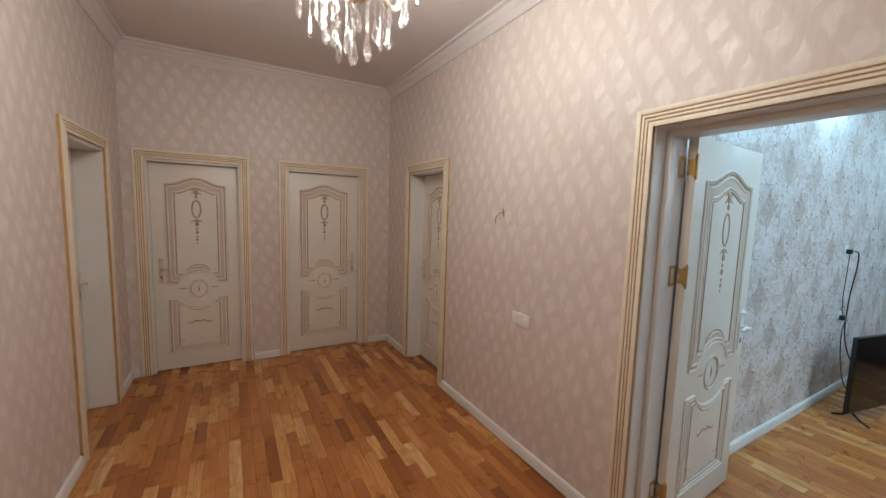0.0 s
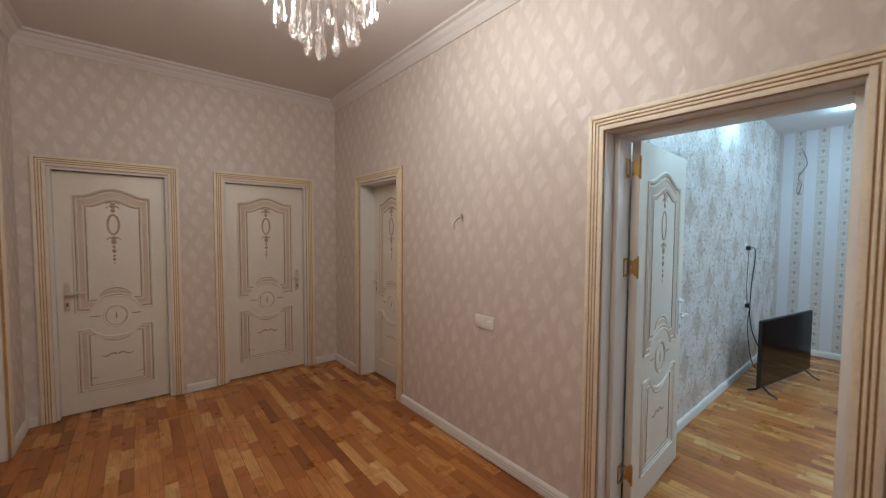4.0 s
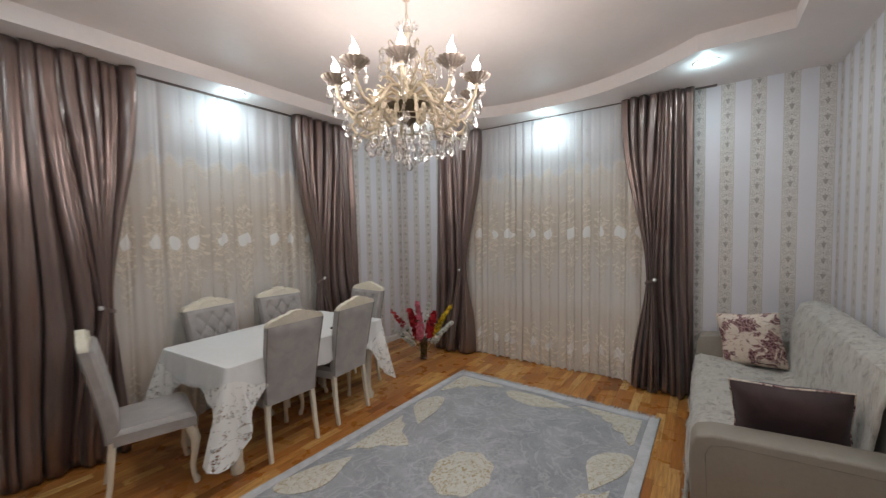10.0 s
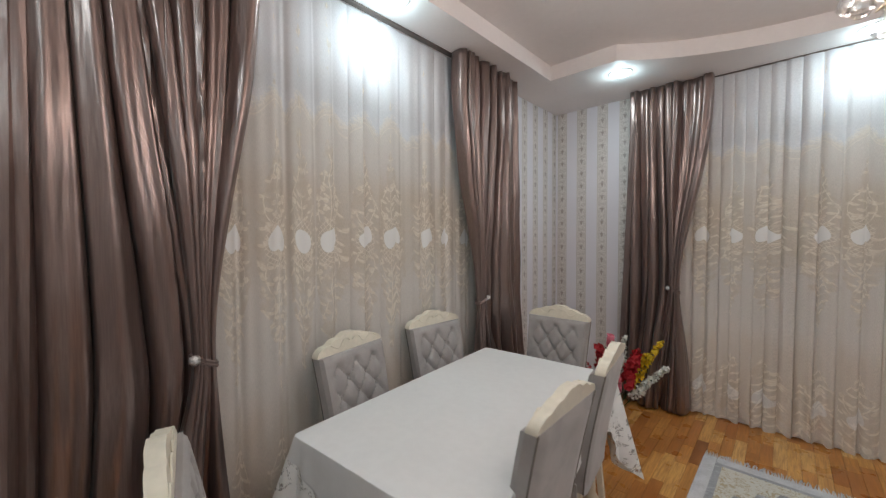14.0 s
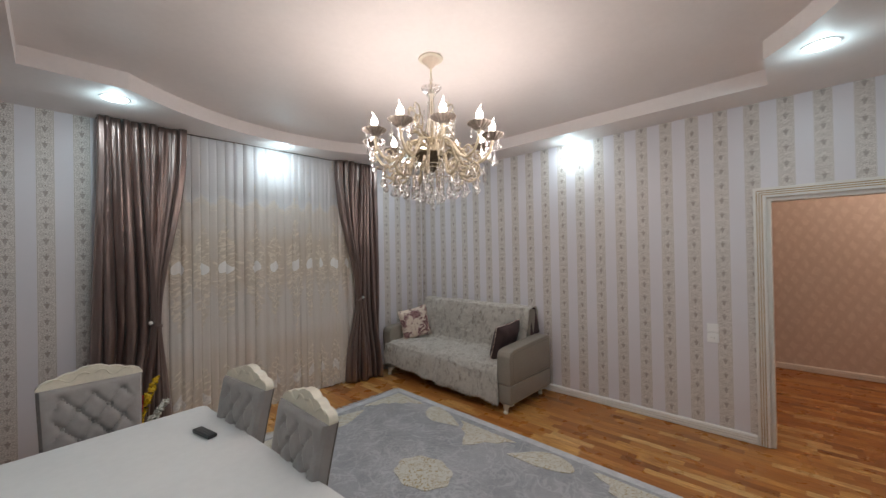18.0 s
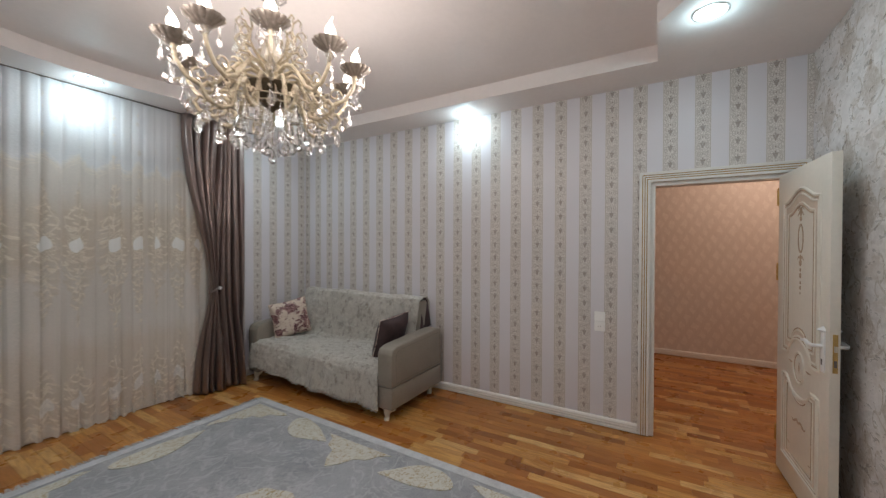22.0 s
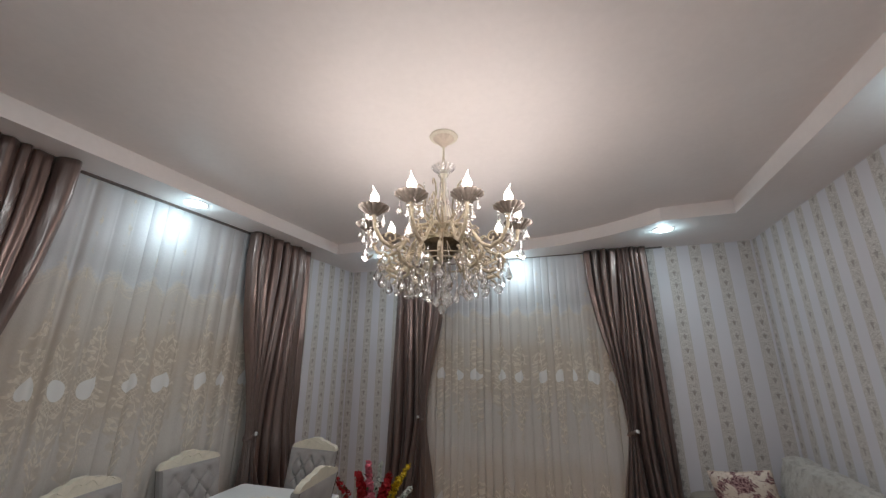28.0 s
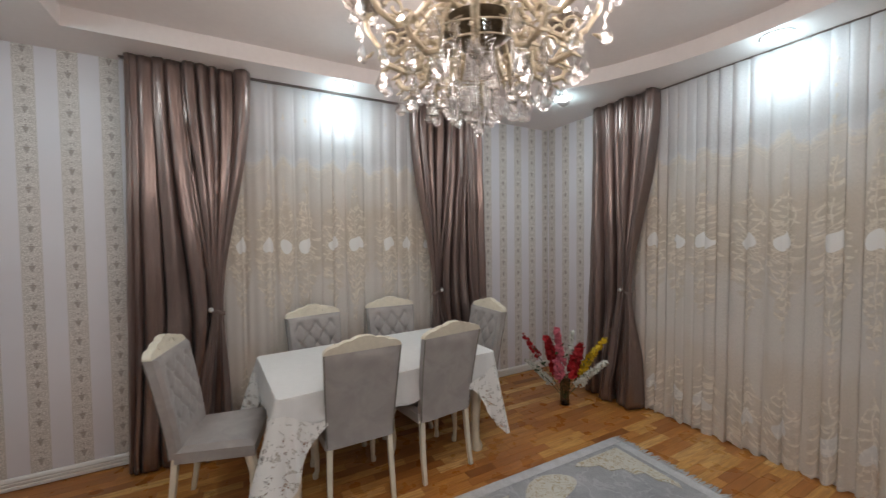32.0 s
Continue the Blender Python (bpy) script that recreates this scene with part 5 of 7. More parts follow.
CORNER = [(0, 0), (0.46, 0.0), (0.50, 0.03), (0.42, 0.05), (0.38, 0.09), (0.29, 0.09), (0.27, 0.16), (0.19, 0.18), (0.17, 0.27), (0.09, 0.29), (0.07, 0.36), (0.02, 0.44), (0.0, 0.40)]
TRI = [(-0.32, 0.0), (-0.24, 0.05), (-0.20, 0.13), (-0.11, 0.17), (-0.07, 0.26), (0.0, 0.34), (0.07, 0.26), (0.11, 0.17), (0.20, 0.13), (0.24, 0.05), (0.32, 0.0)]
for sx in (-1, 1):
    for sy in (-1, 1):
        pts = [(sx * (RW / 2 - 0.115 - x), sy * (RL / 2 - 0.115 - y)) for x, y in CORNER]
        rug_motif("corner_motif", pts if sx * sy > 0 else pts[::-1], Matrix.Translation((0, 0, 0.0105)), M_SCROLL, "raised cream corner with gold scrolls")
        rug_motif("leaf_motif", leaf_shape(0.47, 0.23, 0.05, 0.06), pose(sx * (RW / 2 - 0.225), sy * 0.59, 0.0105, 0, 0, -sy * 90 - sx * sy * 15), M_SCROLL, "raised cream leaf with gold scrolls")
    pts = [(sx * (RW / 2 - 0.150 - y), x * sx - 0.04) for x, y in TRI]
    rug_motif("side_motif", pts, Matrix.Translation((0, 0, 0.0105)), M_SCROLL, "raised cream triangle with gold scrolls")
    rug_motif("end_motif", leaf_shape(0.56, 0.22, 0.04, 0.07), pose(0.02, sx * (RL / 2 - 0.25), 0.0105, 0, 0, 90 - sx * 90), M_SCROLL, "raised cream leaf with gold scrolls")
oval = [(0.19 * math.cos(a) * (1 + 0.05 * math.cos(8 * a)), 0.24 * math.sin(a) * (1 + 0.05 * math.cos(8 * a))) for a in np.linspace(0, 2 * math.pi, 49)[:-1]]
rug_motif("medallion", oval, Matrix.Translation((0, 0, 0.0105)), M_GOLD_PILE, "raised golden scrolled medallion")
tagged(rug, "grey-blue area rug with cream and gold scroll motifs, fringed", "rug")


# ---- dining table ----
def rounded_rect(w, l, r, n=6):
    pts = []
    for cx, cy, a0 in ((w / 2 - r, l / 2 - r, 0), (-w / 2 + r, l / 2 - r, 90), (-w / 2 + r, -l / 2 + r, 180), (w / 2 - r, -l / 2 + r, 270)):
        for i in range(n + 1):
            a = radians(a0 + 90 * i / n)
            pts.append((cx + r * math.cos(a), cy + r * math.sin(a)))
    return pts


TX, TY, TW, TL, TZ, TT = 5.565, -1.507, 0.86, 1.48, 0.757, 4.3
table = thing("dining_table", (TX, TY, 0), TT)
bm = bmesh.new()
box(bm, -TW / 2 + 0.01, TW / 2 - 0.01, -TL / 2 + 0.01, TL / 2 - 0.01, TZ - 0.045, TZ - 0.006, bevel=0.012)
part("tabletop", bm, M_CREAM, table)
part("apron", boxes((-0.34, 0.34, -0.67, -0.645, TZ - 0.13, TZ - 0.045), (-0.34, 0.34, 0.645, 0.67, TZ - 0.13, TZ - 0.045), (-0.365, -0.34, -0.67, 0.67, TZ - 0.13, TZ - 0.045), (0.34, 0.365, -0.67, 0.67, TZ - 0.13, TZ - 0.045), bevel=0.003), M_CREAM, table)
for sx in (-1, 1):
    for sy in (-1, 1):
        bm = bmesh.new()
        x, y = sx * 0.325, sy * 0.645
        tube(bm, [(x, y, TZ - 0.05), (x + sx * 0.004, y + sy * 0.004, 0.62), (x + sx * 0.012, y + sy * 0.012, 0.52), (x + sx * 0.004, y + sy * 0.004, 0.36), (x - sx * 0.002, y - sy * 0.002, 0.18), (x, y, 0.07), (x + sx * 0.008, y + sy * 0.008, 0.03), (x + sx * 0.008, y + sy * 0.008, 0.0)],
             [0.048, 0.046, 0.044, 0.038, 0.033, 0.033, 0.044, 0.040], 10)
        part("leg", bm, M_CREAM, table)
tagged(table, "cream lacquered dining table under a white cloth", "table")

# the cloth: a smooth top, a skirt that hangs deeper at the corners, lace on the corners
rim = rounded_rect(TW + 0.012, TL + 0.012, 0.03, 5)
loop = []
for i, p in enumerate(rim):
    q = rim[(i + 1) % len(rim)]
    k = max(1, int((Vector(q) - Vector(p)).length / 0.022))
    loop += [tuple(Vector(p).lerp(Vector(q), j / k)) for j in range(k)]
length = [0.0]
for a, b in zip(loop, loop[1:] + loop[:1]):
    length.append(length[-1] + (Vector(b) - Vector(a)).length)


def cornerness(x, y):
    dx, dy = TW / 2 - abs(x), TL / 2 - abs(y)
    return math.exp(-((max(dx, dy)) / 0.14) ** 1.6)


def outward(i):
    a, b = Vector(loop[i - 1]), Vector(loop[(i + 1) % len(loop)])
    d = (b - a).normalized()
    return Vector((d.y, -d.x))


def hang(i, t, d0, d1, tail=0.0):
    """A point of the skirt, t from 0 to 1 between the drops d0 and d1."""
    i %= len(loop)
    x, y = loop[i]
    c = cornerness(x, y)
    drop0, drop1 = d0(c, length[i]), d1(c, length[i])
    drop = drop0 + (drop1 - drop0) * t
    o = outward(i)
    wave = 0.012 * math.sin(length[i] * 21) + 0.008 * math.sin(length[i] * 47 + 1)
    c2 = c * c
    flare = (0.012 + 0.045 * c2) * drop / 0.3 + max(0.0, wave) * drop / 0.3 + 0.04 * c2 * math.sin(length[i] * 60) * drop / 0.3
    return Vector((x, y, TZ - drop)) + Vector((o.x, o.y, 0)) * (0.002 + 0.003 * tail + max(0.0, flare))


cloth_low = lambda c, l: 0.200 - 0.12 * c + 0.012 * math.sin(l * 9) + 0.008 * math.sin(l * 31)
lace_low = lambda c, l: 0.199 + 0.36 * c ** 1.2 + 0.012 * math.sin(l * 9) + 0.008 * math.sin(l * 31) * (1 - c) + 0.012 * c * abs(math.sin(l * 70))
cloth = thing("tablecloth", (TX, TY, 0), TT)
bm = bmesh.new()
n = len(loop)
top = bm.faces.new([bm.verts.new((x, y, TZ)) for x, y in loop])
bmesh.ops.inset_region(bm, faces=[top], thickness=0.06, depth=0.0)
bm2 = bmesh.new()
sheet(bm2, lambda s, t: hang(int(round(s * n)), t, lambda c, l: -0.0, cloth_low), n, 8)
me_tmp = bpy.data.meshes.new("tmp")
bm2.to_mesh(me_tmp)
bm2.free()
bm.from_mesh(me_tmp)
bpy.data.meshes.remove(me_tmp)
bmesh.ops.remove_doubles(bm, verts=bm.verts[:], dist=0.0025)
body = part("cloth", bm, M_CLOTH, cloth, "smooth white cloth")
mod = body.modifiers.new("thickness", "SOLIDIFY")
mod.thickness, mod.offset = 0.002, -1
bm = bmesh.new()
sheet(bm, lambda s, t: hang(int(round(s * n)), t, lambda c, l: cloth_low(c, l) - 0.010, lace_low, 1.0), n, 8, lambda s, t: (s * length[-1], t * (0.04 + 0.3 * cornerness(*loop[int(round(s * n)) % n]))))
part("lace_edge", bm, M_LACE, cloth, "openwork white lace corners and hem")
tagged(cloth, "white tablecloth with lace corners hanging over the table", "tablecloth")


# ---- chairs ----
def lean(z):
    return -0.185 - 0.105 * max(0.0, (z - 0.42) / 0.6) ** 1.3


def build_chair():
    root = thing("dining_chair")
    bm = bmesh.new()
    hw = lambda z: 0.198 + 0.024 * max(0.0, min(1.0, (z - 0.42) / 0.55))

    def tuft(x, z):
        d = 9.0
        for r in range(5):
            for c in range(5):
                bx, bz = (c - 2) * 0.124 + (0.062 if r % 2 else 0), 0.60 + r * 0.078
                d = min(d, math.hypot(x - bx, (z - bz)))
        u, v = x / 0.124, (z - 0.60) / 0.156
        c1, c2 = abs((u + v + 0.5) % 1 - 0.5), abs((u - v + 0.5) % 1 - 0.5)
        crease = math.exp(-(c1 / 0.09) ** 2) + math.exp(-(c2 / 0.09) ** 2)
        fade = smooth01((z - 0.53) / 0.06) * smooth01((0.95 - z) / 0.06) * smooth01((0.185 - abs(x)) / 0.04)
        return -fade * (0.016 * min(1.0, crease) + 0.016 * math.exp(-(d / 0.014) ** 2))

    def front(s, t):
        z = 0.43 + 0.54 * t
        x = (2 * s - 1) * hw(z)
        edge = min(1.0, (1 - abs(2 * s - 1)) / 0.10, (1 - t) / 0.05 + 0.15)
        return (x, lean(z) + 0.035 + 0.026 * math.sqrt(max(0.0, 1 - (1 - edge) ** 2)) + tuft(x, z), z)

    sheet(bm, front, 36, 44)
    back = bmesh.new()

    def rear(s, t):
        z = 0.40 + 0.57 * t
        x = (1 - 2 * s) * hw(z)
        edge = min(1.0, (1 - abs(2 * s - 1)) / 0.10, (1 - t) / 0.06)
        return (x, lean(z) - 0.006 - 0.012 * math.sqrt(max(0.0, 1 - (1 - edge) ** 2)), z)

    sheet(back, rear, 12, 14)
    part("backrest", bm, M_VELVET, root, "button-tufted grey velvet back")
    part("back_panel", back, M_VELVET, root, "plain grey velvet rear panel")
    bm = bmesh.new()
    for s in (-1, 1):
        sheet(bm, lambda a, t, s=s: (s * hw(0.41 + 0.56 * t) * (1.0), lean(0.41 + 0.56 * t) + (0.037 - 0.043 * a if s > 0 else -0.006 + 0.043 * a), 0.41 + 0.56 * t), 3, 12)
    sheet(bm, lambda a, t: ((2 * a - 1) * 0.222, lean(0.97) - 0.007 + 0.058 * t, 0.9695), 4, 2)
    part("side_band", bm, M_VELVET, root)
    for s in (-1, 1):
        bm = bmesh.new()
        tube(bm, [(s * hw(0.41 + 0.56 * t), lean(0.41 + 0.56 * t) - 0.008, 0.41 + 0.56 * t) for t in np.linspace(0, 1, 10)], 0.0035, 5)
        part("piping", bm, M_SEAM, root, "dark piping along the back edge")
    for r in range(5):
        for c in range(5):
            x, z = (c - 2) * 0.124 + (0.062 if r % 2 else 0), 0.60 + r * 0.078
            if abs(x) < 0.17:
                bm = bmesh.new()
                lathe(bm, [(0.009, 0.0), (0.008, 0.004), (0.0005, 0.006)], 8)
                bmesh.ops.transform(bm, matrix=pose(x, lean(z) + 0.040, z, -90), verts=bm.verts[:])
                part("button", bm, M_VELVET, root)
    # carved crown
    def crown_top(x):
        u = abs(x) / 0.225
        return 0.985 + 0.070 * (1 - u) ** 0.8 + 0.008 * abs(math.sin(u * 3.6 * math.pi / 1.2)) - 0.008 * (u > 0.97)

    bm = bmesh.new()
    xs = np.linspace(-0.225, 0.225, 37)
    tilt = -0.20
    pts = [(x, 0.968) for x in (-0.225, 0.225)]
    poly = [(float(x), crown_top(float(x))) for x in xs[::-1]]
    ring_f, ring_b = [], []
    for x, z in [(-0.225, 0.968), (0.225, 0.968)] + poly:
        y = lean(0.97) + (z - 0.97) * tilt
        ring_f.append(bm.verts.new((x, y + 0.036, z)))
        ring_b.append(bm.verts.new((x, y - 0.006, z)))
    k = len(ring_f)
    bm.faces.new(ring_f)
    bm.faces.new(ring_b[::-1])
    for i in range(k):
        bm.faces.new((ring_f[i], ring_b[i], ring_b[(i + 1) % k], ring_f[(i + 1) % k]))
    bmesh.ops.recalc_face_normals(bm, faces=bm.faces[:])
    crown = part("crown", bm, M_CREAM, root, "scalloped cream crown rail")
    bm = bmesh.new()
    for s in (-1, 1):
        tube(bm, [(s * (0.01 + 0.016 * i), lean(0.97) + 0.037 - 0.2 * 0.035, 1.005 + 0.014 * math.sin(i * 0.9) + (0.012 if i < 4 else 0)) for i in range(12)], 0.0035, 5)
    part("crown_carving", bm, M_CREAM, crown)
    # seat
    bm = bmesh.new()

    def seat(s, t):
        a, b = 2 * s - 1, t
        e = max(0.0, 1 - min(1 - abs(a), b * 1.0, (1 - b)) / 0.11)
        w = 0.205 + 0.025 * b
        return (a * w, -0.165 + 0.405 * b, 0.475 - 0.030 * e * e + 0.008 * math.cos(a * 1.5) * math.sin(math.pi * b))

    sheet(bm, seat, 20, 20)
    part("seat", bm, M_VELVET, root, "padded grey velvet seat")
    bm = bmesh.new()
    low = [(-0.205, -0.165), (0.205, -0.165), (0.23, 0.24), (-0.23, 0.24)]
    prism(bm, low, 0.385, 0.446)
    part("seat_frame", bm, M_VELVET, root)
    for s in (-1, 1):
        bm = bmesh.new()
        tube(bm, [(s * 0.185, 0.20, 0.40), (s * 0.192, 0.212, 0.36), (s * 0.205, 0.232, 0.29), (s * 0.200, 0.225, 0.21), (s * 0.190, 0.212, 0.12), (s * 0.192, 0.216, 0.05), (s * 0.200, 0.228, 0.02), (s * 0.200, 0.228, 0.0)],
             [0.030, 0.031, 0.029, 0.022, 0.017, 0.015, 0.020, 0.018], 9)
        part("front_leg", bm, M_CREAM, root, "cream cabriole leg")
        bm = bmesh.new()
        tube(bm, [(s * 0.180, -0.165, 0.41), (s * 0.184, -0.175, 0.30), (s * 0.188, -0.190, 0.15), (s * 0.190, -0.215, 0.0)], [0.022, 0.021, 0.019, 0.017], 4)
        part("rear_leg", bm, M_CREAM, root, "cream square rear leg")
    return tagged(root, "grey velvet dining chair with tufted back and cream crown", "chair", group="chairs round the table")


first = build_chair()
first.matrix_basis = pose(5.928, -1.212, 0, 0, 0, 100.5)
CHAIRS = ((5.968, -1.835, 86), (5.668, -2.312, 1), (5.292, -1.250, -90), (5.335, -1.825, -83), (5.56, -0.508, 167))
for x, y, a in CHAIRS:
    copy_thing(first, pose(x, y, 0, 0, 0, a))

# ---- sofa: local x to the front, y along its length ----
SY0, SY1 = -3.80, -1.725
sofa = thing("sofa", (1.80, (SY0 + SY1) / 2, 0))
L = (SY1 - SY0) / 2
bm = bmesh.new()
box(bm, 0.03, 0.80, -L + 0.165, L - 0.165, 0.14, 0.34, bevel=0.012)
part("base", bm, M_LEATHER, sofa)
bm = bmesh.new()
box(bm, 0.10, 0.84, -L + 0.168, L - 0.168, 0.335, 0.445, bevel=0.035)
part("seat", bm, M_LEATHER, sofa)
bm = bmesh.new()
vs = box(bm, 0.02, 0.22, -L + 0.17, L - 0.17, 0.34, 0.975, bevel=0.045)
for v in bm.verts:
    v.co.x += -0.02 * (v.co.z - 0.4) + 0.05 * max(0, 0.6 - v.co.z)
part("backrest", bm, M_LEATHER, sofa)


def arm(s):
    y0, y1 = (L - 0.16, L) if s > 0 else (-L, -L + 0.16)
    bm = bmesh.new()
    prof = [(0.02, 0.30), (0.865, 0.30), (0.872, 0.51), (0.868, 0.592), (0.845, 0.635), (0.78, 0.655), (0.40, 0.676), (0.10, 0.685), (0.03, 0.675)]
    a = [bm.verts.new((x, y0, z)) for x, z in prof]
    b = [bm.verts.new((x, y1, z)) for x, z in prof]
    k = len(prof)
    bm.faces.new(a)
    bm.faces.new(b[::-1])
    for i in range(k):
        bm.faces.new((a[i], b[i], b[(i + 1) % k], a[(i + 1) % k]))
    bmesh.ops.recalc_face_normals(bm, faces=bm.faces[:])
    bmesh.ops.bevel(bm, geom=bm.edges[:], offset=0.013, segments=3, profile=0.5, affect="EDGES")
    piece = part("arm", bm, M_LEATHER, sofa, "padded greige leatherette arm")
    yo = y1 if s > 0 else y0
    bm = bmesh.new()
    ring = [(0.06, 0.33), (0.80, 0.33), (0.81, 0.56), (0.79, 0.605), (0.72, 0.622), (0.06, 0.645)]
    tube(bm, [(x, yo, z) for x, z in ring], 0.0022, 5, closed=True)
    part("seam", bm, M_STITCH, piece, "stitched seam")
    for x in (0.28, 0.55):
        bm = bmesh.new()
        lathe(bm, [(0.012, 0), (0.010, 0.004), (0.0005, 0.006)], 9)
        bmesh.ops.transform(bm, matrix=pose(x, yo - s * 0.002, 0.52, -90 * s), verts=bm.verts[:])
        part("button", bm, M_LEATHER, piece)
    bm = bmesh.new()
    box(bm, 0.02, 0.862, min(yo, yo - s * 0.157), max(yo, yo - s * 0.157), 0.105, 0.298, bevel=0.014)
    part("arm_base", bm, M_LEATHER, sofa)


arm(1)
arm(-1)
for x in (0.10, 0.80):
    for s in (-1, 1):
        bm = bmesh.new()
        y = s * (L - 0.085)
        tube(bm, [(x, y, 0.115), (x + 0.006, y, 0.085), (x + 0.026, y, 0.055), (x + 0.020, y, 0.028), (x + 0.030, y, 0.008), (x + 0.030, y, 0.0)], [0.050, 0.044, 0.026, 0.020, 0.026, 0.024], 8)
        for a in (-1, 1):
            tube(bm, [(x + 0.01, y + a * 0.02, 0.098), (x + 0.01, y + a * 0.05, 0.088), (x + 0.01, y + a * 0.068, 0.096), (x + 0.01, y + a * 0.085, 0.104)], [0.016, 0.014, 0.010, 0.006], 6)
        part("foot", bm, M_CREAM, sofa, "carved cream scroll foot")
tagged(sofa, "greige leatherette two-seat sofa on carved cream feet", "sofa")

# furry throw over back, seat and front
PROFILE = [(0.0, 0.80), (-0.008, 0.93), (0.035, 0.995), (0.12, 1.008), (0.205, 0.985), (0.245, 0.86), (0.265, 0.62), (0.285, 0.50), (0.33, 0.472), (0.50, 0.470), (0.72, 0.478), (0.83, 0.468), (0.872, 0.42), (0.885, 0.30), (0.892, 0.15)]
run = [0.0]
for a, b in zip(PROFILE, PROFILE[1:]):
    run.append(run[-1] + math.hypot(b[0] - a[0], b[1] - a[1]))


def throw_at(s, t):
    d = t * run[-1]
    i = max(k for k in range(len(run) - 1) if run[k] <= d + 1e-9)
    f = (d - run[i]) / (run[i + 1] - run[i])
    x, z = (PROFILE[i][j] + f * (PROFILE[i + 1][j] - PROFILE[i][j]) for j in (0, 1))
    front = smooth01((t - 0.72) / 0.28)
    y0, y1 = -L + 0.06 + 0.11 * (1 - smooth01((t - 0.45) / 0.1)), L - 0.180 + 0.02 * (1 - smooth01((t - 0.3) / 0.1)) + 0.045 * front
    y = y0 + (y1 - y0) * s
    n = noise.noise(Vector((y * 5, t * 9, 1.7))) * 0.020 + noise.noise(Vector((y * 22, t * 40, 4.0))) * 0.010
    hem = front * (0.050 * y + 0.015 + 0.012 * math.sin(y * 5 + 1) + 0.006 * math.sin(y * 17) + 0.02 * noise.noise(Vector((y * 3, 0, 9))) + 0.006 * math.sin(y * 120)) * -1
    ripple = front * 0.011 * math.sin(y * 19 + 2 * math.sin(y * 5))
    return (x + max(0, n) + ripple, y, max(0.09, z + n + hem))


bm = bmesh.new()
sheet(bm, throw_at, 150, 110)
throw = part("throw_blanket", bm, M_FUR, None)
throw.matrix_basis = pose(1.80, (SY0 + SY1) / 2, 0)
mod = throw.modifiers.new("thickness", "SOLIDIFY")
mod.thickness, mod.offset = 0.014, 1
bm = bmesh.new()
for i in range(170):
    s = (i + 0.5) / 170
    p = Vector(throw_at(s, 1.0))
    lathe(bm, [(0.0005, -0.007), (0.007, 0), (0.0005, 0.007)], 6, (p.x + 0.008, p.y, p.z - 0.004))
tagged(part("scalloped_hem", bm, M_FUR, throw), kind="stuff")
bm = bmesh.new()
sheet(bm, lambda s, t: (0.01 + 0.16 * t, L - 0.20 + 0.05 * s * (1 - 0.6 * t) + 0.01 * math.sin(9 * t), 0.985 - 0.30 * s - 0.05 * t * s + 0.01 * math.sin(7 * t)), 10, 8)
flap = part("lining_flap", bm, M_PLUM, throw, "plum-brown lining folded over the back corner")
mod = flap.modifiers.new("thickness", "SOLIDIFY")
mod.thickness = 0.01
tagged(throw, "grey-beige patterned furry throw covering the sofa", "throw")


def cushion(name, material, size, m, label, piping):
    bm = bmesh.new()

    def side(z):
        def at(s, t):
            a, b = 2 * s - 1, 2 * t - 1
            pinch = 1 - 0.07 * (1 - abs(a)) * abs(b) ** 3
            pinch2 = 1 - 0.07 * (1 - abs(b)) * abs(a) ** 3
            h = 0.075 * (max(0.0, 1 - a ** 4) * max(0.0, 1 - b ** 4)) ** 0.6
            h += 0.006 * noise.noise(Vector((a * 3, b * 3, z)))
            return (a * size / 2 * pinch2, b * size / 2 * pinch, z * max(0.0, h))
        return at

    sheet(bm, side(1), 22, 22)
    sheet(bm, side(-1), 22, 22)
    bmesh.ops.remove_doubles(bm, verts=bm.verts[:], dist=0.0005)
    bmesh.ops.recalc_face_normals(bm, faces=bm.faces[:])
    ob = part(name, bm, material, None)
    ob.matrix_basis = m
    ring = [(Vector(side(0)(s, t))) for s, t in [(i / 14, 0) for i in range(14)] + [(1, i / 14) for i in range(14)] + [(1 - i / 14, 1) for i in range(14)] + [(0, 1 - i / 14) for i in range(14)]]
    bm = bmesh.new()
    tube(bm, ring, 0.005, 5, closed=True)
    part("piping", bm, piping, ob)
    return tagged(ob, label, "cushion", group="sofa cushions")


def frame_of(u, v, c):
    u, v = Vector(u).normalized(), Vector(v)
    v = (v - u * v.dot(u)).normalized()
    w = u.cross(v)
    m = Matrix((u, v, w)).transposed().to_4x4()
    return Matrix.Translation(c) @ m


cushion("floral_cushion", M_FLORAL, 0.42, frame_of((-0.40, 0.16, 0.08), (0.08, -0.06, 0.42), (2.31, -3.53, 0.680)), "cream cushion printed with plum roses against the arm", M_FLORAL)
cushion("plum_cushion", M_PLUM, 0.43, frame_of((-0.42, 0.02, 0.03), (0.06, 0.13, 0.40), (2.285, -2.040, 0.655)), "plum-brown velvet cushion leaning on the sofa arm", M_FLORAL)

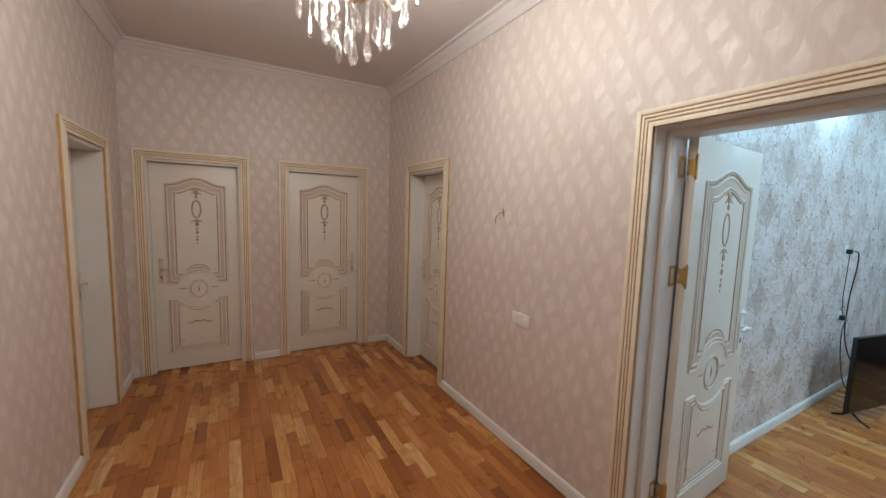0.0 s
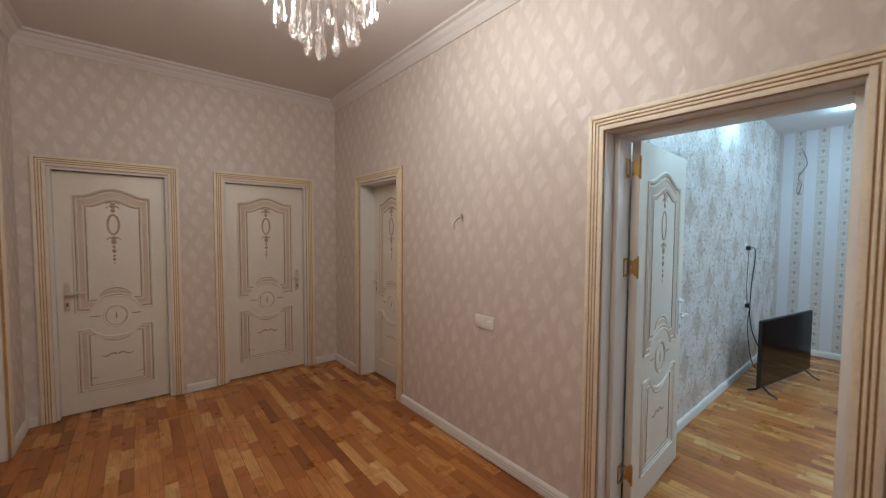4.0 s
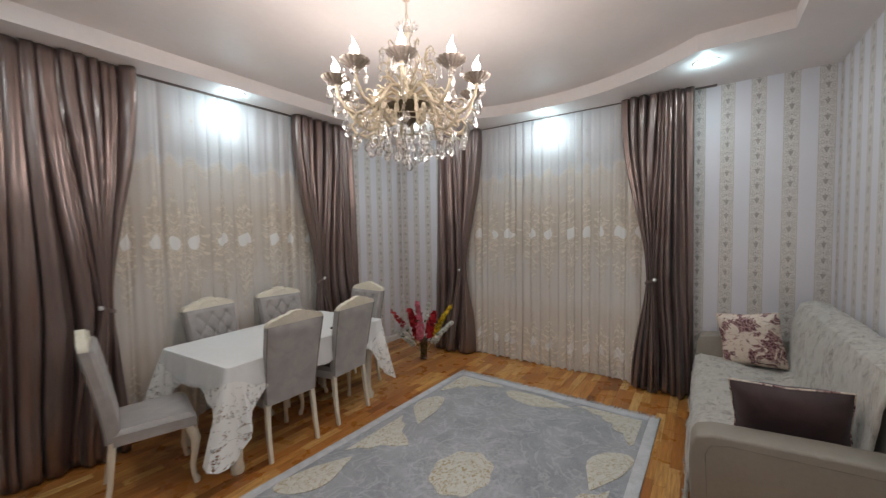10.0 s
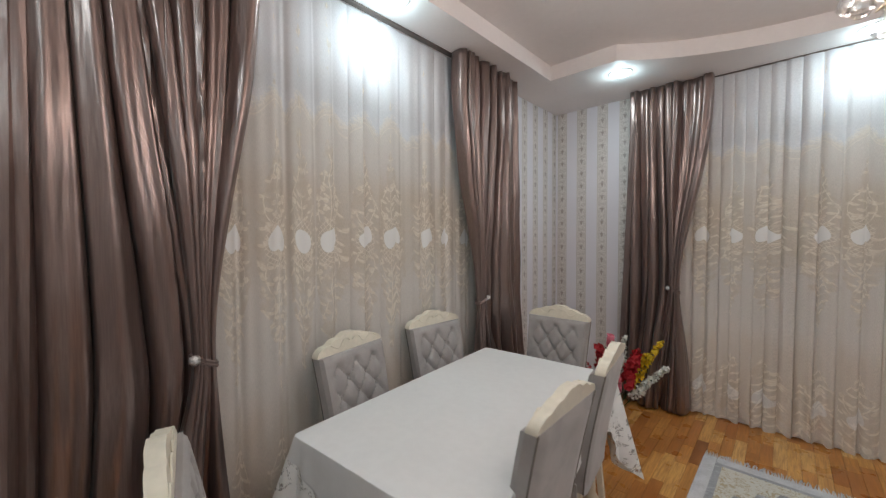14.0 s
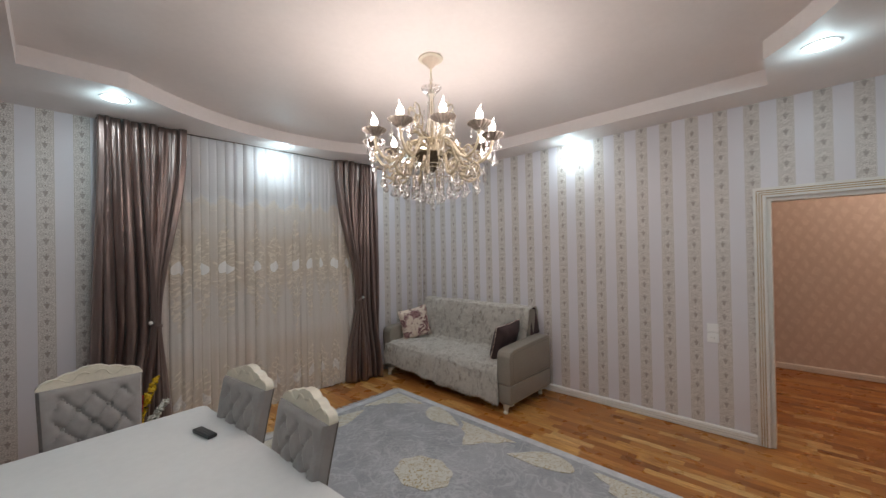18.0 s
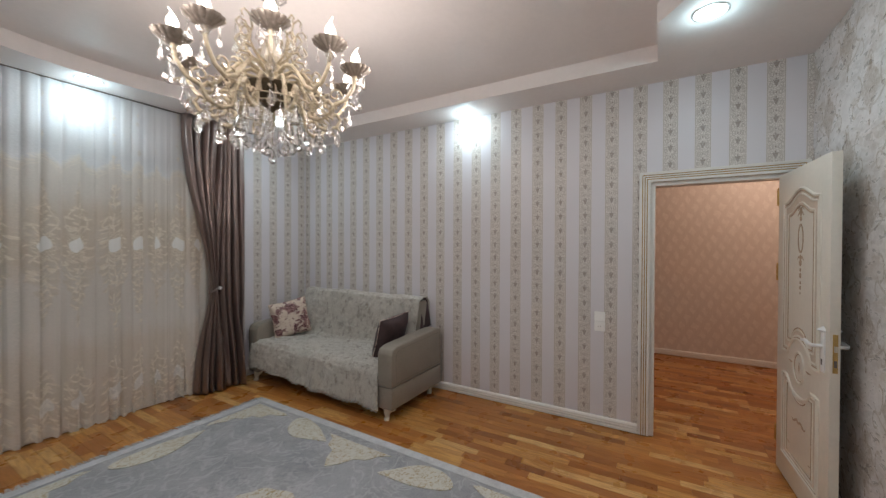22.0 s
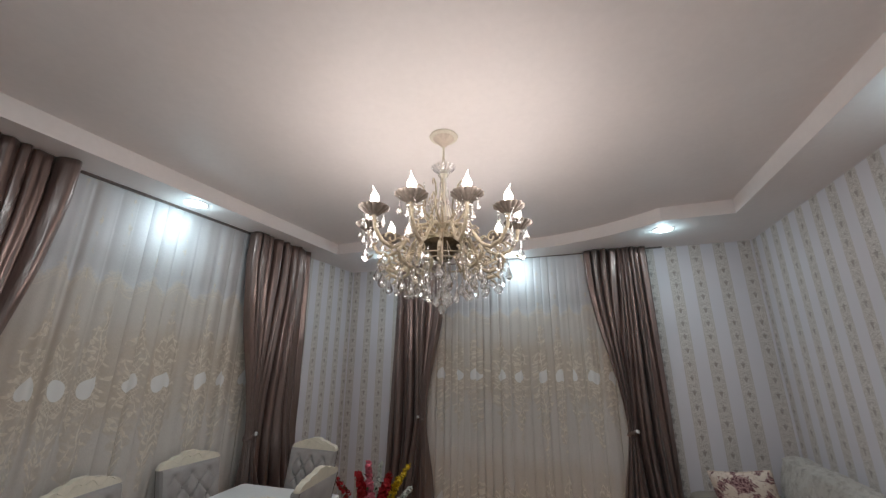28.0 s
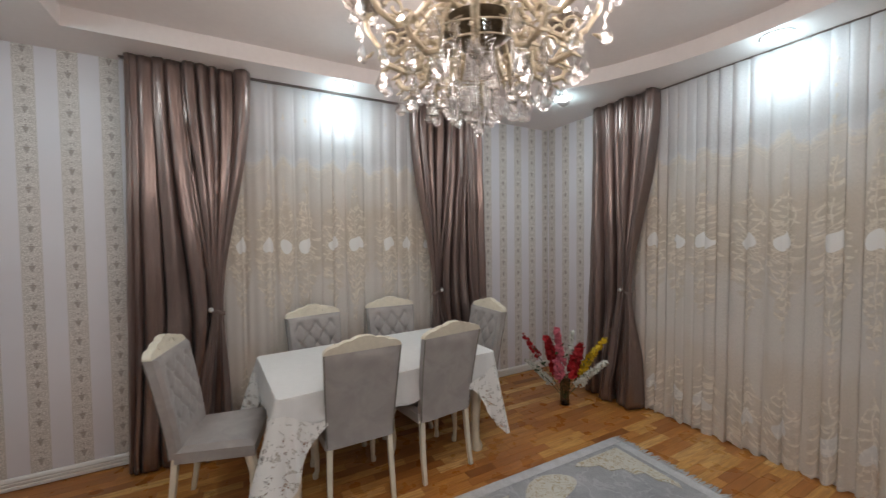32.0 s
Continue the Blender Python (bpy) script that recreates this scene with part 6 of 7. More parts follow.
# ---- television ----
ang = math.degrees(math.atan2(-0.225, 1.11))
tv = thing("television", (4.815, 0.80, 0), ang)
bm = bmesh.new()
box(bm, -0.563, 0.563, -0.006, 0.024, 0.080, 0.728, bevel=0.004)
body = part("bezel", bm, M_BLACK, tv)
part("screen", boxes((-0.555, 0.555, -0.0085, -0.0055, 0.094, 0.720)), M_SCREEN, tv, "dark glossy screen, switched off")
bm = bmesh.new()
box(bm, -0.40, 0.40, 0.022, 0.062, 0.10, 0.45, bevel=0.012)
part("back_housing", bm, M_BLACK, tv)
for s in (-1, 1):
    bm = bmesh.new()
    x = s * 0.48
    tube(bm, [(x, -0.115, 0.006), (x, -0.05, 0.035), (x, 0.008, 0.085)], [0.009, 0.010, 0.012], 6)
    tube(bm, [(x, 0.125, 0.006), (x, 0.06, 0.035), (x, 0.010, 0.085)], [0.009, 0.010, 0.012], 6)
    part("foot", bm, M_BLACK, tv, "splayed black foot")
tagged(tv, "black flat television standing on the parquet by the wall", "television")


def cable(name, pts, r, material, label, cat="cable"):
    """A thin cord through smooth points."""
    fine, p = [], [Vector(q) for q in pts]
    for i in range(len(p) - 1):
        a, b, c, d = p[max(0, i - 1)], p[i], p[i + 1], p[min(len(p) - 1, i + 2)]
        for k in range(6):
            t = k / 6
            fine.append(0.5 * ((2 * b) + (c - a) * t + (2 * a - 5 * b + 4 * c - d) * t * t + (3 * b - a - 3 * c + d) * t ** 3))
    fine.append(p[-1])
    bm = bmesh.new()
    tube(bm, fine, r, 6)
    return tagged(part(name, bm, material, None), label, cat)


def plate(name, m, rows, label, cat="wall socket", material=None):
    """Stacked white wall plates: local x across, z up, -y off the wall."""
    root = thing(name)
    root.matrix_basis = m
    for x, z, w, h, kind in rows:
        f = part("cover", boxes((x - w / 2, x + w / 2, -0.011, -0.001, z - h / 2, z + h / 2), bevel=0.003), material or M_PLASTIC, root)
        if kind == "socket":
            bm = bmesh.new()
            lathe(bm, [(0.021, 0.0), (0.021, 0.0015), (0.019, 0.002)], 18)
            bmesh.ops.transform(bm, matrix=pose(x, -0.011, z, 90), verts=bm.verts[:])
            part("socket_face", bm, M_PLASTIC, f)
            for s in (-1, 1):
                bm = bmesh.new()
                lathe(bm, [(0.003, 0.0), (0.003, 0.001)], 8)
                bmesh.ops.transform(bm, matrix=pose(x + s * 0.0095, -0.013, z, 90), verts=bm.verts[:])
                part("hole", bm, M_SEAM, f)
        elif kind == "switch":
            part("rocker", boxes((x - w * 0.36, x + w * 0.36, -0.0135, -0.0105, z - h * 0.38, z + h * 0.38), bevel=0.0015), material or M_PLASTIC, f)
    return tagged(root, label, cat, group="white wall plates")


plate("light_switch", pose(X0, -0.172, 0, 0, 0, 90), [(0, 0.945, 0.086, 0.082, "switch"), (0, 0.860, 0.086, 0.084, "socket")], "white switch above a socket on the striped wallpaper", "light switch")
plate("light_switch", pose(HX1, 1.895, 0, 0, 0, -90), [(-0.043, 0.942, 0.086, 0.086, "switch"), (0.043, 0.942, 0.086, 0.086, "socket")], "ivory double wall plate on rose wallpaper", "light switch", M_IVORY)
plate("wall_socket", pose(4.77, Y1, 0, 0, 0, 0), [(0, 1.415, 0.085, 0.085, "socket")], "white socket with a plugged black cable, high up")
plate("wall_socket", pose(4.83, Y1, 0, 0, 0, 0), [(0, 0.785, 0.085, 0.085, "socket")], "white socket with a plugged black adaptor, low down")
for x, z, w in ((4.775, 1.40, 0.05), (4.845, 0.772, 0.07)):
    bm = bmesh.new()
    box(bm, x - w / 2, x + w / 2, Y1 - 0.052, Y1 - 0.012, z - 0.022, z + 0.022, bevel=0.007)
    tagged(part("power_plug", bm, M_BLACK, None), "black plug pushed into the wall socket", "plug")
cable("tv_cable", [(4.795, 1.125, 1.40), (4.86, 1.10, 1.39), (4.93, 1.11, 1.25), (4.92, 1.13, 0.95), (4.89, 1.12, 0.60), (4.88, 1.05, 0.36), (4.86, 0.95, 0.26), (4.83, 0.87, 0.24)], 0.005, M_BLACK, "black cable looping down the wall to the television")
cable("power_cable", [(4.85, 1.12, 0.752), (4.84, 1.13, 0.60), (4.87, 1.12, 0.35), (4.90, 1.08, 0.12), (4.97, 1.0, 0.02), (5.03, 0.93, 0.008), (5.0, 0.85, 0.06), (4.98, 0.80, 0.14)], 0.004, M_BLACK, "black power cord hanging from the low socket")
cable("antenna_cable", [(4.765, 1.13, 1.38), (4.79, 1.14, 1.20), (4.775, 1.14, 1.0), (4.80, 1.14, 0.86), (4.83, 1.135, 0.80)], 0.0025, M_BLACK, "thin dark cord between two wall sockets")
cable("loose_wire", [(6.345, 0.955, 2.64), (6.335, 0.93, 2.58), (6.33, 0.905, 2.50), (6.335, 0.905, 2.42), (6.335, 0.955, 2.33), (6.33, 0.975, 2.26), (6.335, 0.945, 2.20), (6.33, 0.955, 2.12), (6.338, 0.965, 2.07)], 0.004, M_SEAM, "loose wires hanging from the striped wall", "wire")
cable("loose_wire", [(6.345, 0.965, 2.20), (6.325, 0.985, 2.13), (6.33, 0.975, 2.08), (6.335, 0.935, 2.06)], 0.003, M_SEAM, "short loose wire on the striped wall", "wire")
cable("wall_lamp_wire", [(HX1, 2.13, 1.665), (HX1 - 0.02, 2.125, 1.685), (HX1 - 0.025, 2.11, 1.66), (HX1 - 0.012, 2.12, 1.635)], 0.004, M_BRASS, "bare brass wire ends sticking out of rose wallpaper", "wire")
cable("wall_lamp_wire", [(HX1, 2.13, 1.66), (HX1 - 0.02, 2.15, 1.655), (HX1 - 0.028, 2.19, 1.625), (HX1 - 0.018, 2.205, 1.58)], 0.0028, M_SEAM, "thin dark bare wire sticking out of rose wallpaper", "wire")

# ---- remote control on the table ----
remote = thing("remote_control", (5.295, -1.842, TZ + 0.002), 12)
bm = bmesh.new()
box(bm, -0.023, 0.023, -0.078, 0.078, 0.0, 0.019, bevel=0.006)
part("case", bm, M_BLACK, remote)
for r in range(7):
    for c in range(3):
        part("key", boxes((-0.016 + c * 0.0125, -0.008 + c * 0.0125, 0.05 - r * 0.016, 0.059 - r * 0.016, 0.0185, 0.0205)), M_RUBBER, remote)
tagged(remote, "black television remote lying on the white tablecloth", "remote control")

# ---- flowers ----
VX, VY = 5.50, -3.33
vase = thing("vase", (VX, VY, 0))
bm = bmesh.new()
lathe(bm, [(0.042, 0.0), (0.044, 0.01), (0.040, 0.05), (0.043, 0.14), (0.052, 0.24), (0.058, 0.27), (0.054, 0.27), (0.047, 0.235), (0.038, 0.14), (0.035, 0.05), (0.034, 0.02), (0.0005, 0.018)], 20)
part("glass_body", bm, M_VASE, vase)
tagged(vase, "smoky glass vase standing on the parquet", "vase")


def spray(name, tip, material, n, size, seed, label, start=0.45):
    """An artificial flower: a stem, leaves and a spike of small petals."""
    rnd = random.Random(seed)
    a, b = Vector((0.01 * rnd.uniform(-1, 1), 0.01 * rnd.uniform(-1, 1), 0.05)), Vector(tip)
    mid = a.lerp(b, 0.5) + Vector((0, 0, 0.05))
    at = lambda t: a.lerp(mid, t).lerp(mid.lerp(b, t), t)
    root = thing(name, (VX, VY, 0))
    bm = bmesh.new()
    tube(bm, [at(t) for t in np.linspace(0, 1, 9)], 0.003, 5)
    part("stem", bm, M_GREEN, root)
    bm = bmesh.new()
    for k in range(n):
        t = start + (1 - start) * (k + rnd.random()) / n
        p = at(t) + Vector([rnd.gauss(0, 1) for _ in range(3)]).normalized() * size * (1.15 - 0.6 * (t - start) / (1 - start))
        d = Vector([rnd.gauss(0, 1) for _ in range(3)]).normalized()
        e = d.orthogonal().normalized() * size * rnd.uniform(0.5, 0.9)
        f = d.cross(e)
        q = [p - e, p - f * 0.7 + d * size * 0.2, p + e, p + f * 0.7 + d * size * 0.2]
        vs = [bm.verts.new(v) for v in q] + [bm.verts.new(p + d * size * 0.35)]
        for i in range(4):
            bm.faces.new((vs[i], vs[(i + 1) % 4], vs[4]))
    part("petals", bm, material, root)
    bm = bmesh.new()
    for k in range(7):
        t = rnd.uniform(0.45, 0.8)
        p = at(t)
        d = Vector((rnd.uniform(-1, 1), rnd.uniform(-1, 1), rnd.uniform(-0.2, 0.8))).normalized()
        l = rnd.uniform(0.04, 0.08)
        w = d.orthogonal().normalized() * 0.012
        vs = [bm.verts.new(v) for v in (p, p + d * l * 0.5 + w, p + d * l, p + d * l * 0.5 - w)]
        bm.faces.new(vs)
    part("leaves", bm, M_GREEN, root)
    return tagged(root, label, "flower", group="artificial flowers")


for name, tip, material, count, size, seed, label, start in (
        ("red_flower", (0.30, 0.20, 0.58), M_RED, 60, 0.020, 1, "dark red artificial flower spike on a long stem", 0.68),
        ("red_flower", (0.10, 0.12, 0.60), M_RED, 150, 0.028, 2, "dark red artificial flower spike in the vase", 0.45),
        ("red_flower", (-0.12, -0.06, 0.55), M_RED, 140, 0.030, 3, "full dark red artificial bloom in the vase", 0.5),
        ("pink_flower", (0.04, 0.06, 0.68), M_PINK, 140, 0.024, 4, "pink artificial flower spike in the vase", 0.48),
        ("pink_flower", (-0.02, 0.12, 0.42), M_PINK, 90, 0.026, 5, "hanging pale pink artificial flower", 0.5),
        ("yellow_flower", (-0.25, -0.20, 0.62), M_YELLOW, 130, 0.021, 6, "yellow artificial flower spike in the vase", 0.48),
        ("white_flower", (-0.30, -0.14, 0.44), M_PALE, 150, 0.021, 7, "white artificial flower spray in the vase", 0.4),
        ("white_flower", (0.28, 0.18, 0.34), M_PALE, 120, 0.021, 8, "low white artificial flower spray in the vase", 0.4),
        ("red_flower", (0.17, -0.04, 0.40), M_RED, 120, 0.027, 10, "low dark red artificial bloom over the vase rim", 0.5),
        ("yellow_flower", (-0.15, -0.20, 0.50), M_YELLOW, 100, 0.020, 11, "short yellow artificial flower spike", 0.5),
        ("white_flower", (-0.03, -0.06, 0.66), M_PALE, 80, 0.020, 9, "upright white artificial flower spike", 0.6)):
    spray(name, (tip[0] * 1.1, tip[1] * 1.1, tip[2] * 1.06), material, int(count * 1.4), size * 1.42, seed, label, start - 0.06)

# ---- crystals ----
def drop_mesh(l, r):
    """A faceted pear drop that hangs from its top at the origin."""
    bm = bmesh.new()
    lathe(bm, [(0.0005, -l), (r * 0.55, -l * 0.92), (r, -l * 0.72), (r * 0.86, -l * 0.52), (r * 0.40, -l * 0.20), (r * 0.14, -l * 0.03), (0.0005, 0)], 8)
    for v in bm.verts:
        v.co.y *= 0.62
    return mesh_of("crystal_drop", bm, M_CRYSTAL, smooth=False)


bm = bmesh.new()
bmesh.ops.create_icosphere(bm, subdivisions=1, radius=0.0058)
BEAD = mesh_of("bead", bm, M_CRYSTAL, smooth=False)
BEAD_S, BEAD_M, BEAD_L = 4, 8, 14
BEAD_GAP = 0.0128


def beads(parent, count, place):
    """A string of single beads that hangs from a place."""
    for i in range(count):
        hung("bead", BEAD, parent, (place[0], place[1], place[2] - BEAD_GAP * (i + 0.5)), 23 * i)


def bead_curtain(parent, strings, label):
    """Many close strings, joined."""
    bm = bmesh.new()
    for count, place in strings:
        for i in range(count):
            bmesh.ops.create_icosphere(bm, subdivisions=1, radius=0.0058, matrix=Matrix.Translation((place[0], place[1], place[2] - BEAD_GAP * (i + 0.5))))
    tagged(part("bead_curtain", bm, M_CRYSTAL, parent, label, smooth=False), kind="stuff")


def hung(name, me, parent, place, turn=0.0, tilt=0.0):
    ob = new(name, me)
    ob.parent = parent
    ob.matrix_basis = pose(*place, tilt, 0, turn)
    return ob


def flame_mesh(material, h=0.094, r=0.023):
    bm = bmesh.new()
    lathe(bm, [(0.010, 0.0), (r * 0.9, h * 0.16), (r, h * 0.32), (r * 0.86, h * 0.48), (r * 0.45, h * 0.66), (r * 0.16, h * 0.82), (0.0005, h)], 12)
    for v in bm.verts:
        v.co.x += max(0.0, v.co.z / h - 0.62) ** 2 * 0.10 * h / 0.085
    return mesh_of("bulb", bm, material)


def scallop(k, amount):
    return lambda a, r: 1 + amount * abs(math.sin(k * a / 2)) * min(1.0, r / 0.03)


# ---- living room chandelier ----
lamp_root = thing("chandelier", (CX, CY, 0))
bm = bmesh.new()
lathe(bm, [(0.080, CEIL - 0.001), (0.084, CEIL - 0.006), (0.080, CEIL - 0.012), (0.056, CEIL - 0.017), (0.020, CEIL - 0.019)], 32)
canopy = part("canopy", bm, M_CREAM, lamp_root, "cream ceiling dish")
bm = bmesh.new()
lathe(bm, [(0.058, CEIL - 0.017), (0.046, CEIL - 0.028), (0.030, CEIL - 0.045), (0.018, CEIL - 0.062), (0.010, CEIL - 0.070)], 64, wave=scallop(16, 0.10))
part("bell", bm, M_TAN, canopy, "fluted gold-washed bell")
bm = bmesh.new()
lathe(bm, [(0.0065, CEIL - 0.066), (0.0065, 2.850), (0.0005, 2.848)], 10)
part("rod", bm, M_CREAM, lamp_root)
bm = bmesh.new()
for i in range(2):
    z = 2.836 - i * 0.030
    tube(bm, [(0.010 * math.cos(a) * (i % 2), 0.010 * math.cos(a) * (1 - i % 2), z + 0.019 * math.sin(a)) for a in np.linspace(0, 2 * math.pi, 11)[:-1]], 0.003, 5, closed=True)
part("chain", bm, M_CHANDELIER, lamp_root)
bm = bmesh.new()
lathe(bm, [(0.006, 2.795), (0.014, 2.775), (0.026, 2.75), (0.030, 2.735), (0.020, 2.72), (0.016, 2.70), (0.022, 2.685), (0.020, 2.66), (0.024, 2.60), (0.034, 2.55), (0.046, 2.50), (0.052, 2.47), (0.040, 2.45), (0.030, 2.44)], 48, wave=scallop(12, 0.10))
part("baluster", bm, M_FROST, lamp_root, "fluted glass stem")
bm = bmesh.new()
lathe(bm, [(0.034, 2.447), (0.040, 2.435), (0.028, 2.41), (0.036, 2.385), (0.050, 2.365), (0.060, 2.345), (0.050, 2.328)], 20)
part("stem_foot", bm, M_CHANDELIER, lamp_root)
bm = bmesh.new()
lathe(bm, [(0.020, 2.322), (0.122, 2.330), (0.134, 2.326), (0.130, 2.316), (0.108, 2.294), (0.080, 2.280), (0.064, 2.268), (0.060, 2.256), (0.046, 2.240), (0.022, 2.229), (0.012, 2.217), (0.0005, 2.206)], 32)
part("bowl", bm, M_BOWL, lamp_root, "aged bronze dish")
bm = bmesh.new()
lathe(bm, [(0.018, 2.752), (0.040, 2.764), (0.060, 2.782), (0.062, 2.786), (0.042, 2.760), (0.018, 2.746)], 56, wave=scallop(14, 0.16))
part("top_crown", bm, M_CRYSTAL, lamp_root, "pressed glass crown", smooth=False)


def arm_mesh(reach, z_end, dip):
    bm = bmesh.new()
    pts = [(0.05, 0, 2.395), (0.10, 0, 2.420), (0.150, 0, 2.405), (0.20, 0, dip + 0.085), (0.245, 0, dip + 0.025), (0.30, 0, dip - 0.004), (reach - 0.050, 0, dip + 0.024), (reach - 0.010, 0, dip + 0.085), (reach, 0, z_end)]
    if reach < 0.36:
        pts = [(0.06, 0, 2.352), (0.145, 0, 2.345), (0.180, 0, 2.275), (0.205, 0, dip + 0.01), (0.25, 0, dip - 0.010), (reach - 0.02, 0, dip + 0.012), (reach, 0, z_end), (reach - 0.022, 0, z_end + 0.030), (reach - 0.046, 0, z_end + 0.016), (reach - 0.040, 0, z_end - 0.004)]
    tube(bm, pts, [0.009, 0.0105, 0.010, 0.0105, 0.0105, 0.0105, 0.010, 0.009, 0.009, 0.006][:len(pts)], 8)
    for i in range(4):
        p = Vector(pts[2 + i])
        tube(bm, [p + Vector((0, 0, 0.008)), p + Vector((0.010, 0.004, 0.022)), p + Vector((0.026, 0, 0.026)), p + Vector((0.032, -0.003, 0.016))], [0.005, 0.0055, 0.004, 0.002], 5)
    c = Vector((reach - 0.10, 0, dip + 0.045))
    tube(bm, [c + Vector((math.cos(a) * (0.034 - 0.004 * a), 0, math.sin(a) * (0.034 - 0.004 * a))) for a in np.linspace(0, 6.6, 16)], 0.0055, 5)
    c = Vector((0.165, 0, 2.385 if reach > 0.36 else 2.27))
    tube(bm, [c + Vector((math.cos(a) * (0.026 - 0.0028 * a), 0, math.sin(a) * (0.026 - 0.0028 * a))) for a in np.linspace(0, 6.6, 14)], 0.005, 5)
    for x, z, s in ((0.20, dip + 0.035, 1), (0.27, dip - 0.016, -1), (reach - 0.03, dip + 0.01, -1)):
        tube(bm, [(x, 0, z), (x + 0.016, 0.008 * s, z + 0.010 * s), (x + 0.034, 0, z + 0.022 * s)], [0.003, 0.007, 0.002], 5)
    return mesh_of("arm", bm, M_CHANDELIER)


def bobeche_mesh(r):
    bm = bmesh.new()
    lathe(bm, [(0.012, -0.030), (0.026, -0.026), (r * 0.55, -0.016), (r * 0.85, -0.001), (r, 0.008), (r * 1.02, 0.013), (r * 0.98, 0.014), (r * 0.82, 0.004), (r * 0.55, -0.011), (0.020, -0.014), (0.012, -0.012)], 112, wave=scallop(14, 0.13))
    return mesh_of("bobeche", bm, M_PLATE)


bm = bmesh.new()
lathe(bm, [(0.014, -0.006), (0.015, 0.004), (0.0125, 0.022), (0.011, 0.024)], 12)
SLEEVE = mesh_of("candle_sleeve", bm, M_FROST)
bm = bmesh.new()
lathe(bm, [(0.006, -0.060), (0.020, -0.050), (0.026, -0.036), (0.022, -0.024), (0.010, -0.020)], 9)
CUP = mesh_of("glass_cup", bm, M_CRYSTAL, smooth=False)
FLAME = flame_mesh(M_BULB)
DROP_L, DROP_M, DROP_S = drop_mesh(0.074, 0.025), drop_mesh(0.056, 0.018), drop_mesh(0.038, 0.012)
ARM_U, ARM_L = arm_mesh(0.405, 2.412, 2.262), arm_mesh(0.33, 2.215, 2.165)
PLATE_U = bobeche_mesh(0.068)


def candle_arm(root, k, reach, z, drops):
    arm_ob = hung("arm", ARM_U, root, (0, 0, 0), 36 * k + 18)
    hung("bobeche", PLATE_U, arm_ob, (reach, 0, z + 0.022), 7 * k)["label"] = "scalloped aged metal drip pan, darkened as if backlit"
    hung("glass_cup", CUP, arm_ob, (reach, 0, z + 0.022))
    hung("candle_sleeve", SLEEVE, arm_ob, (reach, 0, z + 0.030))
    hung("bulb", FLAME, arm_ob, (reach, 0, z + 0.052))["label"] = "lit flame-shaped bulb"
    for j in range(drops):
        b = 2 * math.pi * (j + 0.5) / drops
        x, y = reach + 0.052 * math.cos(b), 0.052 * math.sin(b)
        beads(arm_ob, BEAD_S, (x, y, z + 0.030))
        hung("crystal_drop", DROP_M if j % 2 else DROP_S, arm_ob, (x, y, z - 0.020), 50 * j + 11 * k)
    beads(arm_ob, BEAD_S, (reach - 0.06, 0, 2.250))
    hung("crystal_drop", DROP_L, arm_ob, (reach - 0.06, 0, 2.199), 25 * k)
    hung("crystal_drop", DROP_M, arm_ob, (0.235, 0.012, 2.232), 35 * k + 20)
    beads(arm_ob, 3, (reach + 0.012, 0, 2.345))
    hung("crystal_drop", DROP_L, arm_ob, (reach + 0.012, 0, 2.306), 61 * k)


def scroll_arm(root, k):
    """A low scrolled arm without a candle, between the candle arms."""
    arm_ob = hung("scroll_arm", ARM_L, root, (0, 0, 0), 36 * k)
    beads(arm_ob, BEAD_S, (0.315, 0, 2.195))
    hung("crystal_drop", DROP_L, arm_ob, (0.315, 0, 2.144), 25 * k)
    hung("crystal_drop", DROP_M, arm_ob, (0.225, 0.010, 2.148), 35 * k)


for k in range(10):
    candle_arm(lamp_root, k, 0.405, 2.412, 4)
    scroll_arm(lamp_root, k)
# tall scrolls with drops round the stem
bm = bmesh.new()
tube(bm, [(0.04, 0, 2.44), (0.09, 0, 2.47), (0.125, 0, 2.52), (0.105, 0, 2.58), (0.118, 0, 2.635), (0.145, 0, 2.65), (0.160, 0, 2.63), (0.150, 0, 2.612)], [0.006, 0.007, 0.006, 0.005, 0.005, 0.0045, 0.004, 0.003], 6)
tube(bm, [(0.112, 0, 2.565), (0.145, 0, 2.57), (0.165, 0, 2.54), (0.148, 0, 2.52)], [0.006, 0.006, 0.005, 0.003], 5)
tube(bm, [(0.10, 0, 2.49), (0.145, 0, 2.49), (0.160, 0, 2.46)], [0.006, 0.006, 0.003], 5)
SCROLL_ME = mesh_of("scroll", bm, M_CHANDELIER)
curtain = []
for k in range(10):
    s_ob = hung("scroll", SCROLL_ME, lamp_root, (0, 0, 0), 36 * k + 9 * (k % 3))
    ca, sa = math.cos(radians(36 * k)), math.sin(radians(36 * k))
    curtain.append((BEAD_M, (0.160 * ca, 0.160 * sa, 2.63)))
    hung("crystal_drop", DROP_M, s_ob, (0.160, 0, 2.525), 20 * k)
    curtain.append((BEAD_S, (0.10 * ca - 0.03 * sa, 0.10 * sa + 0.03 * ca, 2.60)))
    hung("crystal_drop", DROP_S, s_ob, (0.10, 0.03, 2.55), 44 * k)
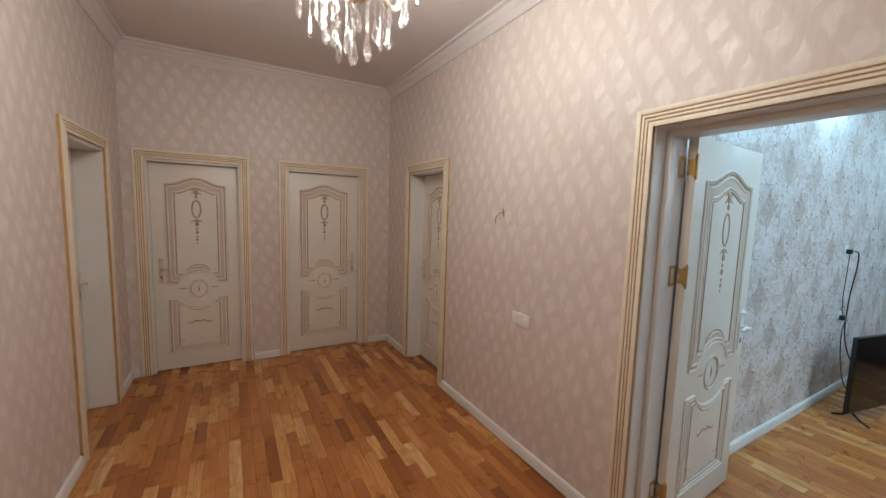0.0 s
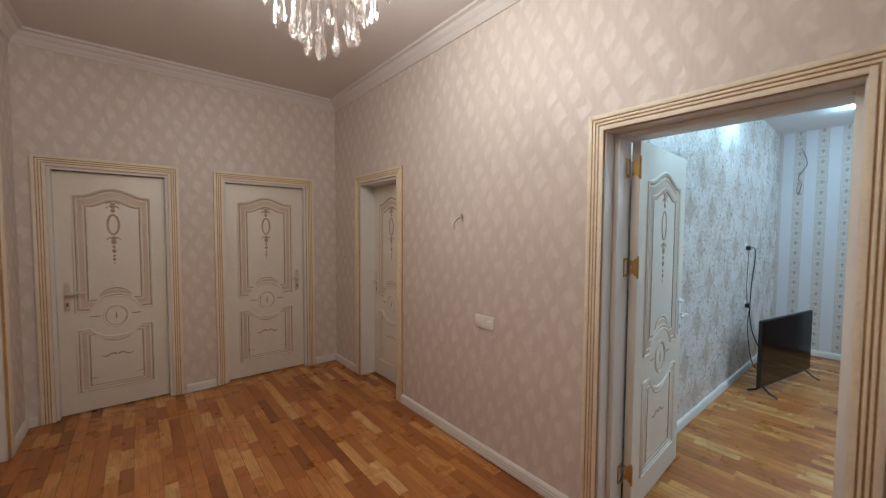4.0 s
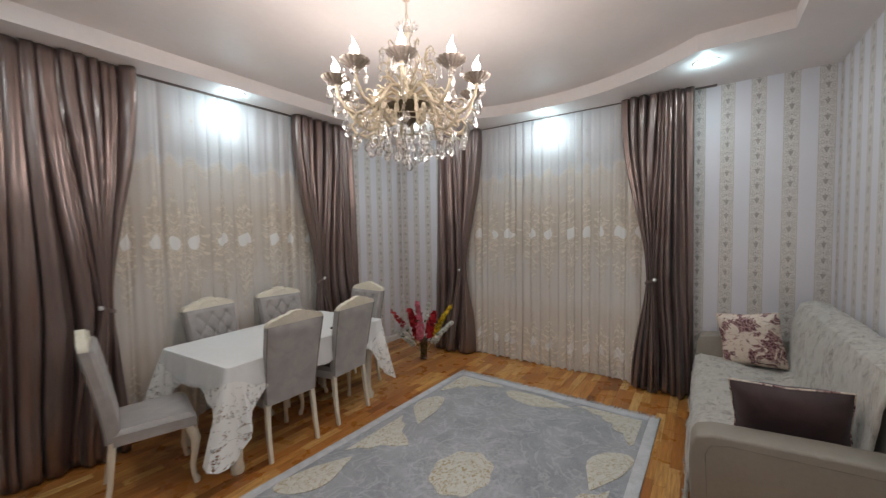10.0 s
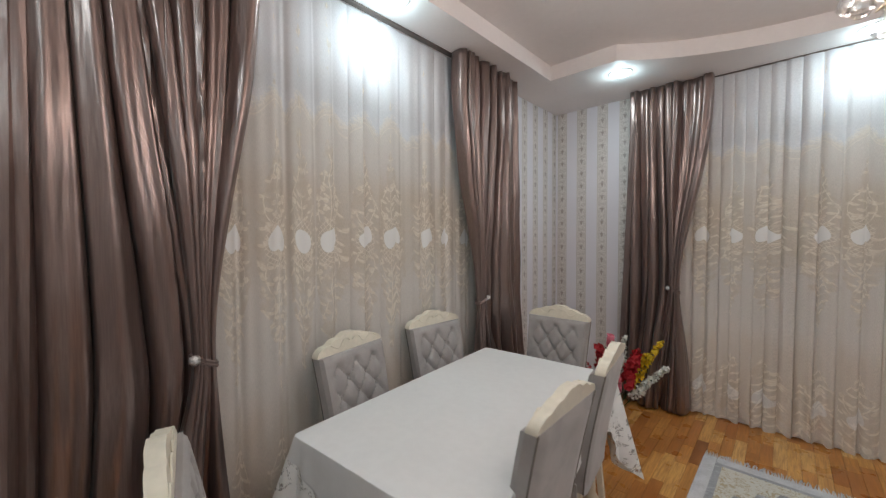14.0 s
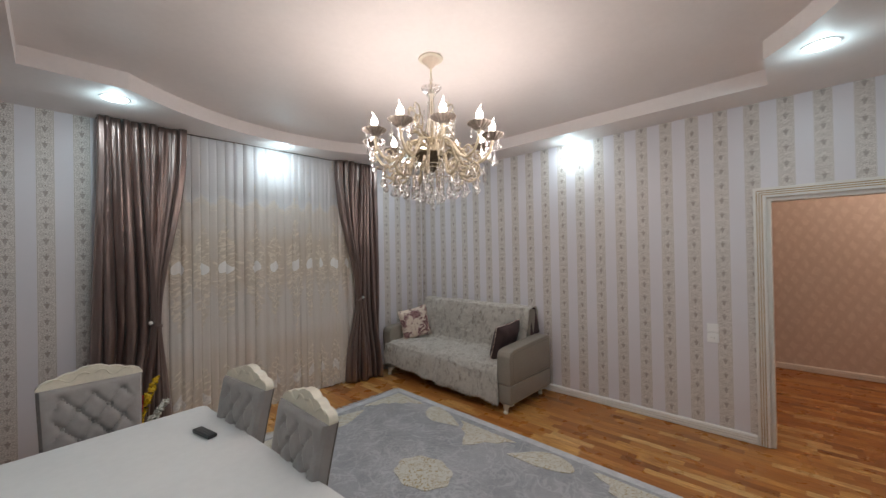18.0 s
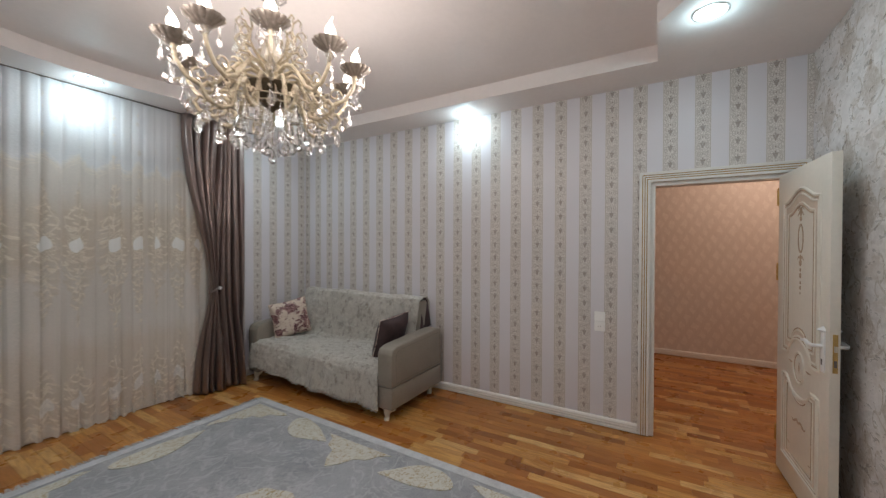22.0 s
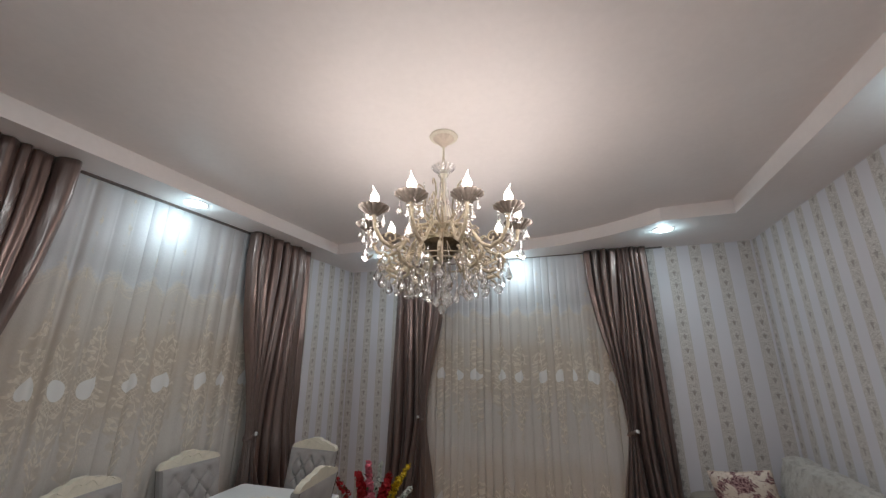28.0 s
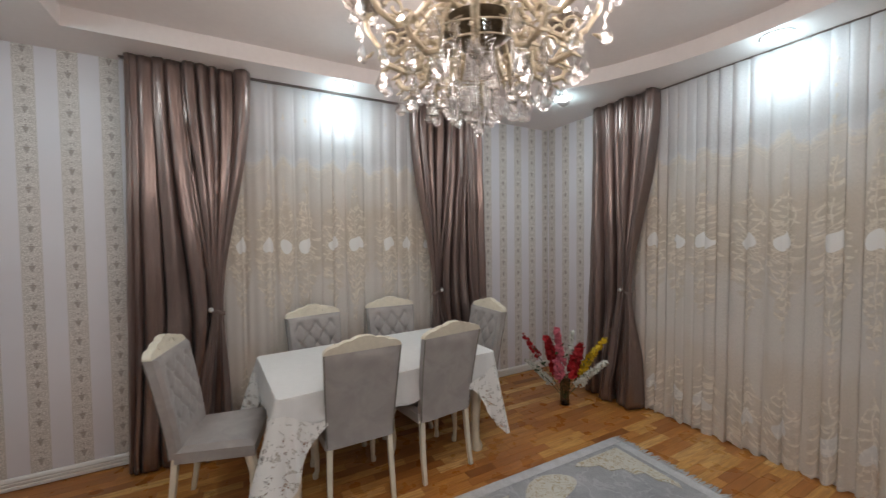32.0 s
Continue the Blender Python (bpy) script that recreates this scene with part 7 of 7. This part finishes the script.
# tiers of drops under the dish
for n_d, r, z, bead, me in ((11, 0.235, 2.225, BEAD_M, DROP_L), (9, 0.175, 2.215, BEAD_M, DROP_L), (8, 0.125, 2.290, BEAD_L, DROP_L), (5, 0.075, 2.262, BEAD_L, DROP_L), (3, 0.03, 2.225, BEAD_L, DROP_M)):
    drop = {BEAD_M: 0.104, BEAD_L: 0.182}[bead]
    for k in range(n_d):
        a = 2 * math.pi * (k + 0.3 * (n_d % 3)) / n_d
        p = (r * math.cos(a), r * math.sin(a))
        curtain.append((bead, (*p, z)))
        hung("crystal_drop", me, lamp_root, (*p, z - drop), 57 * k)
bead_curtain(lamp_root, curtain, "close strings of small crystal beads")
beads(lamp_root, 14, (0, 0, 2.206))
hung("crystal_drop", DROP_L, lamp_root, (0, 0, 2.026), 10)
for z, r in ((2.225, 0.235), (2.215, 0.175)):
    bm = bmesh.new()
    tube(bm, [(r * math.cos(a), r * math.sin(a), z) for a in np.linspace(0, 2 * math.pi, 41)[:-1]], 0.003, 5, closed=True)
    part("drop_ring", bm, M_CHANDELIER, lamp_root)
    for k in range(6):
        a = k * math.pi / 3
        bm = bmesh.new()
        tube(bm, [(r * math.cos(a), r * math.sin(a), z), (0.12 * math.cos(a), 0.12 * math.sin(a), 2.31)], 0.002, 4)
        part("hanger", bm, M_CHANDELIER, lamp_root)
tagged(lamp_root, "lit cream and gold crystal chandelier with ten candle bulbs", "chandelier")

# ---- hall chandelier ----
hall_lamp = thing("chandelier", (HCX, HCY, 0))
HZ, HR = 2.538, 0.285           # rim of the dish, reach of the arms
bm = bmesh.new()
lathe(bm, [(0.065, HCEIL - 0.001), (0.066, HCEIL - 0.012), (0.040, HCEIL - 0.035), (0.012, HCEIL - 0.055)], 20)
part("canopy", bm, M_CHANDELIER, hall_lamp)
bm = bmesh.new()
tube(bm, [(0, 0, HCEIL - 0.05), (0, 0, 2.90)], 0.005, 6)
part("rod", bm, M_CHANDELIER, hall_lamp)
bm = bmesh.new()
lathe(bm, [(0.008, 2.905), (0.024, 2.895), (0.040, 2.870), (0.026, 2.850), (0.014, 2.840), (0.022, 2.825), (0.014, 2.810), (0.028, 2.775), (0.044, 2.745), (0.046, 2.715), (0.034, 2.665), (0.024, 2.610), (0.020, HZ + 0.02)], 40, wave=scallop(10, 0.10))
part("glass_stem", bm, M_FROST, hall_lamp, "fluted moulded glass stem")
bm = bmesh.new()
lathe(bm, [(0.020, HZ + 0.012), (0.078, HZ + 0.010), (0.094, HZ + 0.002), (0.092, HZ - 0.010), (0.076, HZ - 0.036), (0.050, HZ - 0.056), (0.018, HZ - 0.066), (0.008, HZ - 0.078), (0.0005, HZ - 0.084)], 28)
part("bowl", bm, M_DISH, hall_lamp, "satin gold-brown dish")
bm = bmesh.new()
lathe(bm, [(0.090, HZ + 0.014), (0.106, HZ + 0.011), (0.114, HZ + 0.001), (0.110, HZ - 0.006), (0.094, HZ - 0.004), (0.088, HZ + 0.004)], 72, wave=scallop(24, 0.07))
part("bowl_rim", bm, M_CRYSTAL, hall_lamp, "beaded crystal rim", smooth=False)
bm = bmesh.new()
tube(bm, [(0.070, 0, HZ + 0.008), (0.080, 0, HZ + 0.040), (0.102, 0, HZ + 0.064), (0.132, 0, HZ + 0.066), (0.160, 0, HZ + 0.042), (0.190, 0, HZ + 0.012), (0.222, 0, HZ + 0.002), (0.252, 0, HZ + 0.012), (0.274, 0, HZ + 0.036), (HR, 0, HZ + 0.068)],
     [0.013, 0.014, 0.0145, 0.0145, 0.014, 0.0135, 0.013, 0.0125, 0.012, 0.011], 10)
HARM = mesh_of("arm", bm, M_CREAM)
bm = bmesh.new()
lathe(bm, [(0.010, -0.004), (0.017, 0.004), (0.015, 0.016), (0.010, 0.020)], 14)
HSOCKET = mesh_of("socket_ring", bm, M_BRASS)
bm = bmesh.new()
lathe(bm, [(0.014, 0.0), (0.026, 0.010), (0.036, 0.024), (0.054, 0.046), (0.062, 0.062), (0.060, 0.070), (0.052, 0.080), (0.056, 0.088), (0.053, 0.088), (0.048, 0.079), (0.055, 0.066), (0.050, 0.050), (0.032, 0.028), (0.012, 0.012)], 60, wave=scallop(12, 0.09))
HCUP = mesh_of("shade", bm, M_HSHADE)
HFLAME = flame_mesh(M_HALL_BULB, 0.115, 0.021)
LONG, LONG_S = drop_mesh(0.098, 0.017), drop_mesh(0.070, 0.015)
for k in range(5):
    arm_ob = hung("arm", HARM, hall_lamp, (0, 0, 0), 72 * k + 30)
    hung("socket_ring", HSOCKET, arm_ob, (HR, 0, HZ + 0.064))["label"] = "brass socket ring"
    hung("shade", HCUP, arm_ob, (HR, 0, HZ + 0.076))["label"] = "frosted tulip cup, lit"
    hung("bulb", HFLAME, arm_ob, (HR, 0, HZ + 0.096))["label"] = "lit flame-shaped bulb"
    for j in range(3):
        b = 2 * math.pi * j / 3 + 0.4
        x, y = HR + 0.046 * math.cos(b), 0.046 * math.sin(b)
        count = (4, 7, 5)[j]
        beads(arm_ob, count, (x, y, HZ + 0.086))
        hung("crystal_drop", (LONG_S, LONG, LONG_S)[j], arm_ob, (x, y, HZ + 0.086 - BEAD_GAP * count), 40 * j + 20 * k)
    beads(arm_ob, 6, (0.205, 0, HZ - 0.006))
    hung("crystal_drop", LONG, arm_ob, (0.205, 0, HZ - 0.083), 33 * k)
curtain = []
for n_d, r, z, count, me in ((10, 0.114, HZ - 0.004, 11, LONG), (5, 0.168, HZ + 0.026, 11, LONG), (5, 0.060, HZ - 0.046, 12, LONG)):
    for k in range(n_d):
        a = 2 * math.pi * (k + 0.2) / n_d
        c = count + (k % 3) - 1
        curtain.append((c, (r * math.cos(a), r * math.sin(a), z)))
        hung("crystal_drop", me, hall_lamp, (r * math.cos(a), r * math.sin(a), z - BEAD_GAP * c), 50 * k)
beads(hall_lamp, 10, (0, 0, HZ - 0.084))
hung("crystal_drop", LONG, hall_lamp, (0, 0, HZ - 0.214), 15)
bead_curtain(hall_lamp, curtain, "strings of small crystal beads")
tagged(hall_lamp, "lit five-arm hall chandelier with frosted cups and crystal drops", "chandelier")

# ---- recessed spots ----
bm = bmesh.new()
lathe(bm, [(0.074, 0.0), (0.090, 0.0), (0.091, -0.002), (0.088, -0.004), (0.076, -0.004), (0.072, 0.0)], 32)
RING = mesh_of("trim_ring", bm, M_PLASTIC)
bm = bmesh.new()
lathe(bm, [(0.077, -0.003), (0.066, -0.007), (0.0005, -0.009)], 32)
LENS = mesh_of("lens", bm, M_SPOT)
for sx, sy in SPOTS:
    root = thing("recessed_spot", (sx, sy, SOFFIT - 0.0005))
    hung("trim_ring", RING, root, (0, 0, 0))
    hung("lens", LENS, root, (0, 0, 0))["label"] = "glowing white lens"
    tagged(root, "lit round recessed spotlight with white rim in the soffit", "spotlight", group="recessed spots")

# ---- parquet ----
floor = struct(part("floor", boxes((HX0 - 0.22, HX1 + 0.11, HY0, HY1 + 0.22, -0.1, -0.004), (HX1 + 0.11, X1, Y0, Y1, -0.1, -0.004), (HX1 + 0.11, HX1 + 0.30, 2.9, 3.9, -0.1, -0.002)), M_JOINT, None, smooth=False), "orange-brown oak strip parquet with mixed tones", "floor")
rnd = random.Random(11)
SW, GAP = 0.0715, 0.00025
near, rest = [], []


def lay(x0, x1, y0, y1):
    x = x0
    while x < x1 - 1e-6:
        xe = min(x + SW, x1)
        y = y0 - rnd.random() * 0.4
        while y < y1:
            ye = y + rnd.choice((0.22, 0.28, 0.33, 0.38, 0.44, 0.50, 0.58))
            a, b = max(y, y0), min(ye, y1)
            if b - a > 0.004:
                row = (x + GAP, xe - GAP, a + GAP, b - GAP)
                path_zone = (2.0 < x < 3.2 and -1.9 < y < 1.1) or (-0.1 < x < 1.5 and 0.4 < y < 3.4)
                (near if path_zone and len(near) < 300 else rest).append(row)
            y = ye
        x += SW


lay(HX0 - 0.2, HX1 + 0.11, HY0, HY1 + 0.2)
lay(HX1 + 0.11, X1, Y0, Y1)
verts, faces = [], []
for x0, x1, y0, y1 in rest:
    b, c = len(verts), 0.0006
    verts += [(x0, y0, -0.004), (x1, y0, -0.004), (x1, y1, -0.004), (x0, y1, -0.004), (x0 + c, y0 + c, 0), (x1 - c, y0 + c, 0), (x1 - c, y1 - c, 0), (x0 + c, y1 - c, 0)]
    faces += [(b + 4, b + 5, b + 6, b + 7)] + [(b + i, b + (i + 1) % 4, b + 4 + (i + 1) % 4, b + 4 + i) for i in range(4)]
me = bpy.data.meshes.new("staves")
me.from_pydata(verts, [], faces)
me.materials.append(M_WOOD_I)
staves = new("staves", me)
staves.parent = floor
tagged(staves, "oak staves of mixed tone", kind="stuff")
shared = {}
for x0, x1, y0, y1 in near:
    key = (round(x1 - x0, 3), round(y1 - y0, 3))
    if key not in shared:
        w, l, c = (x1 - x0) / 2, (y1 - y0) / 2, 0.0006
        me = bpy.data.meshes.new("stave")
        me.from_pydata([(-w, -l, -0.004), (w, -l, -0.004), (w, l, -0.004), (-w, l, -0.004), (-w + c, -l + c, 0), (w - c, -l + c, 0), (w - c, l - c, 0), (-w + c, l - c, 0)], [],
                       [(4, 5, 6, 7)] + [(i, (i + 1) % 4, 4 + (i + 1) % 4, 4 + i) for i in range(4)])
        me.materials.append(M_WOOD_O)
        shared[key] = me
    ob = new("stave", shared[key])
    ob.location = ((x0 + x1) / 2, (y0 + y1) / 2, 0)
    ob.parent = floor
